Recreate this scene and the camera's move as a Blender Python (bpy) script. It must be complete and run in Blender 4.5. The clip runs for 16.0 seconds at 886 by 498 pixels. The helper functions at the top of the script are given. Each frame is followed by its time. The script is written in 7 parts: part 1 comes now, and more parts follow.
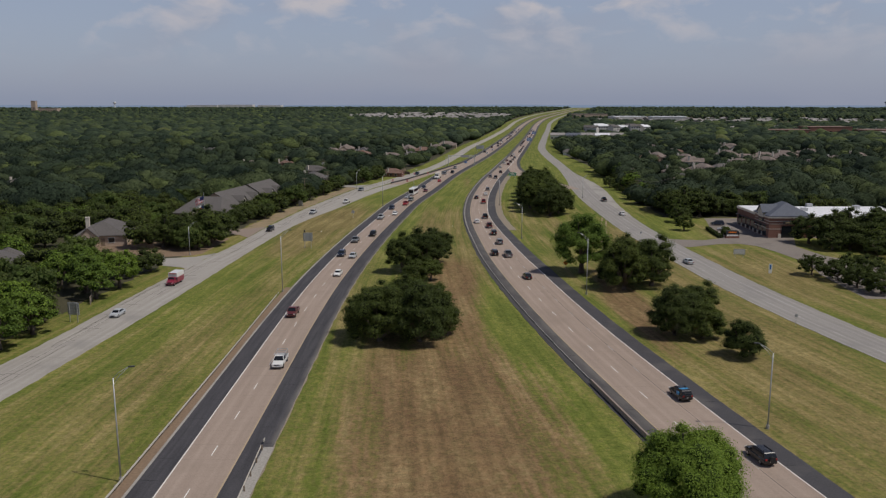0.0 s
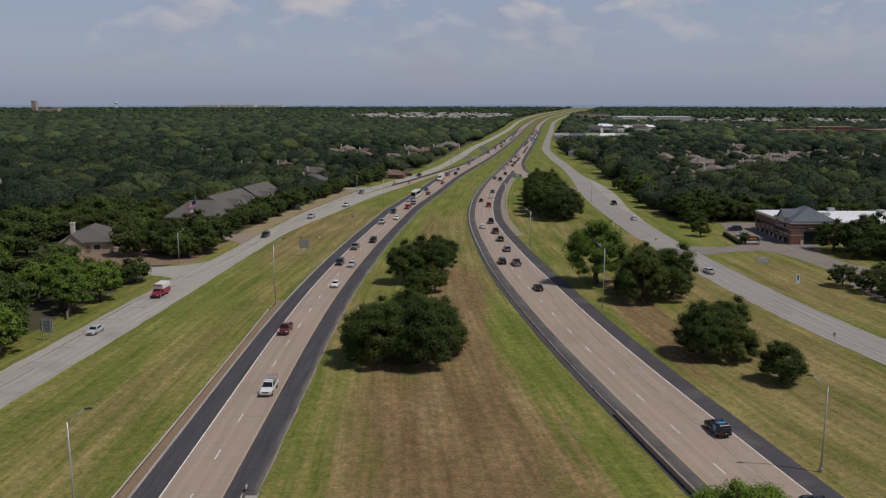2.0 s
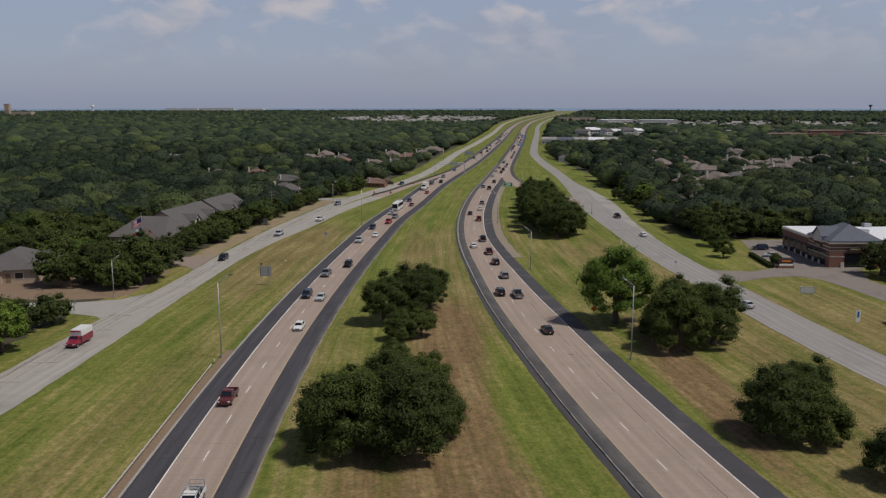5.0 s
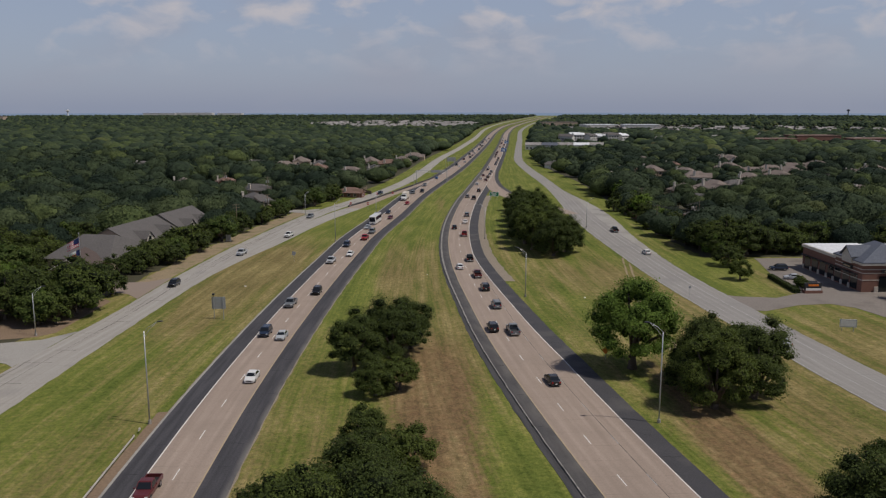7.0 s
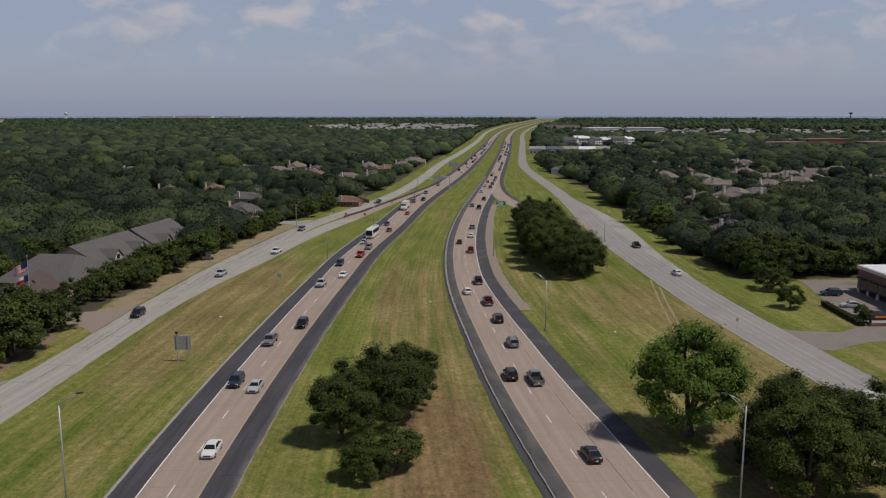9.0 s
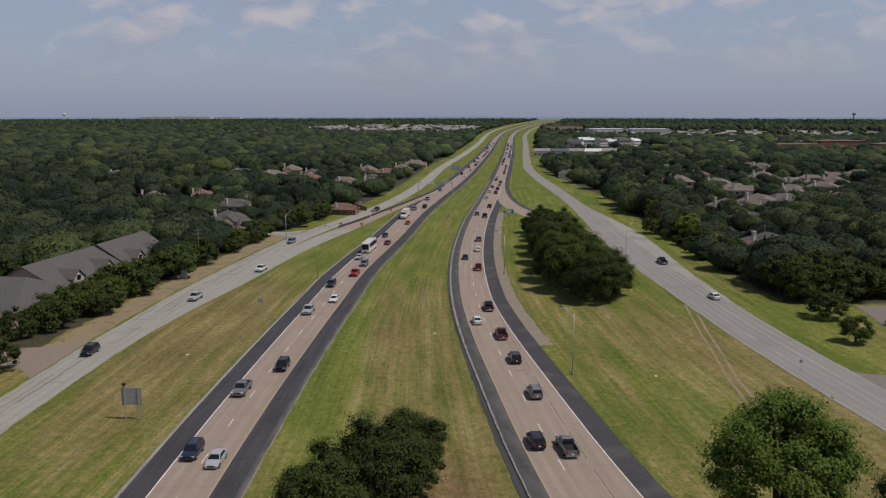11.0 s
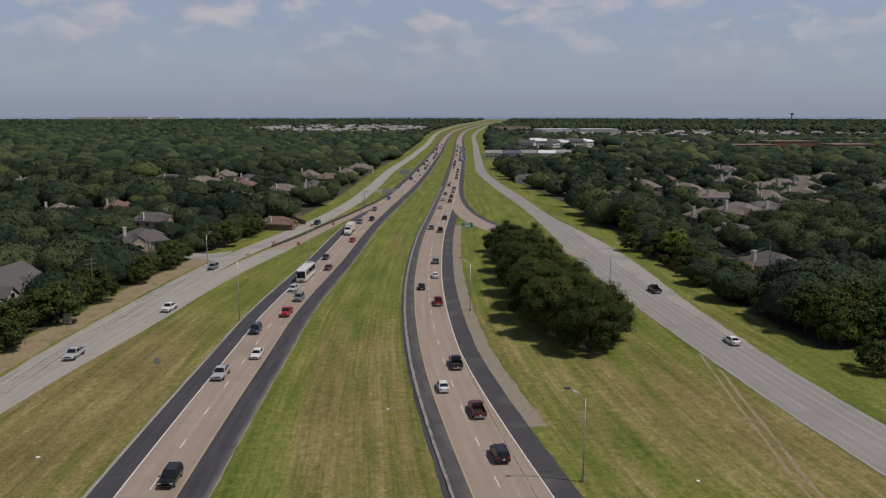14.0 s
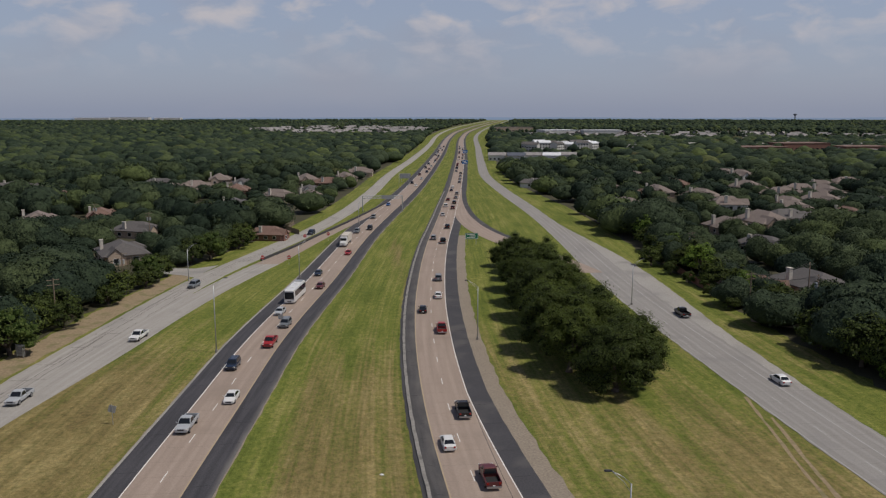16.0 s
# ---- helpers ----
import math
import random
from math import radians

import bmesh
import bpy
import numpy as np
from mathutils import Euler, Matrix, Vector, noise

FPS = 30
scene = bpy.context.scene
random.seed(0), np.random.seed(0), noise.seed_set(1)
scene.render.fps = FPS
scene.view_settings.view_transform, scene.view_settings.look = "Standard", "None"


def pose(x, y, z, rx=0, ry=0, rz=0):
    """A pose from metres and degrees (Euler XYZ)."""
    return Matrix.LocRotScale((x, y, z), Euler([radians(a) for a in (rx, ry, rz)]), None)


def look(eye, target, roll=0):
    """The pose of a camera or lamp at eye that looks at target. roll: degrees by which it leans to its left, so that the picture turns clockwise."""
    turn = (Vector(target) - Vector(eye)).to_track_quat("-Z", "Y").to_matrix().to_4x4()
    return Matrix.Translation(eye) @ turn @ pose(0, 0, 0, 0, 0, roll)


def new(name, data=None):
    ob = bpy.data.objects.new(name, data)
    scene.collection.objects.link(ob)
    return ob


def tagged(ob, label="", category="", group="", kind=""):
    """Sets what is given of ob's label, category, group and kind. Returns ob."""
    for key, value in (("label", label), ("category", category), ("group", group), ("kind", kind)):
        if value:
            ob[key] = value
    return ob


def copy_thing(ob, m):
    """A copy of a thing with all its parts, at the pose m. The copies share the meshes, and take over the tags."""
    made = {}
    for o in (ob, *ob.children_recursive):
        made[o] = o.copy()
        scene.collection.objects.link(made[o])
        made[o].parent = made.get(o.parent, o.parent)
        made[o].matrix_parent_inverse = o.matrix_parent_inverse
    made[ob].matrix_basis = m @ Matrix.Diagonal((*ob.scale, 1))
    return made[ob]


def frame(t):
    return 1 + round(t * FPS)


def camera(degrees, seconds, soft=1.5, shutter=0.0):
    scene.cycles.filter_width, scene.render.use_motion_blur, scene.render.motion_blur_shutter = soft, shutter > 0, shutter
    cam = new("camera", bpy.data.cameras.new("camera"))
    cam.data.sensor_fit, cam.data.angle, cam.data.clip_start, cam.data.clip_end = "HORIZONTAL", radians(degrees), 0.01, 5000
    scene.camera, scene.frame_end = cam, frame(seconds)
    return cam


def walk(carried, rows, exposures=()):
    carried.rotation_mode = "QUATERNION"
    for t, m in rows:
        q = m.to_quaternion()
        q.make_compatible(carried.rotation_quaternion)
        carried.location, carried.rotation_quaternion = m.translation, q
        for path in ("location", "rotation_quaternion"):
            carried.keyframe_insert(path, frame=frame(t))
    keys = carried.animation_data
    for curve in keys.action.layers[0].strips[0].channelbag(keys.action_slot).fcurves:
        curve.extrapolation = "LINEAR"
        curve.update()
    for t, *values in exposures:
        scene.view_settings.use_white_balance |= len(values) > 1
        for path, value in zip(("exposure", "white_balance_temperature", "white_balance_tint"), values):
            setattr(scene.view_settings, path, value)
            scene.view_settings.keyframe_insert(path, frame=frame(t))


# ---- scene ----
cam = camera(57.25, 16.0, 1.25)
PATH = [
    (0, (2.24, -21.66, 45.22), (1.11, 76.69, 27.17)),
    (0.5, (2.08, -19.24, 45.11), (0.85, 79.11, 27.06)),
    (1, (1.89, -16.22, 45.07), (0.60, 82.13, 27.00)),
    (1.5, (1.61, -12.36, 45.02), (0.29, 85.99, 26.97)),
    (2, (1.31, -7.71, 44.93), (-0.03, 90.64, 26.89)),
    (2.5, (1.04, -2.54, 44.86), (-0.33, 95.81, 26.83)),
    (3, (0.68, 3.05, 44.79), (-0.67, 101.40, 26.76)),
    (3.5, (0.38, 8.97, 44.72), (-1.01, 107.33, 26.73)),
    (4, (0.08, 15.29, 44.67), (-0.94, 113.67, 26.73)),
    (6.5, (-0.25, 49.76, 44.13), (2.82, 148.23, 26.95)),
    (7, (-0.24, 56.86, 44.21), (2.89, 155.34, 27.10)),
    (7.5, (-0.24, 63.91, 44.30), (2.86, 162.40, 27.28)),
    (8, (-0.28, 70.85, 44.39), (2.80, 169.35, 27.45)),
    (8.5, (-0.46, 77.97, 44.20), (2.63, 176.50, 27.35)),
    (9, (-0.60, 84.94, 44.15), (2.52, 183.47, 27.38)),
    (11.5, (-1.02, 118.87, 44.19), (2.05, 217.42, 27.53)),
    (12, (-1.21, 125.65, 44.18), (1.89, 224.20, 27.52)),
    (12.5, (-1.26, 132.69, 44.20), (1.85, 231.25, 27.55)),
    (13, (-1.21, 139.69, 44.26), (2.44, 238.23, 27.59)),
    (13.1, (-1.16, 141.08, 44.27), (2.91, 239.60, 27.60)),
    (13.2, (-1.12, 142.47, 44.28), (3.68, 240.95, 27.61)),
    (13.3, (-1.07, 143.85, 44.29), (4.56, 242.29, 27.61)),
    (13.4, (-1.02, 145.24, 44.30), (5.51, 243.62, 27.62)),
    (13.5, (-0.97, 146.63, 44.31), (6.65, 244.93, 27.62)),
    (13.6, (-0.91, 148.02, 44.34), (7.55, 246.25, 27.65)),
    (13.7, (-0.84, 149.41, 44.36), (8.19, 247.60, 27.67)),
    (13.8, (-0.78, 150.80, 44.38), (8.54, 248.96, 27.70)),
    (13.9, (-0.72, 152.20, 44.41), (8.79, 250.34, 27.72)),
    (14, (-0.65, 153.59, 44.43), (8.91, 251.72, 27.75)),
    (14.5, (-0.08, 160.45, 44.58), (9.47, 258.58, 27.88)),
    (15, (0.43, 166.76, 44.98), (9.92, 264.91, 28.35)),
    (15.5, (0.79, 171.54, 45.06), (10.24, 269.70, 28.46)),
    (16, (0.87, 174.71, 45.00), (10.27, 272.87, 28.39)),
]
walk(cam, [(t, look(eye, target)) for t, eye, target in PATH])

SUN_AZ = math.atan2(0.94, -0.34)      # compass angle of the sun from +y towards +x
SUN_EL = radians(60)

# ---- world, sun ----
world = bpy.data.worlds.new("sky")
scene.world = world
world.use_nodes = True
wn, wl = world.node_tree.nodes, world.node_tree.links
wn.clear()
w_out = wn.new("ShaderNodeOutputWorld")
w_bg = wn.new("ShaderNodeBackground")
w_sky = wn.new("ShaderNodeTexSky")
w_sky.sky_type = "NISHITA"
w_sky.sun_disc = False
w_sky.sun_elevation = SUN_EL
w_sky.sun_rotation = SUN_AZ
w_sky.air_density, w_sky.dust_density, w_sky.ozone_density = 1.0, 1.5, 1.0
w_tc = wn.new("ShaderNodeTexCoord")
w_map = wn.new("ShaderNodeMapping")
w_map.inputs["Scale"].default_value = (1.0, 1.0, 2.1)
w_n1 = wn.new("ShaderNodeTexNoise")
w_n1.inputs["Scale"].default_value, w_n1.inputs["Detail"].default_value, w_n1.inputs["Roughness"].default_value = 17.0, 6.0, 0.52
w_n1.inputs["Distortion"].default_value = 0.3
w_r1 = wn.new("ShaderNodeValToRGB")
w_r1.color_ramp.elements[0].position, w_r1.color_ramp.elements[1].position = 0.76, 0.97
w_n2 = wn.new("ShaderNodeTexNoise")
w_n2.inputs["Scale"].default_value, w_n2.inputs["Detail"].default_value = 5.0, 3.0
w_sep = wn.new("ShaderNodeSeparateXYZ")
w_hz = wn.new("ShaderNodeMapRange")
w_hz.inputs["From Min"].default_value, w_hz.inputs["From Max"].default_value = 0.035, 0.11
w_mul = wn.new("ShaderNodeMath")
w_mul.operation = "MULTIPLY"
w_scale = wn.new("ShaderNodeMixRGB")
w_scale.blend_type = "MULTIPLY"
w_scale.inputs["Fac"].default_value = 1.0
w_scale.inputs["Color2"].default_value = (0.10, 0.10, 0.10, 1)
w_veil = wn.new("ShaderNodeMixRGB")          # thin high overcast between the clouds
w_veil.inputs["Fac"].default_value = 0.72
w_veil.inputs["Color2"].default_value = (0.278, 0.318, 0.446, 1)
w_cloud = wn.new("ShaderNodeMixRGB")
w_cloud.inputs["Color2"].default_value = (0.465, 0.450, 0.485, 1)
wl.new(w_tc.outputs["Generated"], w_map.inputs["Vector"])
wl.new(w_map.outputs["Vector"], w_n1.inputs["Vector"])
wl.new(w_map.outputs["Vector"], w_n2.inputs["Vector"])
w_heap = wn.new("ShaderNodeMath")            # clouds gather into loose fields
w_heap.operation = "MULTIPLY_ADD"
w_heap.inputs[1].default_value = 0.55
wl.new(w_n2.outputs["Fac"], w_heap.inputs[0])
wl.new(w_n1.outputs["Fac"], w_heap.inputs[2])
wl.new(w_heap.outputs["Value"], w_r1.inputs["Fac"])
w_base = wn.new("ShaderNodeMapRange")        # grey flat bases between the bright heaps
w_base.inputs["From Min"].default_value, w_base.inputs["From Max"].default_value, w_base.inputs["To Max"].default_value = 0.50, 0.70, 0.55
wl.new(w_n2.outputs["Fac"], w_base.inputs["Value"])
w_grey = wn.new("ShaderNodeMixRGB")
w_grey.inputs["Color2"].default_value = (0.300, 0.315, 0.385, 1)
wl.new(w_base.outputs["Result"], w_grey.inputs["Fac"])
wl.new(w_tc.outputs["Generated"], w_sep.inputs["Vector"])
wl.new(w_sep.outputs["Z"], w_hz.inputs["Value"])
wl.new(w_r1.outputs["Color"], w_mul.inputs[0])
wl.new(w_hz.outputs["Result"], w_mul.inputs[1])
wl.new(w_sky.outputs["Color"], w_scale.inputs["Color1"])
wl.new(w_scale.outputs["Color"], w_veil.inputs["Color1"])
wl.new(w_veil.outputs["Color"], w_grey.inputs["Color1"])
wl.new(w_grey.outputs["Color"], w_cloud.inputs["Color1"])
wl.new(w_mul.outputs["Value"], w_cloud.inputs["Fac"])
w_up = wn.new("ShaderNodeMapRange")          # the haze thins and the blue deepens overhead
w_up.inputs["From Min"].default_value, w_up.inputs["From Max"].default_value = 0.13, 0.65
w_deep = wn.new("ShaderNodeMixRGB")
w_deep.blend_type = "MULTIPLY"
w_deep.inputs["Color2"].default_value = (0.26, 0.30, 0.40, 1)
wl.new(w_sep.outputs["Z"], w_up.inputs["Value"])
wl.new(w_up.outputs["Result"], w_deep.inputs["Fac"])
wl.new(w_cloud.outputs["Color"], w_deep.inputs["Color1"])
wl.new(w_deep.outputs["Color"], w_bg.inputs["Color"])
wl.new(w_bg.outputs["Background"], w_out.inputs["Surface"])
w_bg.inputs["Strength"].default_value = 1.0

sun = new("sun", bpy.data.lights.new("sun", "SUN"))
sun.data.energy, sun.data.angle, sun.data.color = 2.76, radians(0.6), (1.0, 0.93, 0.84)
to_sun = Vector((math.sin(SUN_AZ) * math.cos(SUN_EL), math.cos(SUN_AZ) * math.cos(SUN_EL), math.sin(SUN_EL)))
sun.matrix_world = look(to_sun * 300, (0, 0, 0))
scene.view_settings.exposure = 0.0


# ---- materials ----
def mat_base(name, rough=0.8, metal=0.0):
    m = bpy.data.materials.new(name)
    m.use_nodes = True
    b = m.node_tree.nodes["Principled BSDF"]
    b.inputs["Roughness"].default_value, b.inputs["Metallic"].default_value = rough, metal
    return m, m.node_tree.nodes, m.node_tree.links, b


def noise_node(n, l, scale, detail=3.0, stretch=None, coord=None):
    """A noise in metres of the world."""
    g = n.new("ShaderNodeNewGeometry")
    src = coord or g.outputs["Position"]
    mp = n.new("ShaderNodeMapping")
    mp.inputs["Scale"].default_value = stretch or (1, 1, 1)
    l.new(src, mp.inputs["Vector"])
    t = n.new("ShaderNodeTexNoise")
    t.inputs["Scale"].default_value, t.inputs["Detail"].default_value = scale, detail
    l.new(mp.outputs["Vector"], t.inputs["Vector"])
    return t.outputs["Fac"]


def ramp(n, l, fac, stops):
    r = n.new("ShaderNodeValToRGB")
    e = r.color_ramp.elements
    while len(e) < len(stops):
        e.new(0.5)
    for k, (p, c) in enumerate(stops):
        e[k].position, e[k].color = p, (*c, 1)
    l.new(fac, r.inputs["Fac"])
    return r.outputs["Color"]


def mix(n, l, fac, a, b, kind="MIX"):
    m = n.new("ShaderNodeMixRGB")
    m.blend_type = kind
    for sock, v in (("Fac", fac), ("Color1", a), ("Color2", b)):
        if isinstance(v, (int, float)):
            m.inputs[sock].default_value = v
        elif isinstance(v, tuple):
            m.inputs[sock].default_value = (*v, 1)
        else:
            l.new(v, m.inputs[sock])
    return m.outputs["Color"]


def bump(n, l, b, height, strength=0.4, dist=0.05):
    k = n.new("ShaderNodeBump")
    k.inputs["Strength"].default_value, k.inputs["Distance"].default_value = strength, dist
    l.new(height, k.inputs["Height"])
    l.new(k.outputs["Normal"], b.inputs["Normal"])


def speckled(name, c1, c2, rough=0.85, big=0.15, fine=6.0, metal=0.0, relief=0.3, stain=None):
    """A surface with broad tone shifts, fine grain and slight relief."""
    m, n, l, b = mat_base(name, rough, metal)
    f1, f2 = noise_node(n, l, big, 4), noise_node(n, l, fine, 4)
    col = mix(n, l, f1, c1, c2)
    col = mix(n, l, 0.35, col, ramp(n, l, f2, [(0.3, tuple(v * 0.55 for v in c1)), (0.7, tuple(min(1, v * 1.35) for v in c2))]))
    if stain:
        f3 = noise_node(n, l, stain[1], 5)
        col = mix(n, l, ramp(n, l, f3, [(0.52, (0, 0, 0)), (0.66, (0.7, 0.7, 0.7))]), col, stain[0])
    l.new(col, b.inputs["Base Color"])
    if relief:
        bump(n, l, b, f2, relief, 0.02)
    return m


def plain(name, c, rough=0.5, metal=0.0, vary=0.12):
    """Paint, metal or plastic with faint dirt."""
    m, n, l, b = mat_base(name, rough, metal)
    f = noise_node(n, l, 2.5, 4)
    col = mix(n, l, f, tuple(v * (1 - vary) for v in c), tuple(min(1, v * (1 + vary)) for v in c))
    l.new(col, b.inputs["Base Color"])
    return m


def grass_material():
    """Mown grass: streaks that follow the roads by the ground's map, dry places, tufts."""
    m, n, l, b = mat_base("mown_grass", 0.95)
    uv = n.new("ShaderNodeUVMap")
    uv.uv_map = "along"
    sp = n.new("ShaderNodeSeparateXYZ")
    l.new(uv.outputs["UV"], sp.inputs["Vector"])
    lay = uv.outputs["UV"]
    broad = noise_node(n, l, 0.035, 4)
    mid = noise_node(n, l, 0.13, 5, (1.0, 0.40, 1), lay)
    rows = noise_node(n, l, 0.42, 3, (1.0, 0.035, 1), lay)
    swath = noise_node(n, l, 0.15, 2, (1.0, 0.06, 1), lay)
    thin = noise_node(n, l, 1.5, 2, (1.0, 0.03, 1), lay)
    tuft = noise_node(n, l, 0.75, 6)
    fleck = noise_node(n, l, 2.0, 7)
    speck = noise_node(n, l, 1.6, 9, (1.0, 0.6, 1), lay)
    blade = noise_node(n, l, 7.0, 4)

    def total(*terms):
        out = None
        for sock, w in terms:
            k = n.new("ShaderNodeMath")
            k.operation = "MULTIPLY_ADD"
            l.new(sock, k.inputs[0])
            k.inputs[1].default_value = w
            if out is None:
                k.inputs[2].default_value = 0.0
            else:
                l.new(out, k.inputs[2])
            out = k.outputs["Value"]
        return out

    def reach(sock, lo, hi):
        r = n.new("ShaderNodeMapRange")
        r.inputs["From Min"].default_value, r.inputs["From Max"].default_value = lo, hi
        l.new(sock, r.inputs["Value"])
        return r.outputs["Result"]

    # places with their own outlines: x, y, half sizes, strength; dry where positive, lush where negative
    worn = []
    for x, y, rx, ry, w in ((3, 92, 15, 42, 0.62), (8, 205, 9, 45, 0.36), (2, 170, 7, 34, 0.55), (-12, 140, 4, 26, 0.3), (14, 150, 5, 60, -0.3), (-6, 262, 9, 46, 0.30), (6, 290, 6, 40, 0.20), (55, 210, 14, 70, 0.26), (50, 265, 12, 24, 0.30), (60, 110, 14, 40, 0.34),
                            (-50, 118, 6, 45, 0.26), (-45, 270, 11, 44, 0.52), (-40, 300, 7, 30, 0.3), (-50, 232, 6, 30, 0.10), (42, 158, 4, 32, 0.6), (11, 420, 3, 70, 0.5), (66, 262, 2.2, 50, 0.5), (90, 190, 12, 30, 0.3),
                            (-54, 150, 6, 60, -0.25), (-14, 225, 5, 40, -0.40), (-15, 300, 4, 60, -0.45), (55, 415, 16, 40, -0.6), (80, 272, 8, 22, -0.6), (44, 240, 10, 24, -0.25)):
        g = n.new("ShaderNodeNewGeometry")
        mp = n.new("ShaderNodeMapping")
        mp.vector_type = "TEXTURE"
        mp.inputs["Location"].default_value, mp.inputs["Scale"].default_value = (x, y, 0), (rx * 1.5, ry * 1.5, 30)
        gr = n.new("ShaderNodeTexGradient")
        gr.gradient_type = "SPHERICAL"
        l.new(g.outputs["Position"], mp.inputs["Vector"])
        l.new(mp.outputs["Vector"], gr.inputs["Vector"])
        worn.append((gr.outputs["Fac"], w))
    kerbside = reach(sp.outputs["X"], 3.0, 11.0)          # greener beside the median's kerb
    beyond = reach(sp.outputs["X"], 13.0, 14.0)
    far_green = reach(sp.outputs["Y"], 310.0, 400.0)
    sum_ = total((rows, 0.42), (swath, 0.30), (broad, 0.12), (mid, 0.16), (thin, 0.20), (tuft, 0.10), (speck, 0.34), (kerbside, -0.075), (beyond, 0.075), (far_green, -0.17), *((f, 0.5 * w) for f, w in worn))
    dryness = ramp(n, l, sum_, [(0.752, (0, 0, 0)), (0.960, (0.95, 0.95, 0.95))])
    shade = mix(n, l, 0.30, mix(n, l, 0.5, mid, rows), tuft)
    green = ramp(n, l, shade, [(0.34, (0.090, 0.124, 0.025)), (0.50, (0.166, 0.190, 0.044)), (0.66, (0.288, 0.276, 0.092))])
    soil = ramp(n, l, shade, [(0.35, (0.142, 0.085, 0.052)), (0.52, (0.226, 0.152, 0.086)), (0.66, (0.345, 0.262, 0.142))])
    straw = ramp(n, l, shade, [(0.35, (0.150, 0.112, 0.052)), (0.52, (0.238, 0.190, 0.086)), (0.66, (0.345, 0.282, 0.136))])
    bare = ramp(n, l, total(*((f, w) for f, w in worn if w > 0.53)), [(0.04, (0, 0, 0)), (0.22, (1, 1, 1))])
    dry = mix(n, l, bare, straw, soil)
    b.inputs["Specular IOR Level"].default_value = 0.12
    col = mix(n, l, dryness, green, dry)
    clump = noise_node(n, l, 0.9, 8, (1.0, 0.55, 1), lay)
    col = mix(n, l, 0.6, col, ramp(n, l, fleck, [(0.34, (0.56, 0.60, 0.52)), (0.50, (0.96, 0.96, 0.95)), (0.66, (1.22, 1.18, 1.12))]), "MULTIPLY")
    col = mix(n, l, 0.38, col, ramp(n, l, clump, [(0.36, (0.62, 0.72, 0.56)), (0.50, (1.0, 1.0, 1.0)), (0.64, (1.22, 1.16, 1.08))]), "MULTIPLY")
    col = mix(n, l, 0.5, col, ramp(n, l, thin, [(0.36, (0.66, 0.70, 0.62)), (0.60, (1.10, 1.08, 1.05))]), "MULTIPLY")
    col = mix(n, l, 0.9, col, ramp(n, l, blade, [(0.30, (0.62, 0.64, 0.58)), (0.50, (1.0, 1.0, 1.0)), (0.70, (1.34, 1.30, 1.22))]), "MULTIPLY")
    l.new(col, b.inputs["Base Color"])
    bump(n, l, b, fleck, 0.6, 0.15)
    return m


def leaf_material(name, dark, light, spread=0.6):
    m, n, l, b = mat_base(name, 0.65)
    g = n.new("ShaderNodeNewGeometry")
    o = n.new("ShaderNodeObjectInfo")
    f, fine = noise_node(n, l, 0.45, 3), noise_node(n, l, 4.5, 4)
    col = mix(n, l, g.outputs["Random Per Island"], dark, light)
    col = mix(n, l, 0.45, col, mix(n, l, f, dark, light))
    col = mix(n, l, 0.75, col, ramp(n, l, fine, [(0.32, (0.62, 0.64, 0.62)), (0.62, (1.1, 1.1, 1.05))]), "MULTIPLY")
    tone = ramp(n, l, o.outputs["Random"], [(0.0, (0.66, 0.74, 0.68)), (0.45, (0.94, 1.0, 0.92)), (0.8, (1.20, 1.24, 1.0)), (1.0, (1.42, 1.42, 1.05))])
    col = mix(n, l, spread, col, mix(n, l, 1.0, col, tone, "MULTIPLY"))
    l.new(col, b.inputs["Base Color"])
    b.inputs["Specular IOR Level"].default_value = 0.15
    bump(n, l, b, fine, 0.6, 0.2)
    tr = n.new("ShaderNodeBsdfTranslucent")
    l.new(mix(n, l, 1.0, col, (1.25, 1.25, 0.7), "MULTIPLY"), tr.inputs["Color"])
    ms_ = n.new("ShaderNodeMixShader")
    ms_.inputs["Fac"].default_value = 0.3
    l.new(b.outputs["BSDF"], ms_.inputs[1])
    l.new(tr.outputs["BSDF"], ms_.inputs[2])
    l.new(ms_.outputs["Shader"], n["Material Output"].inputs["Surface"])
    return m


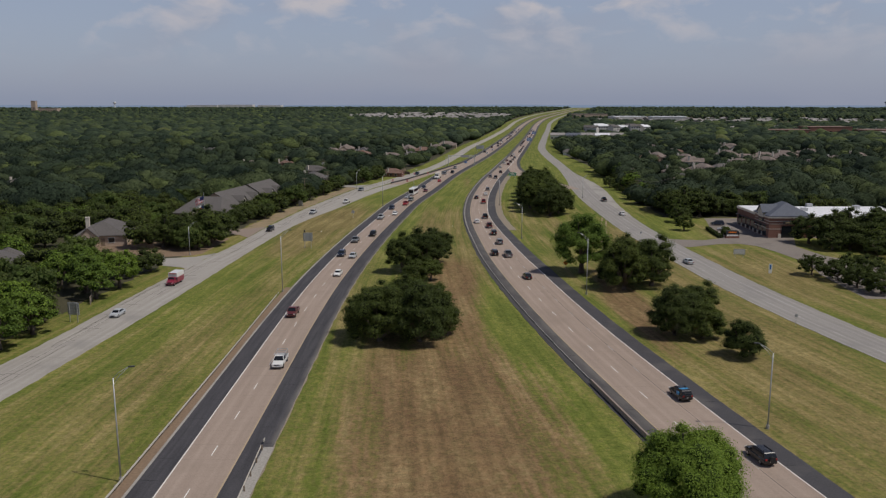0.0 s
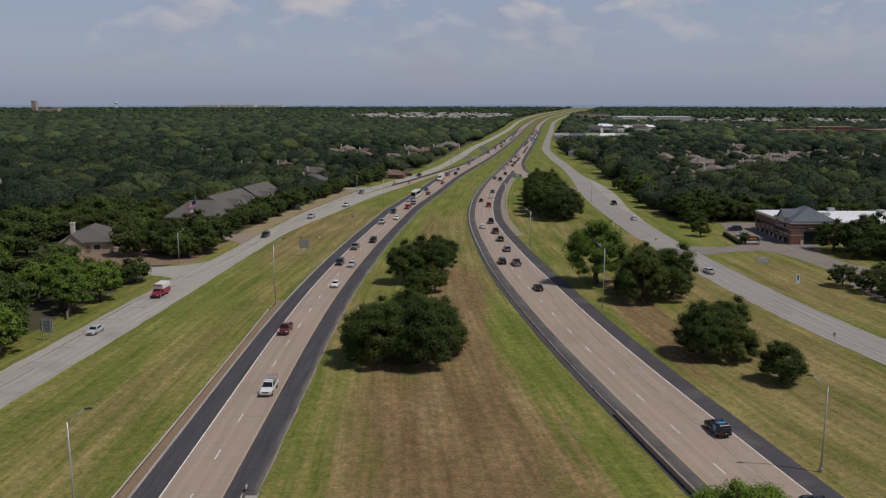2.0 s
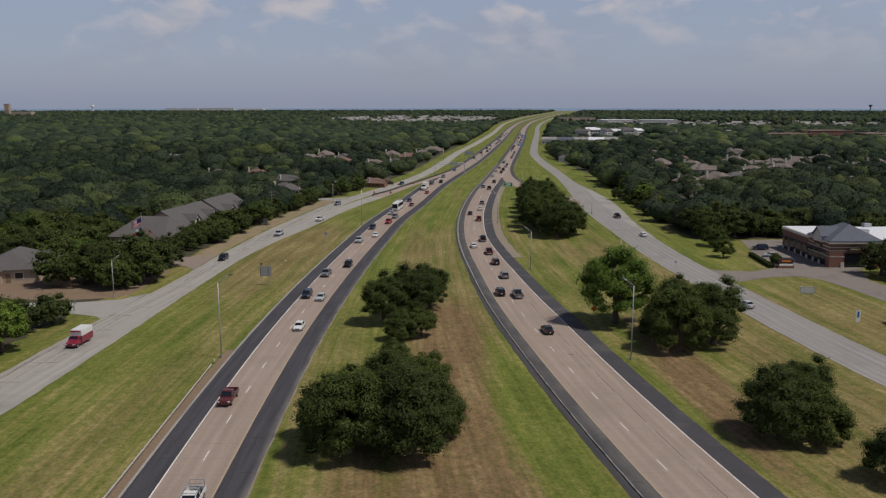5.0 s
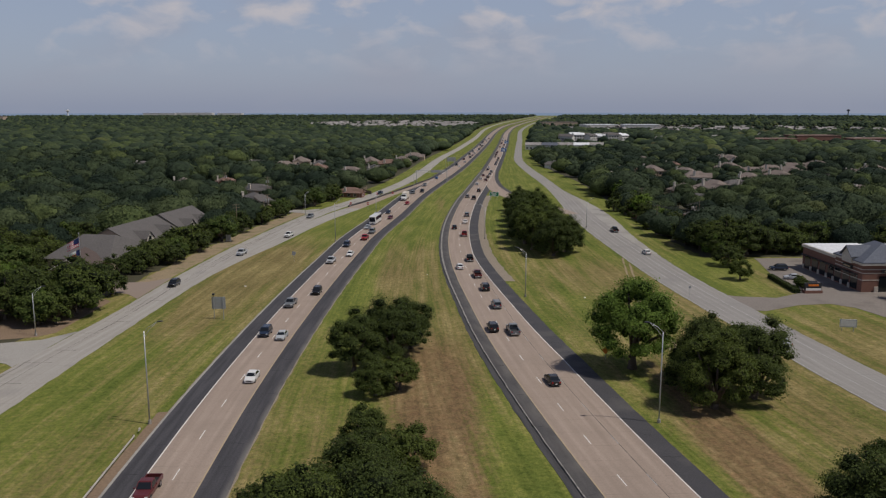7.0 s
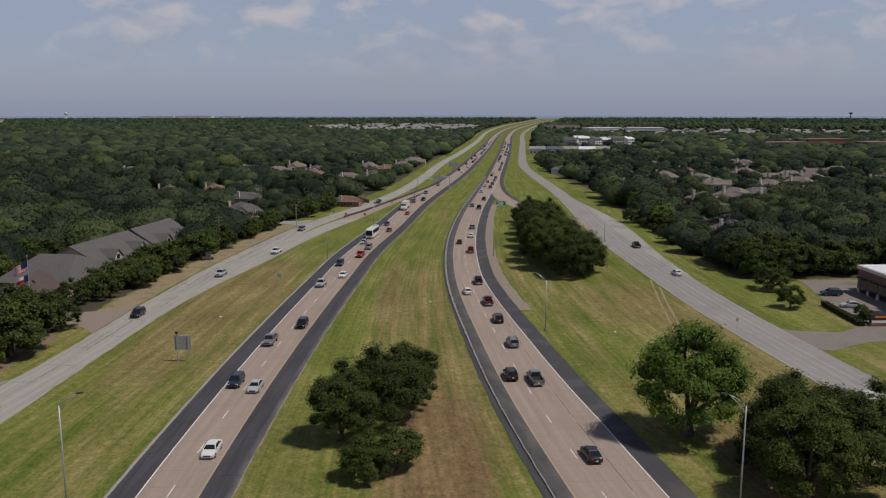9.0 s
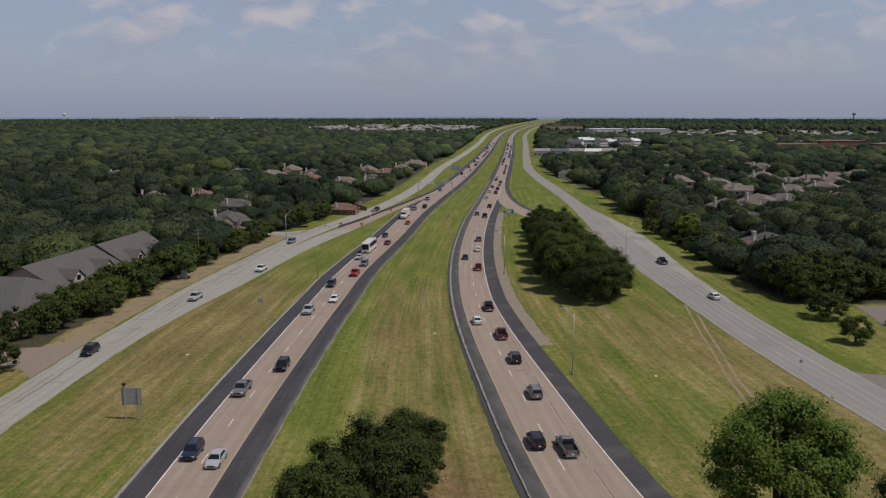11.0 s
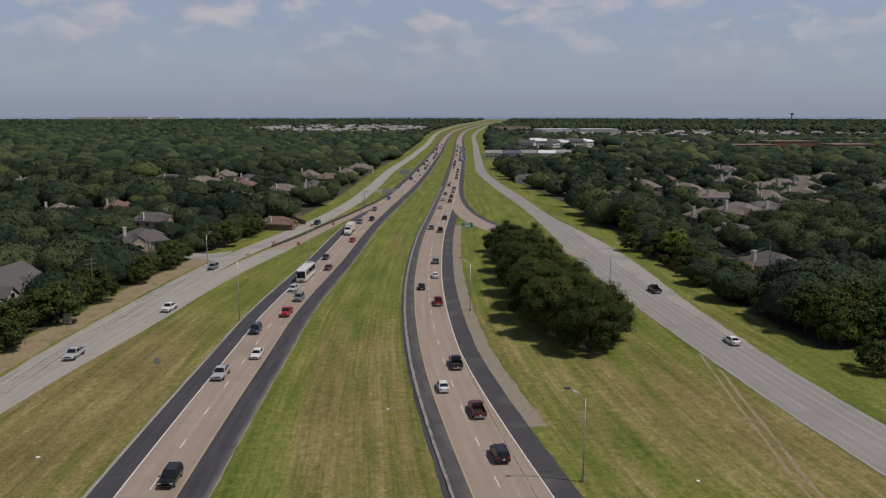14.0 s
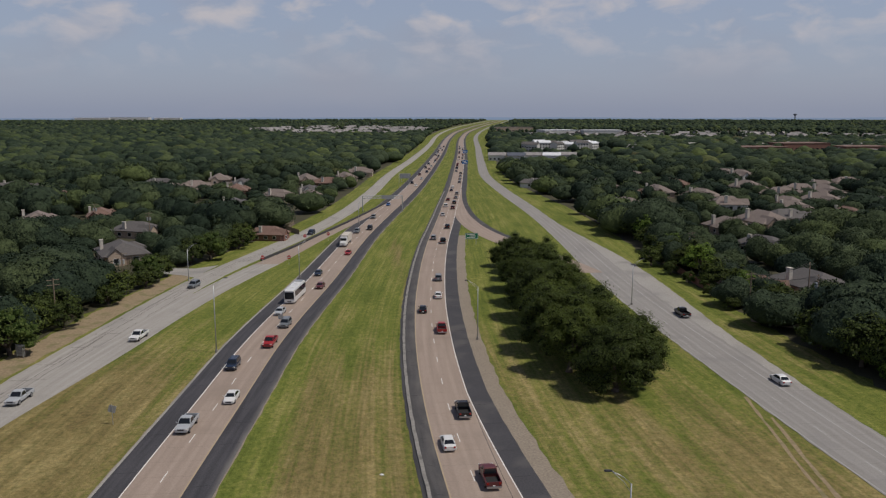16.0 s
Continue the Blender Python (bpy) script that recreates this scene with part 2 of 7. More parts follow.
def forest_material(name, dark, light, toned=False):
    """Massed leaves; with toned, each tree's own tint comes from its "tone" attribute."""
    m, n, l, b = mat_base(name, 0.85)
    g = n.new("ShaderNodeNewGeometry")
    fine, grain = noise_node(n, l, 0.55, 5), noise_node(n, l, 1.8, 4)
    if toned:
        at = n.new("ShaderNodeAttribute")
        at.attribute_name = "tone"
        col = mix(n, l, 0.35, mix(n, l, 0.5, dark, light), mix(n, l, g.outputs["Random Per Island"], dark, light))
        col = mix(n, l, 1.0, col, ramp(n, l, at.outputs["Fac"], [(0.0, (0.42, 0.52, 0.62)), (0.40, (0.90, 0.96, 0.98)), (0.75, (1.38, 1.36, 1.08)), (0.93, (1.9, 1.85, 1.15)), (1.0, (1.8, 1.25, 1.15))]), "MULTIPLY")
    else:
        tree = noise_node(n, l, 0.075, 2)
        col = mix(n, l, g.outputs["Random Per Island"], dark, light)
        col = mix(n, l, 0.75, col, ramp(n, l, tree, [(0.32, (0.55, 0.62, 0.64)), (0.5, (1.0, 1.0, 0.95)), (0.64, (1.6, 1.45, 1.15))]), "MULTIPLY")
    col = mix(n, l, ramp(n, l, fine, [(0.35, (0, 0, 0)), (0.62, (1, 1, 1))]), mix(n, l, 1.0, col, (0.55, 0.58, 0.60), "MULTIPLY"), col)
    l.new(col, b.inputs["Base Color"])
    b.inputs["Specular IOR Level"].default_value = 0.08
    bump(n, l, b, grain, 1.0, 0.6)
    return m


def road_material(name, c1, c2, wheel, joint_gap, stain):
    """Concrete lanes: broad tone, worn wheel paths along each lane, cross joints, stains."""
    m, n, l, b = mat_base(name, 0.85)
    uv = n.new("ShaderNodeUVMap")
    uv.uv_map = "along"
    sp = n.new("ShaderNodeSeparateXYZ")
    l.new(uv.outputs["UV"], sp.inputs["Vector"])
    big, fine = noise_node(n, l, 0.05, 4), noise_node(n, l, 5.0, 4)
    smear = noise_node(n, l, 0.8, 4, (1.2, 0.05, 1), uv.outputs["UV"])
    patch = noise_node(n, l, 0.10, 5)
    col = mix(n, l, big, c1, c2)
    col = mix(n, l, 0.28, col, ramp(n, l, fine, [(0.3, tuple(v * 0.7 for v in c1)), (0.7, tuple(min(1, v * 1.2) for v in c2))]))
    col = mix(n, l, 0.5, col, ramp(n, l, smear, [(0.35, (0.74, 0.73, 0.72)), (0.62, (1, 1, 1))]), "MULTIPLY")
    wv = n.new("ShaderNodeMath")
    wv.operation = "MULTIPLY"
    l.new(sp.outputs["X"], wv.inputs[0])
    wv.inputs[1].default_value = 2 * math.pi / 1.83
    cs = n.new("ShaderNodeMath")
    cs.operation = "COSINE"
    l.new(wv.outputs["Value"], cs.inputs[0])
    col = mix(n, l, wheel, col, ramp(n, l, cs.outputs["Value"], [(0.1, (0.80, 0.79, 0.78)), (0.9, (1, 1, 1))]), "MULTIPLY")
    md = n.new("ShaderNodeMath")
    md.operation = "MODULO"
    l.new(sp.outputs["Y"], md.inputs[0])
    md.inputs[1].default_value = joint_gap
    lt = n.new("ShaderNodeMath")
    lt.operation = "LESS_THAN"
    l.new(md.outputs["Value"], lt.inputs[0])
    lt.inputs[1].default_value = 0.07
    fade = n.new("ShaderNodeMath")
    fade.operation = "MULTIPLY"
    l.new(lt.outputs["Value"], fade.inputs[0])
    fade.inputs[1].default_value = 0.45
    col = mix(n, l, fade.outputs["Value"], col, tuple(v * 0.45 for v in c1))
    col = mix(n, l, ramp(n, l, patch, [(0.54, (0, 0, 0)), (0.70, (0.6, 0.6, 0.6))]), col, stain)
    l.new(col, b.inputs["Base Color"])
    bump(n, l, b, fine, 0.25, 0.02)
    return m


def shoulder_material(name, c1, c2, pale, width, edge):
    """Asphalt with streaks along the road, patches and a paler gravelly outer edge."""
    m, n, l, b = mat_base(name, 0.9)
    uv = n.new("ShaderNodeUVMap")
    uv.uv_map = "along"
    sp = n.new("ShaderNodeSeparateXYZ")
    l.new(uv.outputs["UV"], sp.inputs["Vector"])
    big, fine = noise_node(n, l, 0.18, 4), noise_node(n, l, 5.0, 5)
    smear = noise_node(n, l, 1.3, 4, (1.0, 0.05, 1), uv.outputs["UV"])
    col = mix(n, l, big, c1, c2)
    col = mix(n, l, 0.4, col, ramp(n, l, fine, [(0.3, tuple(v * 0.6 for v in c1)), (0.7, tuple(v * 1.3 for v in c2))]))
    col = mix(n, l, 0.8, col, ramp(n, l, smear, [(0.36, (0.72, 0.72, 0.73)), (0.62, (1.25, 1.24, 1.22))]), "MULTIPLY")
    away = n.new("ShaderNodeMapRange")
    away.inputs["From Min"].default_value, away.inputs["From Max"].default_value = width - edge, width
    l.new(sp.outputs["X"], away.inputs["Value"])
    worn = n.new("ShaderNodeMath")
    worn.operation = "MULTIPLY"
    l.new(away.outputs["Result"], worn.inputs[0])
    l.new(ramp(n, l, noise_node(n, l, 0.5, 6, (1.0, 0.3, 1), uv.outputs["UV"]), [(0.30, (0.15, 0.15, 0.15)), (0.62, (1, 1, 1))]), worn.inputs[1])
    col = mix(n, l, worn.outputs["Value"], col, pale)
    l.new(col, b.inputs["Base Color"])
    bump(n, l, b, fine, 0.3, 0.02)
    return m


M = {}
M["grass"] = grass_material()
M["concrete_lane"] = road_material("concrete_lane", (0.336, 0.264, 0.214), (0.412, 0.328, 0.270), 0.35, 4.6, (0.270, 0.214, 0.172))
M["concrete_grey"] = speckled("concrete_grey", (0.29, 0.275, 0.25), (0.39, 0.37, 0.34), 0.85, 0.07, 4.0, stain=((0.22, 0.21, 0.20), 0.08))
M["concrete_road"] = road_material("concrete_road", (0.345, 0.325, 0.295), (0.440, 0.415, 0.378), 0.4, 4.6, (0.235, 0.225, 0.212))
# Darker copy of concrete_road: the cloud shade on this road is in its colour.
M["shaded_worn_road"] = road_material("shaded_worn_road", (0.275, 0.262, 0.246), (0.368, 0.350, 0.328), 0.5, 4.6, (0.215, 0.206, 0.197))
M["asphalt"] = speckled("asphalt", (0.038, 0.037, 0.042), (0.072, 0.070, 0.076), 0.9, 0.2, 6.0, stain=((0.105, 0.099, 0.096), 0.13))
M["asphalt_edge"] = shoulder_material("asphalt_edge", (0.038, 0.037, 0.043), (0.068, 0.066, 0.073), (0.170, 0.160, 0.150), 14.6, 0.9)
M["asphalt_worn"] = shoulder_material("asphalt_worn", (0.036, 0.036, 0.040), (0.070, 0.068, 0.070), (0.165, 0.150, 0.138), 4.2, 3.4)
M["dry_verge"] = speckled("dry_verge", (0.21, 0.155, 0.095), (0.34, 0.265, 0.160), 0.95, 0.25, 2.0, stain=((0.15, 0.15, 0.055), 0.3))
M["kerb_stone"] = speckled("dull_kerb", (0.20, 0.19, 0.175), (0.32, 0.30, 0.275), 0.9, 0.4, 3.0, stain=((0.10, 0.095, 0.09), 0.5))
M["gravel"] = speckled("gravel_edge", (0.20, 0.165, 0.125), (0.32, 0.27, 0.21), 0.95, 0.3, 3.0)
M["dirt"] = speckled("bare_dirt", (0.17, 0.115, 0.075), (0.26, 0.185, 0.12), 0.95, 0.2, 3.0)
M["white_paint"] = plain("white_road_paint", (0.74, 0.73, 0.70), 0.7)
M["yellow_paint"] = plain("yellow_road_paint", (0.44, 0.345, 0.215), 0.7)
M["faded_paint"] = plain("faded_road_paint", (0.42, 0.41, 0.40), 0.8, 0.0, 0.3)
M["old_concrete"] = speckled("old_brown_concrete", (0.175, 0.150, 0.130), (0.255, 0.225, 0.200), 0.9, 0.07, 3.0, stain=((0.14, 0.12, 0.105), 0.1))
M["tar"] = plain("black_tar", (0.016, 0.016, 0.018), 0.7)
M["joint"] = plain("dark_joint", (0.10, 0.085, 0.075), 0.9)
M["zinc"] = plain("weathered_zinc", (0.50, 0.47, 0.42), 0.7, 0.15)
M["steel"] = plain("galvanised_steel", (0.50, 0.51, 0.52), 0.45, 0.6)
M["dark_metal"] = plain("dark_metal", (0.05, 0.05, 0.055), 0.5, 0.4)
M["wood"] = speckled("weathered_wood", (0.16, 0.12, 0.085), (0.26, 0.20, 0.15), 0.9, 0.8, 10.0)
M["bark"] = speckled("bark", (0.075, 0.058, 0.045), (0.13, 0.10, 0.08), 0.95, 1.5, 8.0)
M["oak_leaf"] = leaf_material("oak_leaves", (0.032, 0.047, 0.015), (0.132, 0.165, 0.045))
M["bright_leaf"] = leaf_material("bright_leaves", (0.066, 0.116, 0.022), (0.230, 0.318, 0.064))
# Inner leaves: the shade inside crowns is put into these darker leaf colours.
M["shaded_leaf_core"] = forest_material("inner_leaves", (0.016, 0.023, 0.010), (0.046, 0.058, 0.022))
M["shaded_bright_core"] = forest_material("inner_bright_leaves", (0.036, 0.062, 0.014), (0.075, 0.110, 0.028))
M["forest"] = forest_material("woodland", (0.031, 0.048, 0.028), (0.080, 0.099, 0.055), True)
# Distance haze put into the hills as a faint blue glow.
M["painted_haze"], hn_, hl_, hb_ = mat_base("haze_glow_hills", 1.0)
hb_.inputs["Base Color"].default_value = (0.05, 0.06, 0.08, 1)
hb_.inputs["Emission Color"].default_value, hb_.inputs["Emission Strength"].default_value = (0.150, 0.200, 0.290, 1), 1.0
M["litter"] = speckled("leaf_litter", (0.030, 0.032, 0.014), (0.075, 0.066, 0.034), 0.95, 0.08, 1.5)
M["wood_leaf"] = leaf_material("mid_green_leaves", (0.044, 0.068, 0.021), (0.135, 0.168, 0.052))
M["sign_navy"] = plain("navy_cloth", (0.015, 0.03, 0.12), 0.8)
M["far_roof"] = speckled("far_pale_roofs", (0.15, 0.135, 0.13), (0.40, 0.38, 0.37), 0.9, 0.02, 0.5)
M["glass"] = plain("tinted_glass", (0.015, 0.018, 0.022), 0.06)
M["tyre"] = plain("tyre_rubber", (0.018, 0.018, 0.018), 0.85)
M["rim"] = plain("alloy_rim", (0.42, 0.42, 0.44), 0.35, 0.8)
M["lamp_red"] = plain("red_lens", (0.35, 0.02, 0.015), 0.25)
M["lamp_white"] = plain("clear_lens", (0.75, 0.75, 0.72), 0.2)
M["white"] = plain("white_paint", (0.78, 0.78, 0.76), 0.5)
M["sign_grey"] = plain("bare_sign_back", (0.36, 0.37, 0.39), 0.5, 0.3)
M["sign_green"] = plain("green_sign_sheet", (0.01, 0.17, 0.10), 0.4)
M["sign_blue"] = plain("blue_sign_sheet", (0.02, 0.13, 0.40), 0.4)
M["sign_red"] = plain("red_sign_sheet", (0.50, 0.025, 0.03), 0.4)
M["sign_orange"] = plain("orange_sign_sheet", (0.75, 0.20, 0.02), 0.45)
M["roof_grey"] = speckled("grey_shingle", (0.085, 0.078, 0.076), (0.135, 0.125, 0.12), 0.9, 0.3, 3.0)
M["roof_tan"] = speckled("tan_shingle", (0.165, 0.132, 0.115), (0.245, 0.200, 0.175), 0.9, 0.3, 3.0)
M["roof_brown"] = speckled("brown_shingle", (0.14, 0.085, 0.065), (0.22, 0.14, 0.11), 0.9, 0.3, 3.0)
M["roof_dark"] = speckled("dark_brown_shingle", (0.070, 0.050, 0.044), (0.115, 0.085, 0.075), 0.9, 0.3, 3.0)
M["roof_slate"] = speckled("slate_blue_shingle", (0.075, 0.085, 0.115), (0.12, 0.135, 0.17), 0.8, 0.3, 3.0)
M["roof_white"] = speckled("white_membrane_roof", (0.66, 0.68, 0.72), (0.78, 0.79, 0.82), 0.7, 0.08, 1.5)
M["wall_brick"] = speckled("red_brick_wall", (0.17, 0.080, 0.060), (0.26, 0.135, 0.10), 0.9, 0.5, 6.0)
M["wall_tan"] = speckled("tan_brick_wall", (0.38, 0.29, 0.22), (0.50, 0.40, 0.32), 0.9, 0.5, 6.0)
M["wall_white"] = speckled("pale_siding", (0.55, 0.54, 0.52), (0.68, 0.67, 0.64), 0.8, 0.5, 4.0)
M["cream"] = speckled("cream_stone_trim", (0.52, 0.47, 0.41), (0.64, 0.59, 0.52), 0.85, 0.6, 5.0)
M["fence_red"] = speckled("stained_board_fence", (0.17, 0.075, 0.05), (0.26, 0.12, 0.08), 0.9, 0.7, 6.0)
M["wall_block"] = speckled("block_wall", (0.25, 0.20, 0.17), (0.34, 0.28, 0.24), 0.9, 0.6, 5.0)


# ---- mesh helpers ----
class Shape:
    """Collects faces of one mesh."""

    def __init__(self):
        self.v, self.f = [], []

    def add(self, verts, faces):
        k = len(self.v)
        self.v += [tuple(p) for p in verts]
        self.f += [tuple(i + k for i in q) for q in faces]
        return self

    def box(self, c, s, rz=0.0, taper=1.0):
        x, y, z = (d / 2 for d in s)
        ca, sa = math.cos(rz), math.sin(rz)
        pts = []
        for dz, t in ((-z, 1.0), (z, taper)):
            for dx, dy in ((-x, -y), (x, -y), (x, y), (-x, y)):
                dx, dy = dx * t, dy * t
                pts.append((c[0] + dx * ca - dy * sa, c[1] + dx * sa + dy * ca, c[2] + dz))
        return self.add(pts, [(3, 2, 1, 0), (4, 5, 6, 7), (0, 1, 5, 4), (1, 2, 6, 5), (2, 3, 7, 6), (3, 0, 4, 7)])

    def tube(self, pts, radii, sides=8, caps=True):
        """A round bar along points."""
        rings = []
        for k, p in enumerate(pts):
            p = Vector(p)
            d = Vector(pts[min(k + 1, len(pts) - 1)]) - Vector(pts[max(k - 1, 0)])
            d.normalize()
            side = d.cross(Vector((0, 0, 1)) if abs(d.z) < 0.9 else Vector((1, 0, 0))).normalized()
            up = side.cross(d)
            r = radii[k] if isinstance(radii, (list, tuple)) else radii
            rings.append([p + r * (math.cos(2 * math.pi * j / sides) * side + math.sin(2 * math.pi * j / sides) * up) for j in range(sides)])
        verts = [q for ring in rings for q in ring]
        faces = [(k * sides + j, k * sides + (j + 1) % sides, (k + 1) * sides + (j + 1) % sides, (k + 1) * sides + j)
                 for k in range(len(pts) - 1) for j in range(sides)]
        if caps:
            faces += [tuple(range(sides))[::-1], tuple((len(pts) - 1) * sides + j for j in range(sides))]
        return self.add(verts, faces)

    def loft(self, sections):
        """Closed sections of equal count, joined and capped."""
        c = len(sections[0])
        verts = [p for s in sections for p in s]
        faces = [(k * c + j, k * c + (j + 1) % c, (k + 1) * c + (j + 1) % c, (k + 1) * c + j) for k in range(len(sections) - 1) for j in range(c)]
        faces += [tuple(range(c))[::-1], tuple((len(sections) - 1) * c + j for j in range(c))]
        return self.add(verts, faces)

    def mesh(self, name, mat, smooth=False):
        me = bpy.data.meshes.new(name)
        me.from_pydata(self.v, [], self.f)
        me.materials.append(mat)
        if smooth:
            me.polygons.foreach_set("use_smooth", [True] * len(me.polygons))
        me.update()
        return me


def array_mesh(name, verts, faces, mat, smooth=False):
    """A mesh from numpy arrays; faces of one size."""
    me = bpy.data.meshes.new(name)
    k = faces.shape[1]
    me.vertices.add(len(verts))
    me.vertices.foreach_set("co", verts.astype(np.float32).ravel())
    me.loops.add(faces.size)
    me.loops.foreach_set("vertex_index", faces.astype(np.int32).ravel())
    me.polygons.add(len(faces))
    me.polygons.foreach_set("loop_start", np.arange(0, faces.size, k, dtype=np.int32))
    me.polygons.foreach_set("use_smooth", np.full(len(faces), smooth))
    me.materials.append(mat)
    me.update(calc_edges=True)
    return me


def part(name, me, parent, label=""):
    ob = new(name, me)
    ob.parent = parent
    return tagged(ob, label)


def thing(name, label, category, m=None, group="", kind=""):
    ob = new(name)
    ob.empty_display_size = 0.3
    if m is not None:
        ob.matrix_basis = m
    return tagged(ob, label, category, group, kind)


def single(name, me, label, category, kind="", group=""):
    return tagged(new(name, me), label, category, group, kind)


def curve_of(points):
    """A smooth x of y through the points."""
    ys = np.array([p[0] for p in points], float)
    xs = np.array([p[1] for p in points], float)
    slope = np.gradient(xs, ys)

    def at(y):
        y = np.asarray(y, float)
        k = np.clip(np.searchsorted(ys, y) - 1, 0, len(ys) - 2)
        d = ys[k + 1] - ys[k]
        t = (y - ys[k]) / d
        t = np.clip(t, -2, 3)
        h = (2 * t**3 - 3 * t**2 + 1) * xs[k] + (t**3 - 2 * t**2 + t) * d * slope[k] + (3 * t**2 - 2 * t**3) * xs[k + 1] + (t**3 - t**2) * d * slope[k + 1]
        low, high = xs[0] + (y - ys[0]) * slope[0], xs[-1] + (y - ys[-1]) * slope[-1]
        return np.where(y < ys[0], low, np.where(y > ys[-1], high, h))
    return at


def steps(a, b):
    out, y = [], a
    while y < b - 1e-6:
        out.append(y)
        y += 3.0 if y < 420 else 8.0 if y < 900 else 40.0
    return np.array(out + [b])


def ribbon(left, right, a, b, z, depth=0.3):
    """A slab between two curves, with its sides."""
    ys = steps(a, b)
    xl, xr = left(ys), right(ys)
    s = Shape()
    n = len(ys)
    top = [(x, y, z) for x, y in zip(xl, ys)] + [(x, y, z) for x, y in zip(xr, ys)]
    low = [(x, y, z - depth) for x, y, _ in top]
    faces = []
    for k in range(n - 1):
        faces.append((k, n + k, n + k + 1, k + 1))
        faces.append((2 * n + k, k, k + 1, 2 * n + k + 1))
        faces.append((n + k, 3 * n + k, 3 * n + k + 1, n + k + 1))
    faces += [(0, 2 * n, 3 * n, n), (n - 1, 2 * n - 1, 4 * n - 1, 3 * n - 1)]
    s.add(top + low, faces)
    s.across = np.concatenate([0 * ys, xr - xl] * 2)
    return s


def laid(shape, name, mat):
    """The mesh of a ribbon, with metres across and along it as its map."""
    me = shape.mesh(name, mat)
    idx = np.zeros(len(me.loops), np.int32)
    me.loops.foreach_get("vertex_index", idx)
    y = np.array([p[1] for p in shape.v])
    layer = me.uv_layers.new(name="along")
    layer.data.foreach_set("uv", np.stack([shape.across[idx], y[idx] + 500], 1).astype(np.float32).ravel())
    return me


def ragged(curve, d, amount=0.16, seed=0.0):
    """A curve moved aside by d, with an uneven edge."""
    return lambda y: curve(y) + d + amount * (np.sin(np.asarray(y) * 0.43 + seed) * 0.5 + np.sin(np.asarray(y) * 1.13 + 2 * seed) * 0.6)


# ---- plan: curves of the highway, x of y in metres ----
LM = curve_of([(-150, -27.3), (0, -28.1), (70, -28.7), (100, -29.2), (150, -29.9), (175, -29.75), (195, -29.2), (230, -27.6), (272, -24.8),
               (302, -22.4), (325, -20.6), (398, -11.0), (469, -2.3), (535, 8.0), (605, 19.5), (674, 30), (750, 40.5), (975, 70), (1606, 147),
               (1950, 195), (2700, 330), (3400, 470), (4700, 740)])
RM = curve_of([(-150, 92), (0, 53), (60, 39.4), (80, 35.5), (100.5, 31.8), (136.6, 25.8), (172.8, 20.95), (207, 17.3), (243, 15.0), (264, 13.9),
               (289, 13.2), (308, 13.3), (354, 15.3), (400, 19.4), (460, 26.6), (497, 32), (554, 40), (650, 53.5), (750, 66.5), (975, 95), (1606, 172),
               (1950, 222), (2700, 360), (3400, 500), (4700, 770)])
LF_OUT = curve_of([(-150, -85), (100, -76.9), (130, -74.4), (165, -72.5), (200, -69.9), (229, -66.9), (267, -64.6), (290, -62.6), (313, -60.4),
                   (340, -56.6), (370, -52), (403, -45.8), (440, -36), (475, -26.5), (501, -20.5), (548, -11.5), (625, -1), (767, 15), (940, 39.5),
                   (1220, 76), (1784, 140), (2700, 285), (3400, 425), (4700, 690)])
RF_IN = curve_of([(-150, 140), (60, 90), (115, 78.2), (142, 72.8), (167, 69), (181, 67.4), (207, 65.3), (230, 63.6), (266, 61.7), (300, 61.4),
                  (360, 62), (407, 64.6), (438, 67.2), (515, 72.5), (617, 75.8), (735, 81.6), (892, 100), (1200, 140), (1606, 192), (2700, 385),
                  (3400, 530), (4700, 800)])
def off(curve, d): return lambda y: curve(y) + d
LF_INNER = curve_of([(-150, -76), (95, -66.5), (110, -65.4), (130, -63.9), (157, -62.2), (178, -61.1), (205, -59.9), (237, -58.2), (257, -56.9), (280, -54.8), (300, -52.9)])
def lf_in(y): return np.where(np.asarray(y, float) < 300, LF_INNER(y), np.maximum(LF_OUT(y) + 7.5, LF_OUT(y) + 8.7 - 0.03 * (np.asarray(y, float) - 300)))
def rf_verge(y): return RF_IN(y) + 10.6 - 1.8 * np.clip((np.asarray(y, float) - 400) / 400, 0, 1)
RF_OUTER = curve_of([(-150, 150.6), (60, 100.6), (142, 83.6), (181, 78.3), (207, 76.2), (230, 74.6), (266, 73.0), (294, 73.1), (314, 73.9), (327, 74.5), (340, 75.5), (371, 78.4), (397, 80.2), (425, 80.8),
                     (450, 80.2), (475, 79.4), (500, 79.4), (550, 81.4), (617, 83.6)])
def rf_out(y): return np.where(np.asarray(y, float) < 617, RF_OUTER(y), RF_IN(y) + 7.4)
def aux(y): return 3.65 * np.clip((300 - np.asarray(y, float)) / 105, 0, 1)
def rm_white(y): return RM(y) + 3.7 + aux(y)
def lm_left(y): return LM(y) - 3.7
def lm_right(y): return LM(y) + 3.7
def rm_left(y): return RM(y) - 3.7

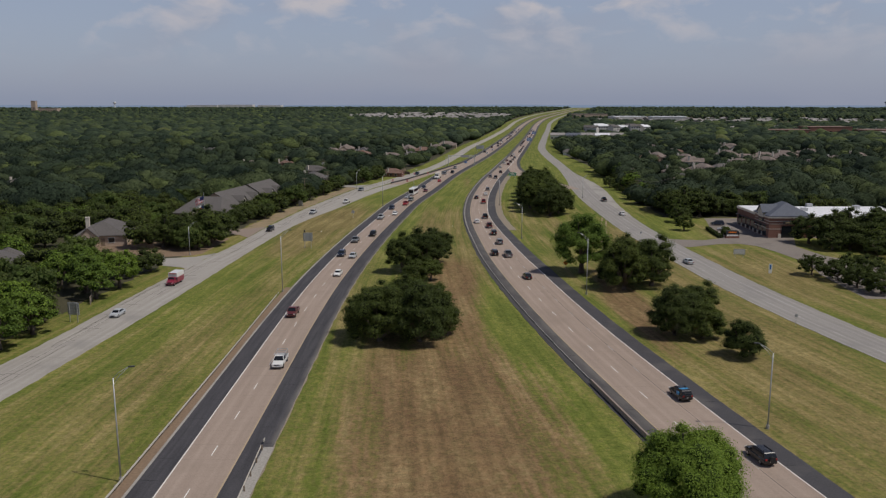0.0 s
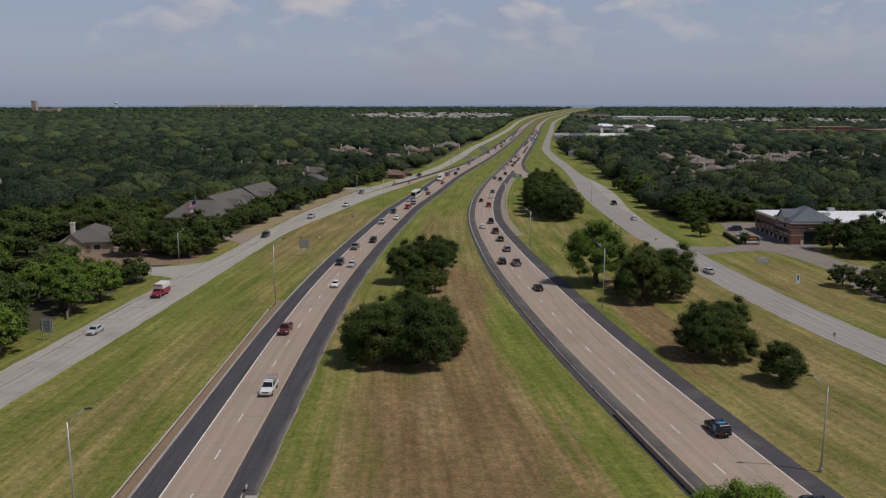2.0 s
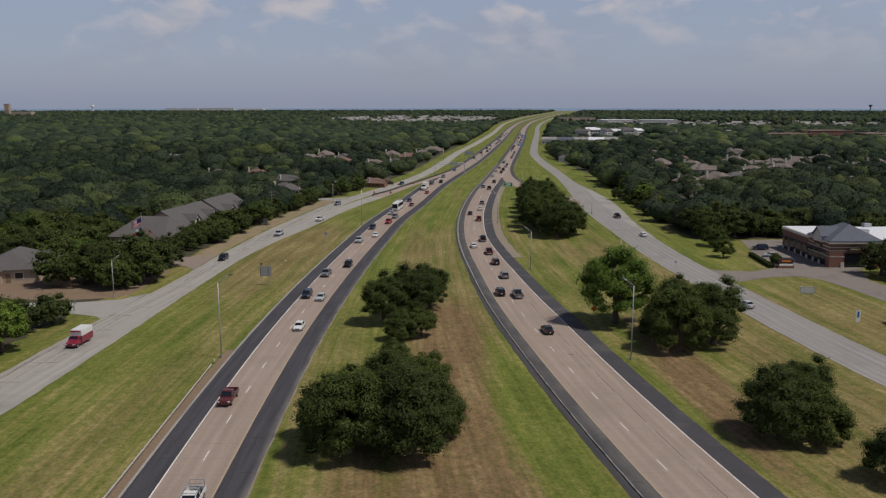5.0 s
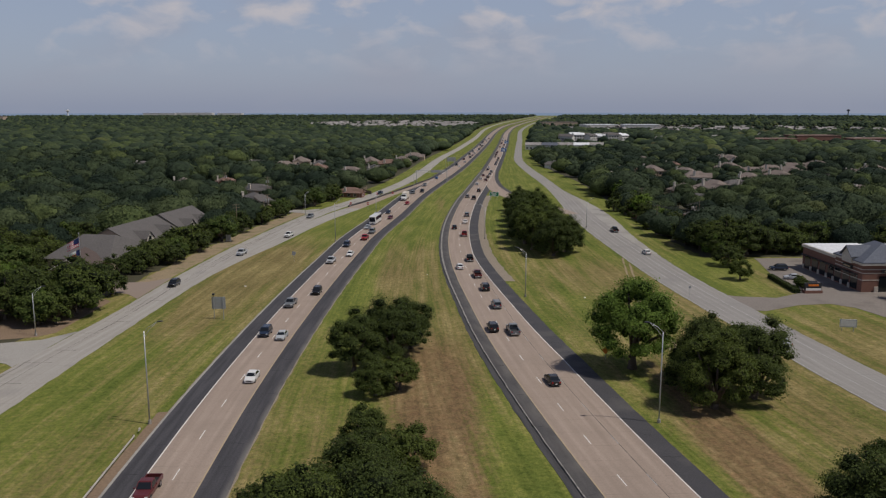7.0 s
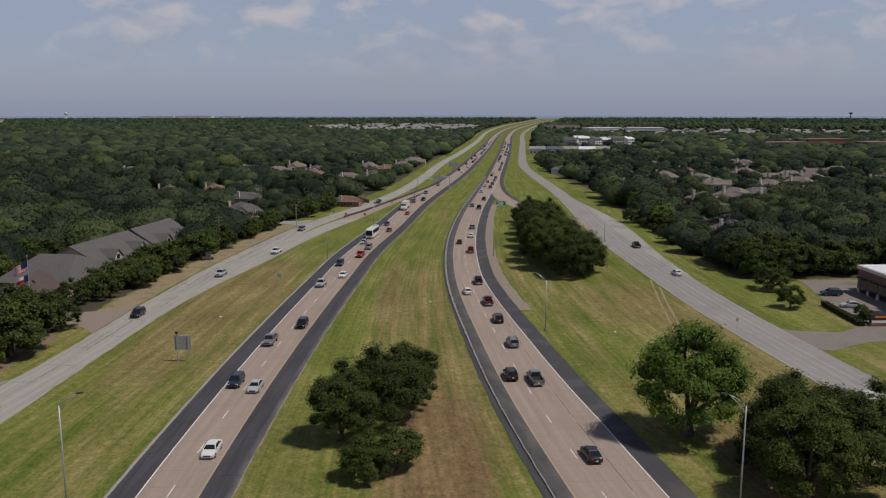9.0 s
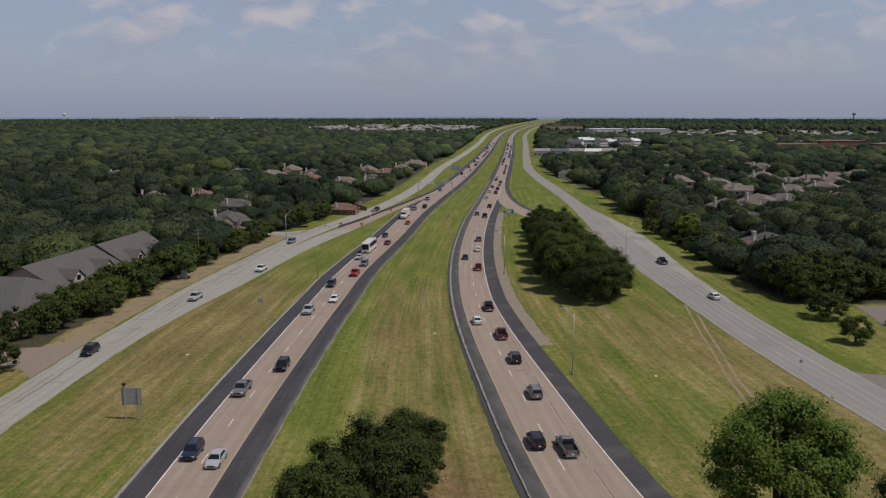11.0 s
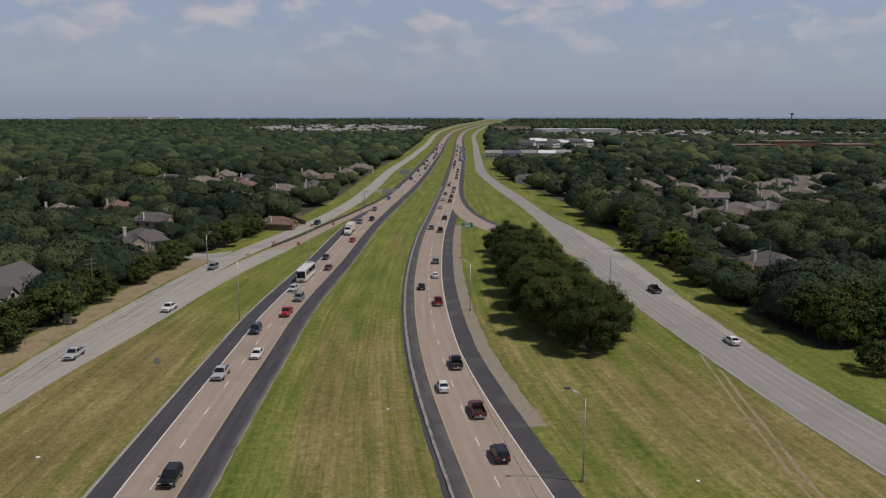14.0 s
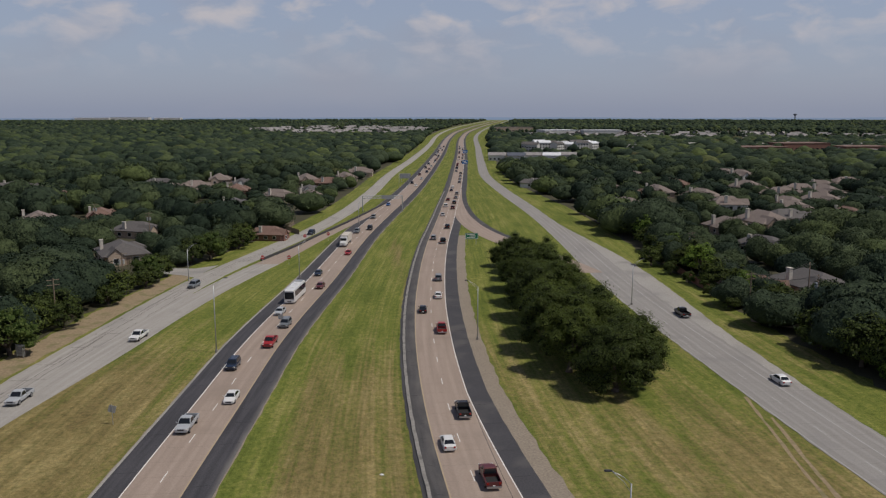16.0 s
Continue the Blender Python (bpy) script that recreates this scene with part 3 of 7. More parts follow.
# ---- ground and roads ----
def ground_sheet():
    """One sheet to the horizon; its map counts metres across and along the roads."""
    ys = np.concatenate([[-700.0], steps(-150, 4700), [4950.0]])
    us = np.array([-5200.0, -400, -120, -75, -29, 20, 68, 120, 400, 5200])
    knots = [LF_OUT(ys), LM(ys), RM(ys), RF_IN(ys)]
    cols = [0 * ys + us[0], knots[0] - 325, knots[0] - 45, *knots, knots[3] + 52, knots[3] + 332, 0 * ys + us[-1]]
    n, c = len(ys), len(us)
    verts = np.stack([np.stack(cols, 1), np.repeat(ys[:, None], c, 1), np.zeros((n, c))], 2).reshape(-1, 3)
    k = (np.arange(n - 1)[:, None] * c + np.arange(c - 1)[None]).ravel()
    faces = np.stack([k, k + 1, k + c + 1, k + c], 1)
    me = array_mesh("ground", verts, faces, M["grass"])
    layer = me.uv_layers.new(name="along")
    uv = np.stack([np.tile(us, n), np.repeat(ys, c)], 1)
    layer.data.foreach_set("uv", uv[faces.ravel()].astype(np.float32).ravel())
    return me


single("ground", ground_sheet(), "mown roadside grass, green with dry brown streaks", "ground", "structure")


def road(name, left, right, a, b, z, mat, label):
    return single(name, laid(ribbon(left, right, a, b, z), name, M[mat]), label, "road", "structure")


FAR = 4700
gravel_l = road("shoulder_edge_1", ragged(LM, -7.45, 0.10), ragged(LM, 7.62, 0.16, 1), -150, FAR, 0.02, "gravel", "pale gravel strip along the shoulder")
sh_l = road("shoulder_1", ragged(LM, -7.2, 0.02), ragged(LM, 7.42, 0.05, 2), -150, FAR, 0.04, "asphalt_edge", "dark asphalt shoulders beside the concrete lanes")
lane_l = road("road_1", lm_left, lm_right, -150, FAR, 0.07, "concrete_lane", "tan concrete carriageway with two lanes, slightly stained")
sh_r = road("shoulder_2", off(rm_white, -0.2), ragged(rm_white, 3.3, 0.06), -150, 527, 0.04, "asphalt", "dark asphalt shoulder with cracks")
sh_r2 = road("shoulder_3", lambda y: ragged(RM, -7.2, 0.12)(y) + 0.4 * np.clip((np.asarray(y, float) - 180) / 100, 0, 1), off(RM, -3.5), -150, FAR, 0.04, "asphalt_worn", "worn patched asphalt inner shoulder")
sh_r3 = road("shoulder_4", off(rm_white, -0.2), off(rm_white, 3.2), 640, FAR, 0.04, "asphalt", "dark asphalt shoulder beyond the ramp")
gravel_r = road("shoulder_edge_2", off(rm_white, 3.0), ragged(rm_white, 6.0, 0.25), 262, 470, 0.02, "gravel", "wide pale gravel strip beside the shoulder")
lane_r = road("road_2", rm_left, rm_white, -150, FAR, 0.07, "concrete_lane", "tan concrete carriageway with a lane that tapers away")
lf = road("road_3", ragged(LF_OUT, 0, 0.15), ragged(lf_in, 0, 0.15, 1), -150, FAR, 0.05, "concrete_road", "pale grey frontage road with sealed cracks")
rf = road("road_4", ragged(RF_IN, 0, 0.15), ragged(rf_out, 0, 0.15, 3), -150, FAR, 0.05, "shaded_worn_road", "frontage road in a shade-darkened grey, with faded lane lines")
road("shoulder_edge_3", lambda y: np.minimum(ragged(rf_verge, -0.4, 0.25, 5)(y), rf_out(y) - 0.05), ragged(rf_out, 0.1, 0.2, 3), 296, 474, 0.056, "concrete_grey", "pale dusty concrete edge of the frontage road")
single("verge_1", ribbon(ragged(LM, -8.75, 0.10), off(LM, -7.1), -150, 172, 0.026, 0.05).mesh("verge_1", M["dirt"]), "brown dirt strip between shoulder and guardrail", "verge", "structure")
single("kerb_3", ribbon(off(LM, -7.28), off(LM, -6.92), -150, 470, 0.052, 0.2).mesh("kerb_3", M["concrete_grey"]), "narrow pale concrete strip along the shoulder", "kerb", "structure")
single("kerb_4", ribbon(off(LM, 6.2), ragged(LM, 7.5, 0.12), -150, 79, 0.052, 0.2).mesh("kerb_4", M["concrete_grey"]), "pale concrete strip under the guardrail", "kerb", "structure")
ramp_ll = curve_of([(255, -60), (300, -56), (340, -50), (380, -42.5), (424, -31), (446, -23.8), (471, -17.2), (497, -9.8), (540, 1.4), (576, 10.2), (602, 15.6)])
ramp_lr = curve_of([(255, -57.6), (275, -55.0), (300, -50.6), (315, -47.4), (335, -43.6), (351, -41), (367, -38), (382, -34.8), (400, -30.2), (420, -24.8), (449.5, -17.9),
                    (477, -11.3), (497, -6), (540, 5.2), (602, 17)])
road("ramp_1", ramp_ll, ramp_lr, 255, 418, 0.056, "concrete_road", "pale grey merge of the slip road with the frontage road")
road("ramp_3", ramp_ll, ramp_lr, 418, 602, 0.06, "concrete_lane", "tan concrete slip road that joins the frontage road")
ramp_rl = curve_of([(396, 62), (415, 57), (440, 49), (468, 42.6), (487, 40.2), (526, 39.9), (600, 49), (650, 56)])
ramp_rr = curve_of([(396, 68), (415, 64.6), (440, 58), (468, 51), (487, 48.2), (512, 46.8), (565, 48.6), (620, 54), (650, 57.6)])
road("ramp_2", ramp_rl, ramp_rr, 396, 650, 0.06, "concrete_lane", "tan concrete slip road with dark shoulder")
road("shoulder_5", off(ramp_rr, -0.2), off(ramp_rr, 2.4), 440, 650, 0.05, "asphalt", "dark asphalt shoulder that bends along the slip road")


def line_part(parent, curve, a, b, z, width, mat, name):
    s = ribbon(off(curve, -width / 2), off(curve, width / 2), a, b, z, 0.008)
    return part(name, s.mesh(name, M[mat]), parent)


line_part(lane_l, off(lm_left, 0.12), -150, 1700, 0.078, 0.14, "white_paint", "edge_line")
line_part(lane_l, off(lm_right, -0.12), -150, 1700, 0.078, 0.14, "yellow_paint", "edge_line")
line_part(lane_r, off(rm_left, 0.12), -150, 1700, 0.078, 0.14, "yellow_paint", "edge_line")
line_part(lane_r, off(rm_white, -0.12), -150, 1700, 0.078, 0.14, "white_paint", "edge_line")
line_part(lane_r, off(RM, 3.72), -150, 296, 0.076, 0.09, "joint", "joint")
line_part(rf, off(RF_IN, 0.3), -150, 700, 0.056, 0.12, "faded_paint", "edge_line")
line_part(rf, off(RF_IN, 7.2), 150, 700, 0.056, 0.10, "faded_paint", "edge_line")
line_part(lf, off(LF_OUT, 3.7), -150, 480, 0.056, 0.09, "joint", "joint")


def dashes(parent, curve, z, first, last, pitch=12.19, length=3.05, width=0.12, paint="white_paint"):
    me = None
    y = first
    while y < last:
        d = float(curve(y + 1) - curve(y - 1)) / 2
        if me is None:
            me = Shape().box((0, 0, 0), (width, length, 0.008)).mesh("lane_dash", M[paint])
        ob = part("lane_dash", me, parent)
        ob.matrix_basis = pose(float(curve(y)), y, z, 0, 0, -math.degrees(math.atan(d)))
        y += pitch


dashes(lane_l, LM, 0.076, 77.8 - 12.19 * 12, 560)
dashes(lane_r, RM, 0.076, 98.9 - 12.19 * 12, 560)
dashes(lane_r, off(RM, 3.65), 0.080, 98.9 - 12.19 * 12, 250, width=0.09, paint="faded_paint")
dashes(rf, off(RF_IN, 3.7), 0.058, 60, 520, width=0.10, paint="faded_paint")

# cross cracks on the shoulders
rng = np.random.default_rng(20)
for owner, curve, lo, hi, a, b in ((sh_l, LM, -6.8, -3.9, 60, 330), (sh_l, LM, 3.9, 7.2, 80, 330), (sh_r, rm_white, 0.2, 3.1, 60, 420), (sh_r2, RM, -5.6, -3.9, 60, 420)):
    y = a
    while y < b:
        w = (hi - lo) * float(rng.uniform(0.45, 1.0))
        xs = np.linspace(-w / 2, w / 2, 6)
        wy = np.cumsum(rng.uniform(-0.12, 0.12, 6))
        seam = Shape().loft([[(px, py - 0.04, -0.004), (px, py + 0.04, -0.004), (px, py + 0.04, 0.004), (px, py - 0.04, 0.004)] for px, py in zip(xs, wy)])
        part("crack", seam.mesh("crack", M["tar"]), owner).matrix_basis = pose(float(curve(y)) + lo + w / 2 + float(rng.uniform(0, hi - lo - w)), y, 0.0435, 0, 0, float(rng.uniform(-4, 4)))
        y += float(rng.uniform(5, 15))

# sealed and open cracks on the left frontage road
rng = np.random.default_rng(21)
for k in range(46):
    y = float(rng.uniform(90, 430))
    o = float(rng.choice([1.2, 2.6, 3.75, 5.1, 6.2])) + float(rng.uniform(-0.3, 0.3))
    reach = float(rng.uniform(6, 24))
    wob = ragged(LF_OUT, o, 0.22, k)
    line_part(lf, wob, y, y + reach, 0.055, float(rng.uniform(0.05, 0.13)), "joint", "crack")
for k in range(34):
    y = 96 + k * 9.9 + float(rng.uniform(-2, 2))
    w = float(rng.uniform(2.2, 6.4))
    x = float(LF_OUT(y)) + 0.3 + w / 2 + float(rng.uniform(0, 6.4 - w))
    s = Shape()
    xs = np.linspace(-w / 2, w / 2, 7)
    wy = rng.uniform(-0.25, 0.25, 7)
    s.loft([[(px, py - 0.05, -0.004), (px, py + 0.05, -0.004), (px, py + 0.05, 0.003), (px, py - 0.05, 0.003)] for px, py in zip(xs, wy)])
    part("crack", s.mesh("crack", M["joint"]), lf).matrix_basis = pose(x, y, 0.055, 0, 0, float(rng.uniform(-6, 6)))


# ---- forecourts, drives and bare strips ----
def pad(name, corners, z, mat, label, category="pavement"):
    """A flat slab with the given corners."""
    n = len(corners)
    sh = Shape().add([(x, y, z) for x, y in corners] + [(x, y, z - 0.25) for x, y in corners],
                     [tuple(range(n))] + [(k + n, (k + 1) % n + n, (k + 1) % n, k) for k in range(n)])
    return single(name, sh.mesh(name, M[mat]), label, category, "structure")


pad("pavement_1", [(-70.5, 194), (-72.5, 196), (-79, 198.5), (-96, 201), (-96, 208), (-84, 207.5), (-73, 211), (-68.5, 217)], 0.045, "concrete_grey", "pale concrete side street mouth")
pad("pavement_2", [(-66.2, 245), (-70, 250), (-78, 254), (-92, 256), (-92, 263), (-77, 263), (-70, 264), (-65, 269)], 0.045, "concrete_lane", "tan concrete driveway to the long building")
pad("pavement_3", [(-46.5, 400), (-50, 403), (-60, 408), (-60, 415), (-49, 413), (-43, 418)], 0.045, "concrete_grey", "pale concrete driveway")
pad("pavement_4", [(72, 231), (76.5, 228.7), (86.4, 234), (94, 235), (98, 231), (100.2, 221.6), (102, 208), (101, 196), (99, 188), (98, 162), (120, 162), (120, 200), (112, 215), (110, 230),
                   (116, 246), (150, 246), (150, 292), (100, 292), (99.5, 288), (94.5, 266), (92.2, 246), (84.5, 241.2), (75.5, 243), (71, 247)], 0.045, "old_concrete", "worn brown concrete forecourt and car park")
pad("lawn_1", [(-72.5, 216), (-71.5, 243), (-80, 250), (-96, 243), (-112, 231), (-110, 216), (-96, 211), (-84, 210.5), (-75, 213)], 0.03, "dirt", "bare brown yard under the trees", "yard")
single("path_1", ribbon(ragged(LF_OUT, -7.6, 0.5), ragged(LF_OUT, -1.0, 0.35, 2), 262, 405, 0.012, 0.05).mesh("path_1", M["dry_verge"]), "dry brown verge under the trees", "verge", "structure")
RUT = curve_of([(196, 46.2), (215, 47.9), (232, 49.9), (244, 51.6), (256, 53.9), (266, 55.6), (280, 58.3), (294, 61.0)])
for o, w, b in ((0.0, 0.5, 294), (1.55, 0.6, 285)):
    single("path_2", ribbon(ragged(RUT, o - w / 2, 0.10), ragged(RUT, o + w / 2, 0.12, 2), 200, b, 0.010, 0.05).mesh("path_2", M["dry_verge"]), "worn dirt wheel rut across the grass", "track", "structure")

# low retaining walls
def wall_strip(name, curve, a, b, width, z0, z1, mat, label):
    ys = steps(a, b)
    xs = curve(ys)
    sh = Shape()
    sh.loft([[(x - width / 2, y, z0), (x + width / 2, y, z0), (x + width / 2, y, z1), (x - width / 2, y, z1)] for x, y in zip(xs, ys)])
    return single(name, sh.mesh(name, M[mat]), label, "retaining wall", "structure")


ys = steps(-150, 640)
half = 0.13 + 0.17 * np.clip((ys - 190) / 90, 0, 1)
tops = 0.22 + 0.02 * np.sin(ys * 0.55)
kerb = Shape().loft([[(x - w, y, -0.2), (x + w, y, -0.2), (x + w - 0.04, y, t), (x - w + 0.04, y, t)] for x, y, t, w in
                     zip(RM(ys) - 6.0 + 0.04 * np.sin(ys * 0.9), ys, tops, half)])
single("kerb_1", kerb.mesh("kerb_1", M["kerb_stone"]), "low concrete kerb wall along the median", "retaining wall", "structure")
wall_strip("kerb_5", off(RM, -6.4), -150, 104, 0.28, -0.2, 0.8, "wall_block", "low weathered concrete barrier wall along the median")
wall_strip("kerb_2", off(ramp_ll, -0.35), 424, 600, 0.5, -0.2, 0.75, "asphalt_worn", "dark low retaining wall beside the slip road")


# ---- trees ----

def _ico():
    bm = bmesh.new()
    bmesh.ops.create_icosphere(bm, subdivisions=2, radius=1.0)
    v = np.array([q.co[:] for q in bm.verts])
    f = np.array([[q.index for q in p.verts] for p in bm.faces])
    bm.free()
    bm = bmesh.new()
    bmesh.ops.create_icosphere(bm, subdivisions=1, radius=1.0)
    v1 = np.array([q.co[:] for q in bm.verts])
    f1 = np.array([[q.index for q in p.verts] for p in bm.faces])
    bm.free()
    bm = bmesh.new()
    bmesh.ops.create_icosphere(bm, subdivisions=3, radius=1.0)
    v3 = np.array([q.co[:] for q in bm.verts])
    f3 = np.array([[q.index for q in p.verts] for p in bm.faces])
    bm.free()
    return v, f, v1, f1, v3, f3


ICO2_V, ICO2_F, ICO1_V, ICO1_F, ICO3_V, ICO3_F = _ico()


def leaf_quads(rng, centres, normals, size, ruffle=0.6):
    """Small bent leaf sprays, one quad each, round the given places."""
    n = len(centres)
    nrm = normals + rng.normal(0, ruffle, (n, 3))
    nrm /= np.linalg.norm(nrm, axis=1)[:, None]
    a = np.cross(nrm, rng.normal(0, 1, (n, 3)))
    a /= np.linalg.norm(a, axis=1)[:, None]
    b = np.cross(nrm, a)
    s = size * rng.uniform(0.6, 1.3, (n, 1))
    w = s * rng.uniform(0.34, 0.7, (n, 1))
    lift = nrm * s * 0.25
    quad = np.stack([centres - a * s, centres - b * w + lift, centres + a * s, centres + b * w + lift], 1)
    return quad.reshape(-1, 3), np.arange(4 * n).reshape(-1, 4)


def leaf_tips(rng, centres, normals, size, ruffle=0.45):
    """Small pointed leaf sprays, one triangle each, facing outwards."""
    n = len(centres)
    nrm = normals + rng.normal(0, ruffle, (n, 3)) + np.array([0, 0, 0.25])
    nrm /= np.linalg.norm(nrm, axis=1)[:, None]
    a = np.cross(nrm, rng.normal(0, 1, (n, 3)))
    a /= np.linalg.norm(a, axis=1)[:, None]
    b = np.cross(nrm, a)
    s = size * rng.uniform(0.6, 1.35, (n, 1))
    w = s * rng.uniform(0.55, 0.95, (n, 1))
    tri = np.stack([centres + a * s, centres - a * s * 0.75 + b * w, centres - a * s * 0.75 - b * w], 1)
    return tri.reshape(-1, 3), np.arange(3 * n).reshape(-1, 3)


def crown_clumps(rng, radius, height, base, count):
    """Centres and radii of the leaf clumps of a broad dome."""
    out = []
    for k in range(count):
        u = (k + 0.5) / count
        ang = k * 2.39996 + rng.uniform(-0.3, 0.3)
        rho = math.sqrt(u) * radius * rng.uniform(0.72, 1.0)
        top = base + (height - base) * math.sqrt(max(0.05, 1 - (rho / (radius * 1.06)) ** 2)) * (1 + 0.10 * math.sin(3 * ang + count) + rng.uniform(-0.15, 0.08))
        r = radius * (rng.uniform(0.15, 0.30) if count > 22 else rng.uniform(0.28, 0.42))
        if rho > radius * 0.78:
            rho, r = rho - radius * 0.10, max(r, radius * 0.20)
        z = top - r * rng.uniform(0.85, 1.15)
        out.append((rho * math.cos(ang), rho * math.sin(ang), max(z, base + r * 0.5), r))
        if rho > radius * 0.5:
            ang += rng.uniform(0.1, 0.5)
            out.append((rho * 0.97 * math.cos(ang), rho * 0.97 * math.sin(ang), base + rng.uniform(0.25, 0.8) * (z - base), r * 0.9))
    return np.array(out)


def tree_meshes(seed, radius, height, leaves, leaf_size, base=None, count=26):
    """The crown's leaves, its inner mass and the trunk with limbs of one tree."""
    rng = np.random.default_rng(seed)
    base = height * 0.22 if base is None else base
    cl = crown_clumps(rng, radius, height, base, count)
    area = cl[:, 3] ** 2
    pick = rng.choice(len(cl), leaves, p=area / area.sum())
    d = rng.normal(0, 1, (leaves, 3))
    d[:, 2] = np.where(d[:, 2] < -0.6, -d[:, 2], d[:, 2])
    d /= np.linalg.norm(d, axis=1)[:, None]
    wob = 1 + 0.22 * np.sin(d[:, 0:1] * 5 + pick[:, None]) * np.cos(d[:, 1:2] * 6 - pick[:, None])
    centre = cl[pick, :3] + d * cl[pick, 3:4] * wob * (rng.uniform(0.70, 1.16, (leaves, 1)) + (rng.random((leaves, 1)) < 0.12) * rng.uniform(0.05, 0.42, (leaves, 1))) * np.array([1, 1, 0.70])
    out = centre - np.array([0, 0, base + 0.3 * (height - base)])
    out /= np.linalg.norm(out, axis=1)[:, None]
    v, f = leaf_tips(rng, centre, d * 0.6 + out * 0.5, leaf_size)
    cv, cf = [], []
    for k, (x, y, z, r) in enumerate(cl):
        iv, jf = (ICO2_V, ICO2_F) if leaves > 50000 else (ICO1_V, ICO1_F)
        lump = rng.uniform(0.74, 1.16, (len(iv), 1))
        cv.append(iv * lump * r * 0.70 * np.array([1, 1, 0.70]) + (x, y, z))
        cf.append(jf + len(iv) * k)
    trunk = Shape()
    tr = 0.045 * height
    lean = rng.uniform(-0.4, 0.4, 2)
    fork = (lean[0], lean[1], base * 1.15)
    trunk.tube([(0, 0, -0.2), (lean[0] * 0.3, lean[1] * 0.3, base * 0.4), fork], [tr * 1.35, tr, tr * 0.85], 8)
    for j in range(6):
        x, y, z, r = cl[(j * len(cl)) // 6 + int(rng.integers(0, 3))]
        trunk.tube([fork, ((fork[0] + x) / 2, (fork[1] + y) / 2, (fork[2] + z) / 2 + 0.1 * height * 0.3), (x, y, z)], [tr * 0.6, tr * 0.4, tr * 0.14], 6)
    return v, f, np.concatenate(cv), np.concatenate(cf), trunk


def make_tree(name, label, seed, radius, height, leaves, leaf_size, leaf_mat, base=None, count=26):
    v, f, cv, cf, trunk = tree_meshes(seed, radius, height, leaves, leaf_size, base, count)
    top = thing(name, label, "tree")
    part("trunk", trunk.mesh("trunk", M["bark"], True), top)
    crown = part("crown", array_mesh("crown", v, f, M[leaf_mat]), top)
    part("inner_leaves", array_mesh("inner_leaves", cv, cf, M["shaded_leaf_core" if leaf_mat == "oak_leaf" else "shaded_bright_core"], True), crown)
    return top


PROTO = {}
def plant(kind, x, y, scale=1.0, turn=0.0, label="", group=""):
    """A tree of one of the kinds, at its place."""
    first = kind not in PROTO
    if first:
        seed, radius, height, leaves, size, mat, base, count, text = KINDS[kind]
        PROTO[kind] = make_tree("tree", text, seed, radius, height, leaves, size, mat, base, count)
        ob = PROTO[kind]
        ob.scale = (scale,) * 3
        ob.matrix_basis = pose(x, y, 0, 0, 0, turn) @ Matrix.Diagonal((scale, scale, scale, 1))
    else:
        ob = copy_thing(PROTO[kind], pose(x, y, 0, 0, 0, turn))
        ob.scale = (scale,) * 3
    return tagged(ob, label, "", group)


KINDS = {
    "oak_a": (11, 7.0, 11.8, 25000, 0.13, "oak_leaf", 0.5, 52, "broad dark green live oak with a dense crown"),
    "oak_b": (12, 6.7, 11.2, 24000, 0.13, "oak_leaf", 0.5, 48, "broad dark green live oak with low limbs"),
    "oak_c": (13, 5.9, 11.8, 20000, 0.13, "oak_leaf", 0.8, 42, "rounded dark green oak with an uneven crown"),
    "oak_d": (14, 4.9, 7.8, 14000, 0.125, "oak_leaf", 0.5, 36, "low spreading dark green oak"),
    "small": (15, 3.4, 5.6, 7000, 0.12, "oak_leaf", 1.0, 24, "small bushy green tree on the grass"),
    "bright": (16, 6.6, 10.4, 60000, 0.10, "bright_leaf", 1.8, 58, "fresh light green tree with a leafy crown"),
    "light": (18, 7.2, 13.6, 24000, 0.15, "bright_leaf", 1.8, 44, "light green elm with a loose crown"),
}
MEDIAN = [("oak_a", -11.6, 127.5, 0.98), ("oak_b", -3.9, 127, 1.02), ("oak_a", -6.5, 134, 0.95), ("oak_d", -14.9, 131.5, 0.98), ("oak_d", -0.6, 133, 0.95),
          ("oak_d", -6.5, 147, 0.9), ("small", -1.5, 151, 1.1), ("small", -7.5, 160, 0.95), ("oak_c", -11.2, 190, 0.88), ("oak_b", -5.2, 197, 0.95), ("oak_c", -1.6, 203, 0.82), ("oak_d", -7.0, 178, 0.72), ("small", -3.2, 180.5, 1.0)]
for k, (kind, x, y, sc) in enumerate(MEDIAN):
    plant(kind, x, y, sc, k * 77, group="median trees")
plant("bright", 28.0, 61.0, 0.98, 20)
VERGE = [("light", 36.6, 190, 1.14), ("oak_c", 44, 171, 1.02), ("oak_c", 51.5, 175, 1.06), ("oak_a", 47, 181, 1.0), ("oak_d", 43, 179, 0.95), ("oak_d", 54, 186, 0.9),
         ("oak_b", 45.8, 132, 0.86), ("oak_d", 50.5, 130, 0.95), ("oak_c", 52, 138, 0.78), ("oak_d", 54.5, 118.5, 0.85)]
for k, (kind, x, y, sc) in enumerate(VERGE):
    plant(kind, x, y, sc, 40 + k * 61, group="verge trees")
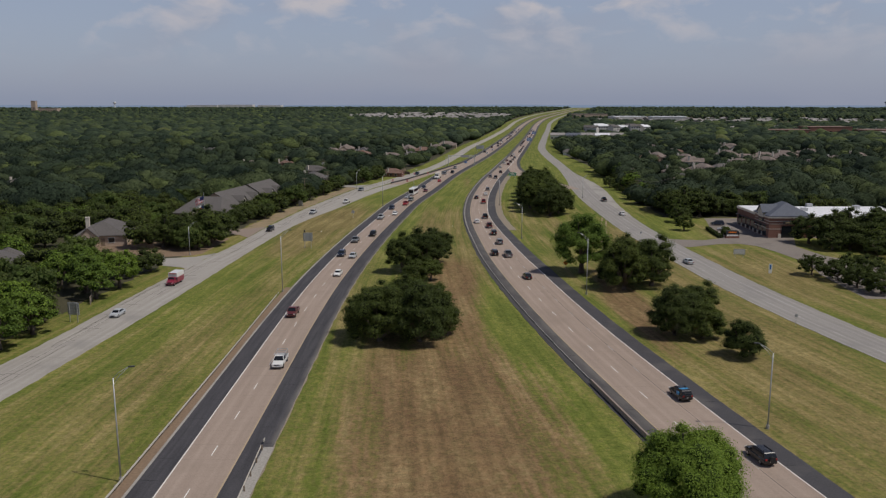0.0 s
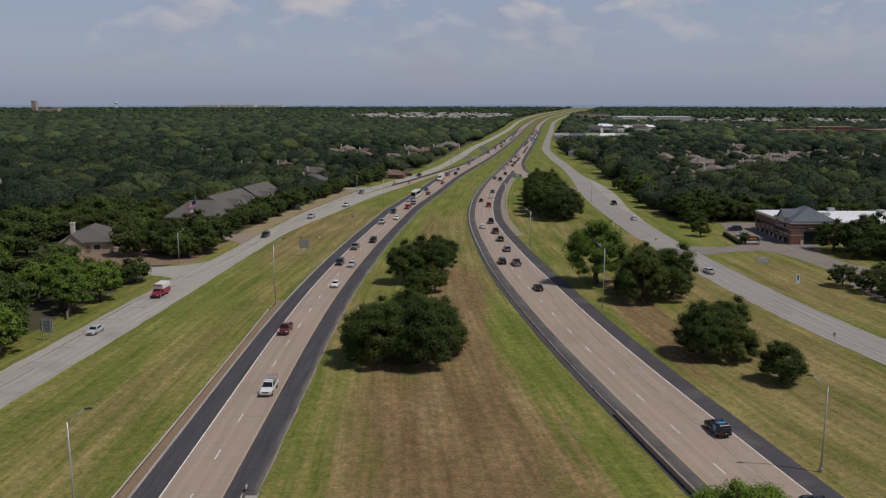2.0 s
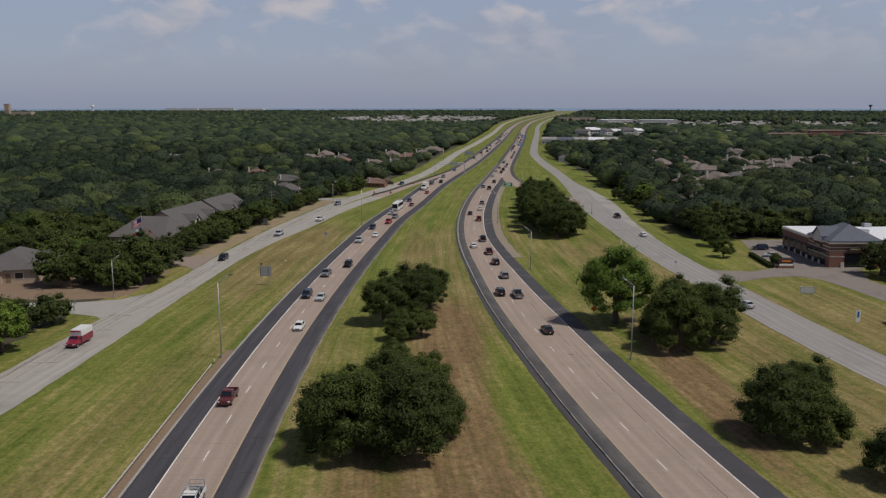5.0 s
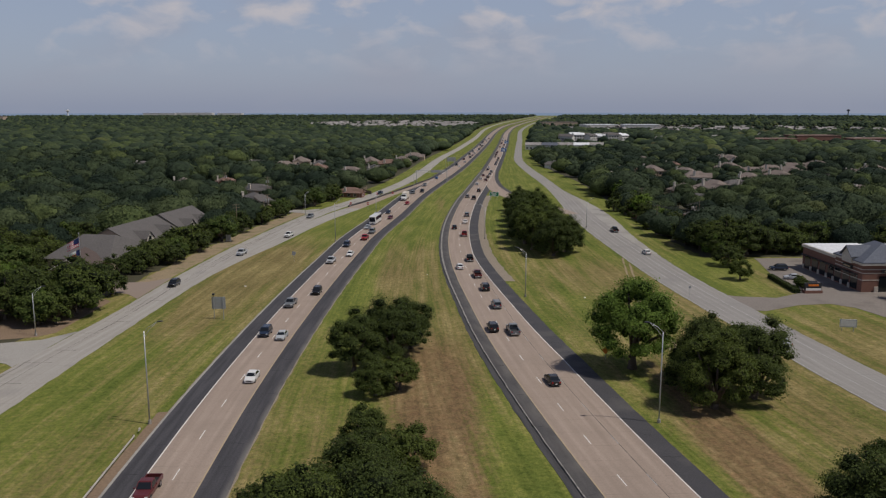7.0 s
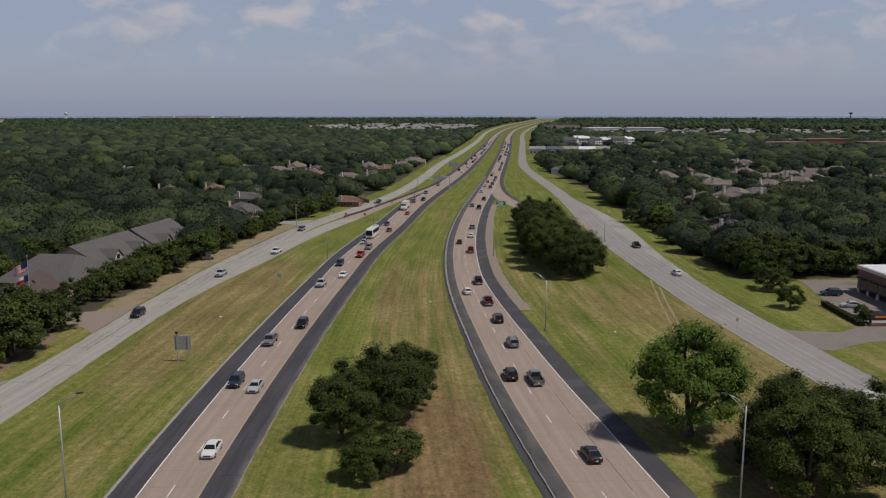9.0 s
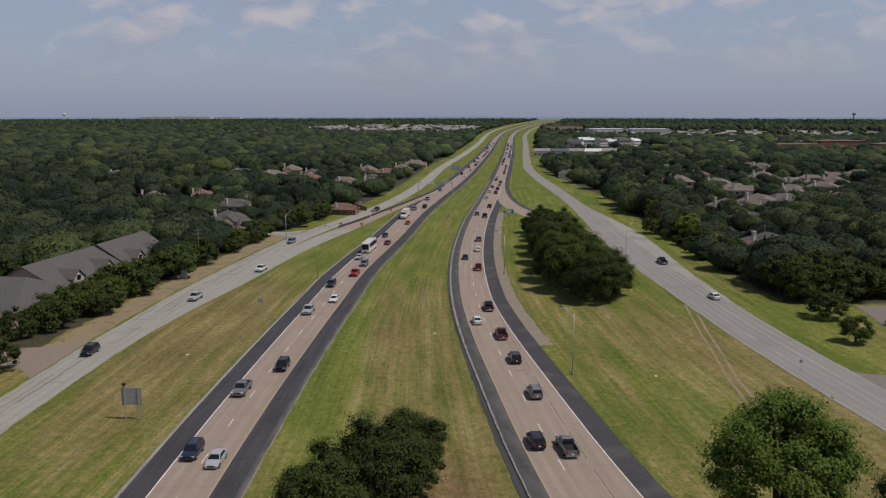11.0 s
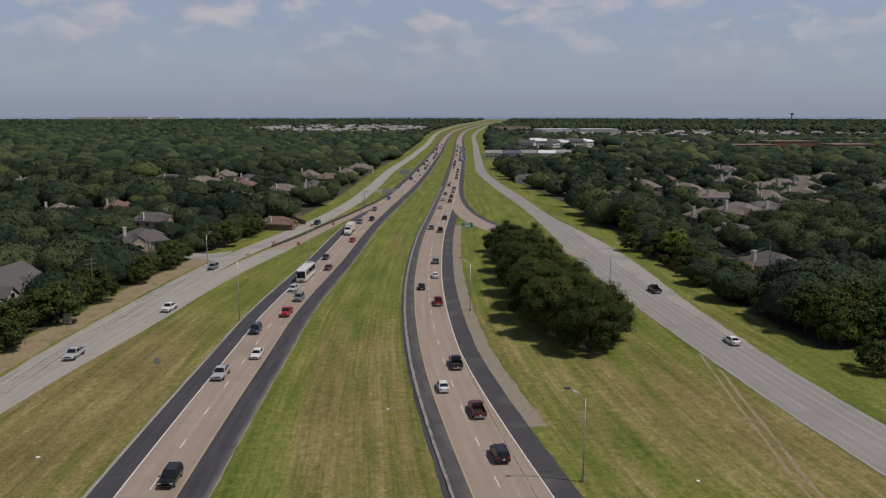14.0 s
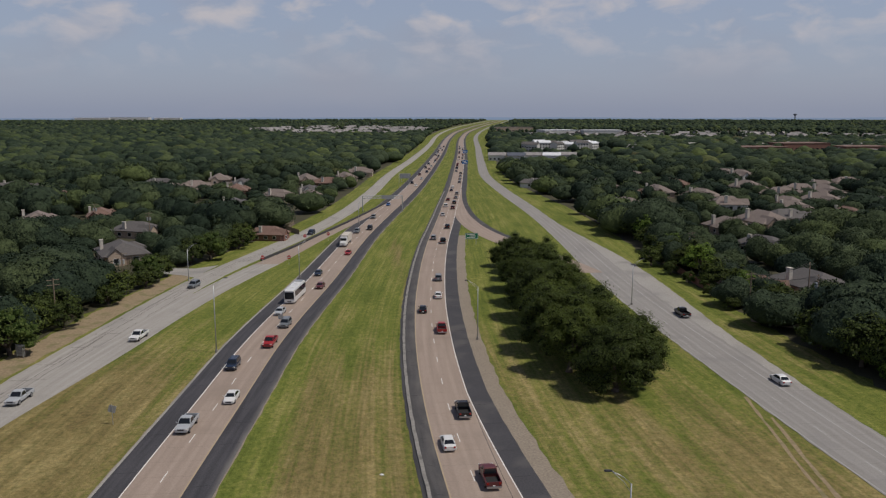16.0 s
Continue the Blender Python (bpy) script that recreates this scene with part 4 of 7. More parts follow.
GROVE = [("oak_a", 41, 298.5, 1.05), ("oak_b", 45.5, 305, 1.0), ("oak_c", 36, 309, 1.08), ("oak_a", 43, 315, 1.05), ("oak_c", 35.4, 321, 1.08), ("oak_b", 44, 326, 1.05), ("oak_a", 38, 333, 1.05),
         ("oak_c", 44, 340, 1.08), ("oak_b", 37.6, 346, 1.05), ("oak_c", 44.5, 354, 1.05), ("oak_a", 39.5, 360, 1.0), ("oak_c", 45.5, 369, 1.0), ("oak_b", 40.5, 375, 1.0), ("oak_c", 47, 384, 1.0),
         ("oak_d", 41.5, 389, 1.1), ("oak_c", 44, 398, 0.95), ("oak_d", 41.5, 408, 1.0), ("oak_d", 46, 412, 0.95)]
for k, (kind, x, y, sc) in enumerate(GROVE):
    plant(kind, x, y, sc, 15 + k * 97, group="grove between the roads")


# ---- woodland ----
def opened(y): return np.clip((np.asarray(y, float) - 900) / 900, 0, 1)
single("forest_floor_1", ribbon(lambda y: 0 * np.asarray(y, float) - 4900, lambda y: ragged(LF_OUT, -8.5, 1.0)(y) - 4 * opened(y), -150, FAR, 0.008, 0.05).mesh("forest_floor_1", M["litter"]),
       "dark leaf litter under the woods", "ground", "structure")
single("forest_floor_2", ribbon(lambda y: ragged(rf_verge, 13.5, 1.0, 4)(y) - 5 * np.clip((np.asarray(y, float) - 560) / 120, 0, 1) + 8 * opened(y), lambda y: 0 * np.asarray(y, float) + 4900, 294, FAR, 0.008, 0.05).mesh("forest_floor_2", M["litter"]),
       "dark leaf litter under the woods", "ground", "structure")

HOUSES = [  # x, y, turn, kind, scale
    (-110, 238, 12, 0, 1.15), (-119, 188, 35, 2, 1.1), (-128, 507, 20, 1, 1.0), (-74, 429, 25, 0, 1.0), (-189, 650, 10, 2, 1.1), (-123, 683, 80, 2, 1.0), (-110, 526, 15, 3, 0.9),
    (-83, 480, 70, 0, 0.9), (-92, 706, 10, 1, 1.0), (-101, 632, 80, 1, 1.0), (-263, 944, 0, 2, 1.1), (-34, 468, 75, 3, 0.78), (-26, 588, 20, 1, 1.0), (-22, 673, 80, 3, 1.0),
    (-30, 634, 10, 2, 0.9), (-44, 600, 60, 1, 0.9), (-73, 678, 15, 2, 1.0), (-98, 660, 100, 1, 0.9), (-184, 566, 0, 2, 1.1), (-241, 566, 20, 2, 1.0), (-222, 398, 40, 2, 1.0),
    (-70, 631, 5, 3, 1.0), (-36, 700, 15, 1, 1.0), (-204, 668, 0, 2, 1.0), (-150, 600, 30, 3, 1.0), (-60, 560, 10, 0, 0.9), (-12, 720, 20, 1, 0.9), (-3, 760, 80, 1, 1.0),
    (236, 666, 15, 4, 1.1), (216, 615, 10, 1, 1.1), (173, 577, 20, 1, 1.0), (159, 517, 80, 4, 1.0), (156, 477, 10, 1, 1.1), (172, 490, 100, 0, 1.0), (217, 579, 70, 1, 1.0),
    (222, 550, 20, 1, 1.0), (239, 545, 85, 2, 1.0), (247, 589, 10, 1, 1.0), (147, 586, 75, 3, 0.9), (158, 600, 5, 1, 1.0), (121, 537, 15, 1, 1.0), (126, 518, 80, 0, 0.9),
    (136, 464, 5, 1, 1.0), (112, 364, 10, 0, 1.0), (97, 365, 80, 3, 0.8), (105, 661, 70, 2, 1.0), (200, 541, 15, 1, 0.9), (222, 452, 30, 1, 1.0), (238, 599, 60, 1, 1.0),
    (190, 520, 40, 1, 0.95), (185, 640, 5, 3, 1.0), (262, 620, 40, 1, 1.0), (275, 560, 10, 1, 1.0), (140, 640, 15, 1, 0.9), (205, 500, 5, 3, 0.9), (290, 640, 80, 1, 1.0),
    (180, 700, 10, 1, 1.0), (250, 720, 20, 1, 1.0), (310, 600, 0, 1, 1.0), (130, 425, 25, 0, 0.9), (330, 700, 30, 2, 1.0)]
CLEAR = [(x, y, (10.0 if x > 0 else 12.5) * sc if y > 370 or x < 0 else 7.0) for x, y, _, _, sc in HOUSES]
CLEAR += [(430 + 60 * k, 1020 - 30 * j, 34) for k in range(3) for j in (0, 1)] + [(196 + 14.5 * k, 1128 - 26 * j, 18) for k in range(6) for j in (0, 1, 2)] + [(126 + 17 * k, 932 - 18 * j, 15) for k in range(5) for j in (0, 1)]
CLEAR += [(400, 1790, 70), (470, 1730, 70), (560, 1890, 75), (500, 1880, 60), (360, 2110, 70)]
CLEAR += [(-83, 167, 9), (-82, 128, 8), (-90, 178, 6), (-102, 220, 9), (-86, 216, 7), (-118, 186, 12)]
CLEAR += [(x, y, 15.0) for x, y in ((-90, 284), (-91, 290), (-91, 305), (-87, 323), (-83, 343))] + [(-91, 266, 8), (-85, 266, 7), (-82, 276, 7)]


def woodland(x, y):
    """Where trees may stand: outside the road corridor, the forecourt and the houses."""
    x, y = np.asarray(x, float), np.asarray(y, float)
    wide = opened(y)
    left = x < LF_OUT(y) - 11.0 - 4 * wide
    right = (x > rf_verge(y) + 14 - 5 * np.clip((y - 560) / 120, 0, 1) + 8 * wide) & (y > 296)
    behind = (x > 128) & (y > 150) & (y <= 330) & ~((x < 172) & (y > 240) & (y < 296))
    ok = left | right | behind
    ok &= ~((x > 62) & (x < 92) & (y > 420) & (y < 455))
    ok &= ~((x < -68) & (x > -100) & (np.abs(y - 203) < 8)) & ~((x < -64) & (x > -84) & (np.abs(y - 258) < 8)) & ~((x < -40) & (x > -66) & (np.abs(y - 411) < 7))
    for cx, cy, r in CLEAR:
        ok &= (x - cx) ** 2 + (y - cy) ** 2 > r * r
        ok &= ~((np.abs(x - cx) < 7.0) & (y < cy) & (y > cy - r * (1.5 if cx > 0 else 2.0)))
    return ok


def in_town(x, y):
    """The far housing areas and the yards of the big roofs."""
    far = (np.hypot((x + 40) / 240, (y - 2150) / 430) < 1) | (np.hypot((x - 640) / 420, (y - 1750) / 420) < 1)
    return far | (np.hypot((x - 235) / 85, (y - 1055) / 95) < 1) | (np.hypot((x - 160) / 70, (y - 890) / 60) < 1)


def sown(seed, near, far, pitch, around=False):
    """Jittered places in a ring of the view's sector, distances from the start of the flight."""
    rng = np.random.default_rng(seed)
    nx = np.arange(-0.60 * far - 60, 0.70 * far + 60, pitch)
    ny = np.arange(40, far + 60, pitch)
    gx, gy = np.meshgrid(nx, ny)
    gx = gx + rng.uniform(-0.42, 0.42, gx.shape) * pitch
    gy = gy + rng.uniform(-0.42, 0.42, gy.shape) * pitch
    gx, gy = gx.ravel(), gy.ravel()
    d = np.hypot(gx, gy)
    keep = (d >= near) & (d < far) & (gx > -0.57 * (gy + 30) - 14) & (gx < 0.66 * (gy + 20) + 14) & (gy < 4880)
    if around:          # the woods beside and behind the start of the flight
        gx, gy = np.meshgrid(np.arange(-360, -84, pitch), np.arange(-140, 560, pitch))
        gx, gy = (gx + rng.uniform(-0.42, 0.42, gx.shape) * pitch).ravel(), (gy + rng.uniform(-0.42, 0.42, gy.shape) * pitch).ravel()
        keep = gx <= -0.57 * (gy + 30) - 14
    gx, gy = gx[keep], gy[keep]
    keep = woodland(gx, gy)
    # thinner planting in the far housing areas
    keep &= ~(in_town(gx, gy) & (rng.random(len(gx)) < 0.6))
    keep &= rng.random(len(gx)) > 0.09
    return gx[keep], gy[keep], rng


KINDS["wood_a"] = (31, 6.0, 9.6, 1900, 0.28, "oak_leaf", 1.2, 18, "dark green woodland oak in a dense stand")
KINDS["wood_b"] = (32, 5.2, 8.6, 1600, 0.28, "oak_leaf", 1.0, 16, "rounded green woodland tree in a dense stand")
KINDS["wood_c"] = (33, 5.7, 10.4, 1900, 0.28, "wood_leaf", 1.4, 18, "tall mid-green woodland tree in a dense stand")
KINDS["wood_d"] = (34, 4.8, 7.6, 1500, 0.27, "bright_leaf", 0.9, 16, "fresh light green tree among darker ones")
KINDS["mid_a"] = (35, 7.0, 10.4, 3600, 0.24, "oak_leaf", 1.3, 30, "broad dark green oak with a dense crown")
KINDS["mid_b"] = (36, 6.3, 9.8, 3200, 0.24, "oak_leaf", 1.5, 28, "rounded dark green oak with an uneven crown")
KINDS["mid_d"] = (37, 5.2, 7.2, 2400, 0.23, "oak_leaf", 1.0, 24, "low spreading dark green oak")
KINDS["mid_light"] = (38, 6.0, 11.0, 3400, 0.25, "bright_leaf", 2.2, 28, "light green elm with a loose crown")
wx, wy, rng = sown(5, 0, 335, 8.6)
order = rng.permutation(len(wx))[:290]
for k in order:
    kind = ("wood_a", "wood_b", "wood_c", "wood_a", "wood_b", "wood_c", "wood_a", "wood_d")[int(rng.integers(0, 8))]
    plant(kind, float(wx[k]), float(wy[k]), float(rng.uniform(0.8, 1.12)), float(rng.uniform(0, 360)), group="woodland trees")
# the front rank along the two frontage roads
for k, y in enumerate(np.arange(78, 470, 6.6)):
    x = float(LF_OUT(y)) - 9.5 - 1.8 * math.sin(k * 2.1)
    if woodland(x - 4, y) and not 352 < y < 362:
        plant(("wood_b", "mid_d", "wood_a", "wood_c", "mid_d")[k % 5], x, float(y), 0.78 + 0.16 * math.sin(k * 1.7), k * 71, group="frontage trees")
for k, y in enumerate(np.arange(277, 356, 5.6)):
    plant(("wood_b", "mid_d", "wood_a")[k % 3], float(LF_OUT(y)) - 12.5 - 1.6 * (k % 2), float(y), (0.86, 1.05, 0.8)[k % 3], k * 47, group="row of trees by the long building")
for k, (x, y, kind, sc) in enumerate([(84, 262, "small", 1.0), (88, 281, "mid_d", 0.95), (91, 298, "mid_a", 0.9), (97, 303, "mid_b", 1.0), (96.5, 187.5, "mid_d", 0.8), (100.5, 181, "mid_d", 0.85),
                                      (101.5, 173, "mid_d", 0.8), (104, 167, "mid_d", 0.85), (110, 184, "mid_d", 0.85), (111, 172, "mid_d", 0.8), (108, 190, "mid_d", 0.8), (117, 178, "mid_d", 0.9),
                                      (116.5, 236, "mid_b", 0.98), (121, 230, "mid_a", 1.1), (127, 235, "mid_a", 1.1), (133, 229, "mid_b", 1.22), (139, 235, "mid_a", 1.16), (146, 229, "mid_b", 1.22),
                                      (124, 224, "mid_a", 0.8), (131, 221, "mid_d", 1.0), (140, 221, "mid_a", 1.16), (118.5, 224, "mid_d", 0.9), (137, 208, "wood_b", 0.9), (126, 212, "mid_d", 0.9),
                                      (-74.5, 231, "mid_a", 1.15), (-79, 236, "mid_a", 1.0), (-81, 227, "mid_b", 1.1), (-75.5, 223, "mid_d", 0.8), (-88, 227, "mid_a", 0.95), (-80, 271, "mid_d", 0.85), (-101, 255, "wood_d", 0.9),
                                      (85, 405, "mid_d", 0.85), (92, 412, "mid_d", 0.9), (101, 424, "mid_d", 0.9), (91, 352, "small", 0.8), (87, 334, "small", 0.7), (94, 312, "mid_b", 0.9),
                                      (104, 306, "mid_a", 0.9), (114, 304, "mid_a", 0.9), (122, 304, "wood_a", 1.0), (88.5, 372, "small", 0.75), (86.5, 380, "small", 0.6), (86, 392, "small", 0.7),
                                      (85.5, 364, "small", 0.55), (84.5, 350, "small", 0.6), (90, 322, "mid_d", 0.95), (97, 330, "mid_b", 0.85), (89, 307, "mid_b", 1.0), (93, 300, "mid_a", 1.1), (88, 318, "mid_d", 1.1), (100, 297, "mid_a", 1.1), (94, 248.5, "small", 0.55), (96, 254, "small", 0.5)]):
    plant(kind, x, y, sc, k * 53, group="trees near the shops")


# loose light green trees at the verge and the rank behind the board fence
for k, (x, y, sc) in enumerate([(-80, 160, 0.8), (-79, 171, 0.85), (-85, 166, 0.9), (-90, 178, 0.85), (-80, 131, 0.8), (-86, 136, 0.9), (-81, 121, 0.85), (-87, 125, 0.9), (-93, 170, 0.85)]):
    plant("mid_light", x, y, sc, k * 67, group="light verge trees")
for k, y in enumerate(np.arange(343, 472, 6.4)):
    plant(("mid_b", "mid_d", "mid_light", "mid_a", "mid_d")[k % 5], float(rf_verge(y)) + 19.5 + 1.6 * math.sin(k * 2.3), float(y), 0.78 + 0.12 * math.sin(k * 1.9), k * 59, group="trees behind the fence")


def crown_forms(seed, kinds, ball, leaves, leaf_size):
    """Crowns of unit radius and height: a bulging dome with leaf sprays all over it, as triangles."""
    forms = []
    for k in range(kinds):
        rng = np.random.default_rng(seed + k)
        ways = rng.normal(0, 1, (26, 3))
        ways[:, 2] = np.abs(ways[:, 2]) * 0.9 - 0.25
        ways /= np.linalg.norm(ways, axis=1)[:, None]
        lift = rng.uniform(0.10, 0.30, 26)
        wide = rng.uniform(0.90, 0.965, 26)

        def swell(d):
            """How far the crown bulges in each direction: a boss over each limb."""
            near = np.clip((d @ ways.T - wide) / (1 - wide), 0, 1)
            return 0.86 + np.max(lift * np.sqrt(near), axis=1)

        bv, bf = ball
        shape = np.array([1.0, 1.0, 0.66])
        mid = np.array([0, 0, 0.40])
        squash = np.where(bv[:, 2:3] < 0, 0.62, 1.0)
        vs = [bv * swell(bv)[:, None] * (0.95 if leaves else 1.03) * rng.uniform(0.95, 1.05, (len(bv), 1)) * shape * np.concatenate([1 + 0 * squash, 1 + 0 * squash, squash], 1) + mid]
        fs, base = [bf], len(bv)
        if leaves:
            d = rng.normal(0, 1, (leaves, 3))
            d[:, 2] = np.where(d[:, 2] < -0.2, -d[:, 2], d[:, 2])
            d /= np.linalg.norm(d, axis=1)[:, None]
            centre = d * (swell(d) * rng.uniform(0.93, 1.09, leaves))[:, None] * shape + mid
            lv, lf_ = leaf_tips(rng, centre, d, leaf_size, 0.5)
            vs.append(lv)
            fs.append(lf_ + base)
        forms.append((np.concatenate(vs), np.concatenate(fs)))
    return forms


def joined_forest(name, label, seed, near, far, pitch, size, forms, around=False):
    """A stand of trees as one mesh: each takes one of the crown forms, turned and sized."""
    x, y, rng = sown(seed, near, far, pitch, around)
    n = len(x)
    tint = np.clip(rng.beta(1.25, 1.7, n), 0, 1)
    grown = np.where(rng.random(n) < 0.16, rng.uniform(1.2, 1.6, n), rng.uniform(0.62, 1.22, n))
    grown = np.where(in_town(x, y), grown * 0.62, grown)
    for hx, hy, _, _, _ in HOUSES:          # garden trees are smaller
        grown = np.where((x - hx) ** 2 + (y - hy) ** 2 < 26 ** 2, np.minimum(grown, 0.70), grown)
    hgt = np.sqrt(grown) * rng.uniform(0.85, 1.18, n) * size * 1.08
    for hx, hy, _, _, _ in HOUSES:
        hgt = np.where((x - hx) ** 2 + (y - hy + 14) ** 2 < 30 ** 2, np.maximum(hgt * (0.92 if hx > 0 else 0.82), 4.5), hgt)
    rad = grown * rng.uniform(0.88, 1.14, n) * size * 0.78
    spin = rng.uniform(0, 6.28, n)
    which = rng.integers(0, len(forms), n)
    vs, fs, ts, base = [], [], [], 0
    for k, (fv, ff) in enumerate(forms):
        at = np.nonzero(which == k)[0]
        ca, sa = np.cos(spin[at])[:, None], np.sin(spin[at])[:, None]
        px = x[at, None] + rad[at, None] * (fv[None, :, 0] * ca - fv[None, :, 1] * sa)
        py = y[at, None] + rad[at, None] * (fv[None, :, 0] * sa + fv[None, :, 1] * ca)
        pz = np.broadcast_to(hgt[at, None] * fv[None, :, 2], px.shape)
        vs.append(np.stack([px, py, pz], 2).reshape(-1, 3))
        fs.append((ff[None] + len(fv) * np.arange(len(at))[:, None, None] + base).reshape(-1, 3))
        ts.append(np.repeat(tint[at], len(fv)))
        base += len(at) * len(fv)
    me = array_mesh(name, np.concatenate(vs), np.concatenate(fs), M["forest"], True)
    tone = me.attributes.new("tone", "FLOAT", "POINT")
    tone.data.foreach_set("value", np.concatenate(ts).astype(np.float32))
    return single(name, me, label, "woods", "stuff")


ICO1, ICO2, ICO3 = (ICO1_V, ICO1_F), (ICO2_V, ICO2_F), (ICO3_V, ICO3_F)
FINE, COARSE, LUMPS, DOMES = crown_forms(210, 7, ICO3, 820, 0.046), crown_forms(220, 6, ICO2, 220, 0.07), crown_forms(230, 6, ICO2, 0, 0), crown_forms(240, 4, ICO1, 0, 0)
joined_forest("near_woods", "dense green trees round the nearer houses", 40, 325, 500, 10.8, 8.4, FINE)
joined_forest("woods", "dense green woodland between the houses", 41, 495, 800, 11.4, 8.6, COARSE)
joined_forest("side_woods", "dense green trees west of the frontage road", 45, 0, 10, 12, 8.4, DOMES, True)
joined_forest("far_woods", "far dense woodland, dark green", 42, 790, 1650, 13.0, 8.4, LUMPS)
joined_forest("distant_woods", "distant unbroken woodland towards the horizon", 43, 1600, 2700, 17, 8.6, DOMES)
joined_forest("horizon_woods", "woodland at the horizon", 44, 2650, 4900, 32, 7.5, DOMES)
# blue hills beyond the woods, their haze a glow put into the material
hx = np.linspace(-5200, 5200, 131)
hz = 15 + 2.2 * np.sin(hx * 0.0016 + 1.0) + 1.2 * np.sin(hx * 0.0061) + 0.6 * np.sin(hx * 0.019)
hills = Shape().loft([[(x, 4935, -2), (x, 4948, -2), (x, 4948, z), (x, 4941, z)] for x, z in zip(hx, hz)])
single("backdrop", hills.mesh("backdrop", M["painted_haze"]), "faint blue hills along the horizon, haze put into their colour", "hills", "structure")


# ---- houses ----
def hip_roof(w, d, z, rise, eave=0.5, ridge=0.5, thick=0.22):
    """A hipped roof over a w by d plan; ridge is its share of the length."""
    x, y, r = w / 2 + eave, d / 2 + eave, d * ridge / 2
    lo = [(-x, -y, z), (x, -y, z), (x, y, z), (-x, y, z)]
    sh = Shape()
    sh.add([(px, py, pz - thick) for px, py, pz in lo] + lo + [(0, -r, z + rise), (0, r, z + rise)],
           [(3, 2, 1, 0), (0, 1, 5, 4), (1, 2, 6, 5), (2, 3, 7, 6), (3, 0, 4, 7), (4, 5, 8), (5, 6, 9, 8), (6, 7, 9), (7, 4, 8, 9)])
    return sh


def gable_wall(w, d, z, rise):
    """Upright walls with gable ends at +y and -y."""
    x, y = w / 2, d / 2
    return Shape().add([(-x, -y, 0), (x, -y, 0), (x, y, 0), (-x, y, 0), (-x, -y, z), (x, -y, z), (x, y, z), (-x, y, z), (0, -y, z + rise), (0, y, z + rise)],
                       [(0, 1, 5, 8, 4), (1, 2, 6, 5), (2, 3, 7, 9, 6), (3, 0, 4, 7)])


def gable_roof(w, d, z, rise, eave=0.5, thick=0.2):
    x, y, drop = w / 2 + eave, d / 2 + eave, rise * eave / (w / 2)
    ring = [(-x, z - drop), (0, z + rise), (x, z - drop), (x, z - drop + thick), (0, z + rise + thick), (-x, z - drop + thick)]
    return Shape().loft([[(px, sy, pz) for px, pz in ring] for sy in (-y, y)])


def window_part(parent, c, w, h, face, trim="white"):
    """A framed window on a wall; face is its outward direction (dx, dy)."""
    dx, dy = face
    size = (w + 0.24, 0.12, h + 0.24) if dy else (0.12, w + 0.24, h + 0.24)
    pane = (w, 0.06, h) if dy else (0.06, w, h)
    fr = part("window", Shape().box(c, size).mesh("window_frame", M[trim]), parent)
    part("pane", Shape().box((c[0] + dx * 0.05, c[1] + dy * 0.05, c[2]), pane).mesh("pane", M["glass"]), fr)


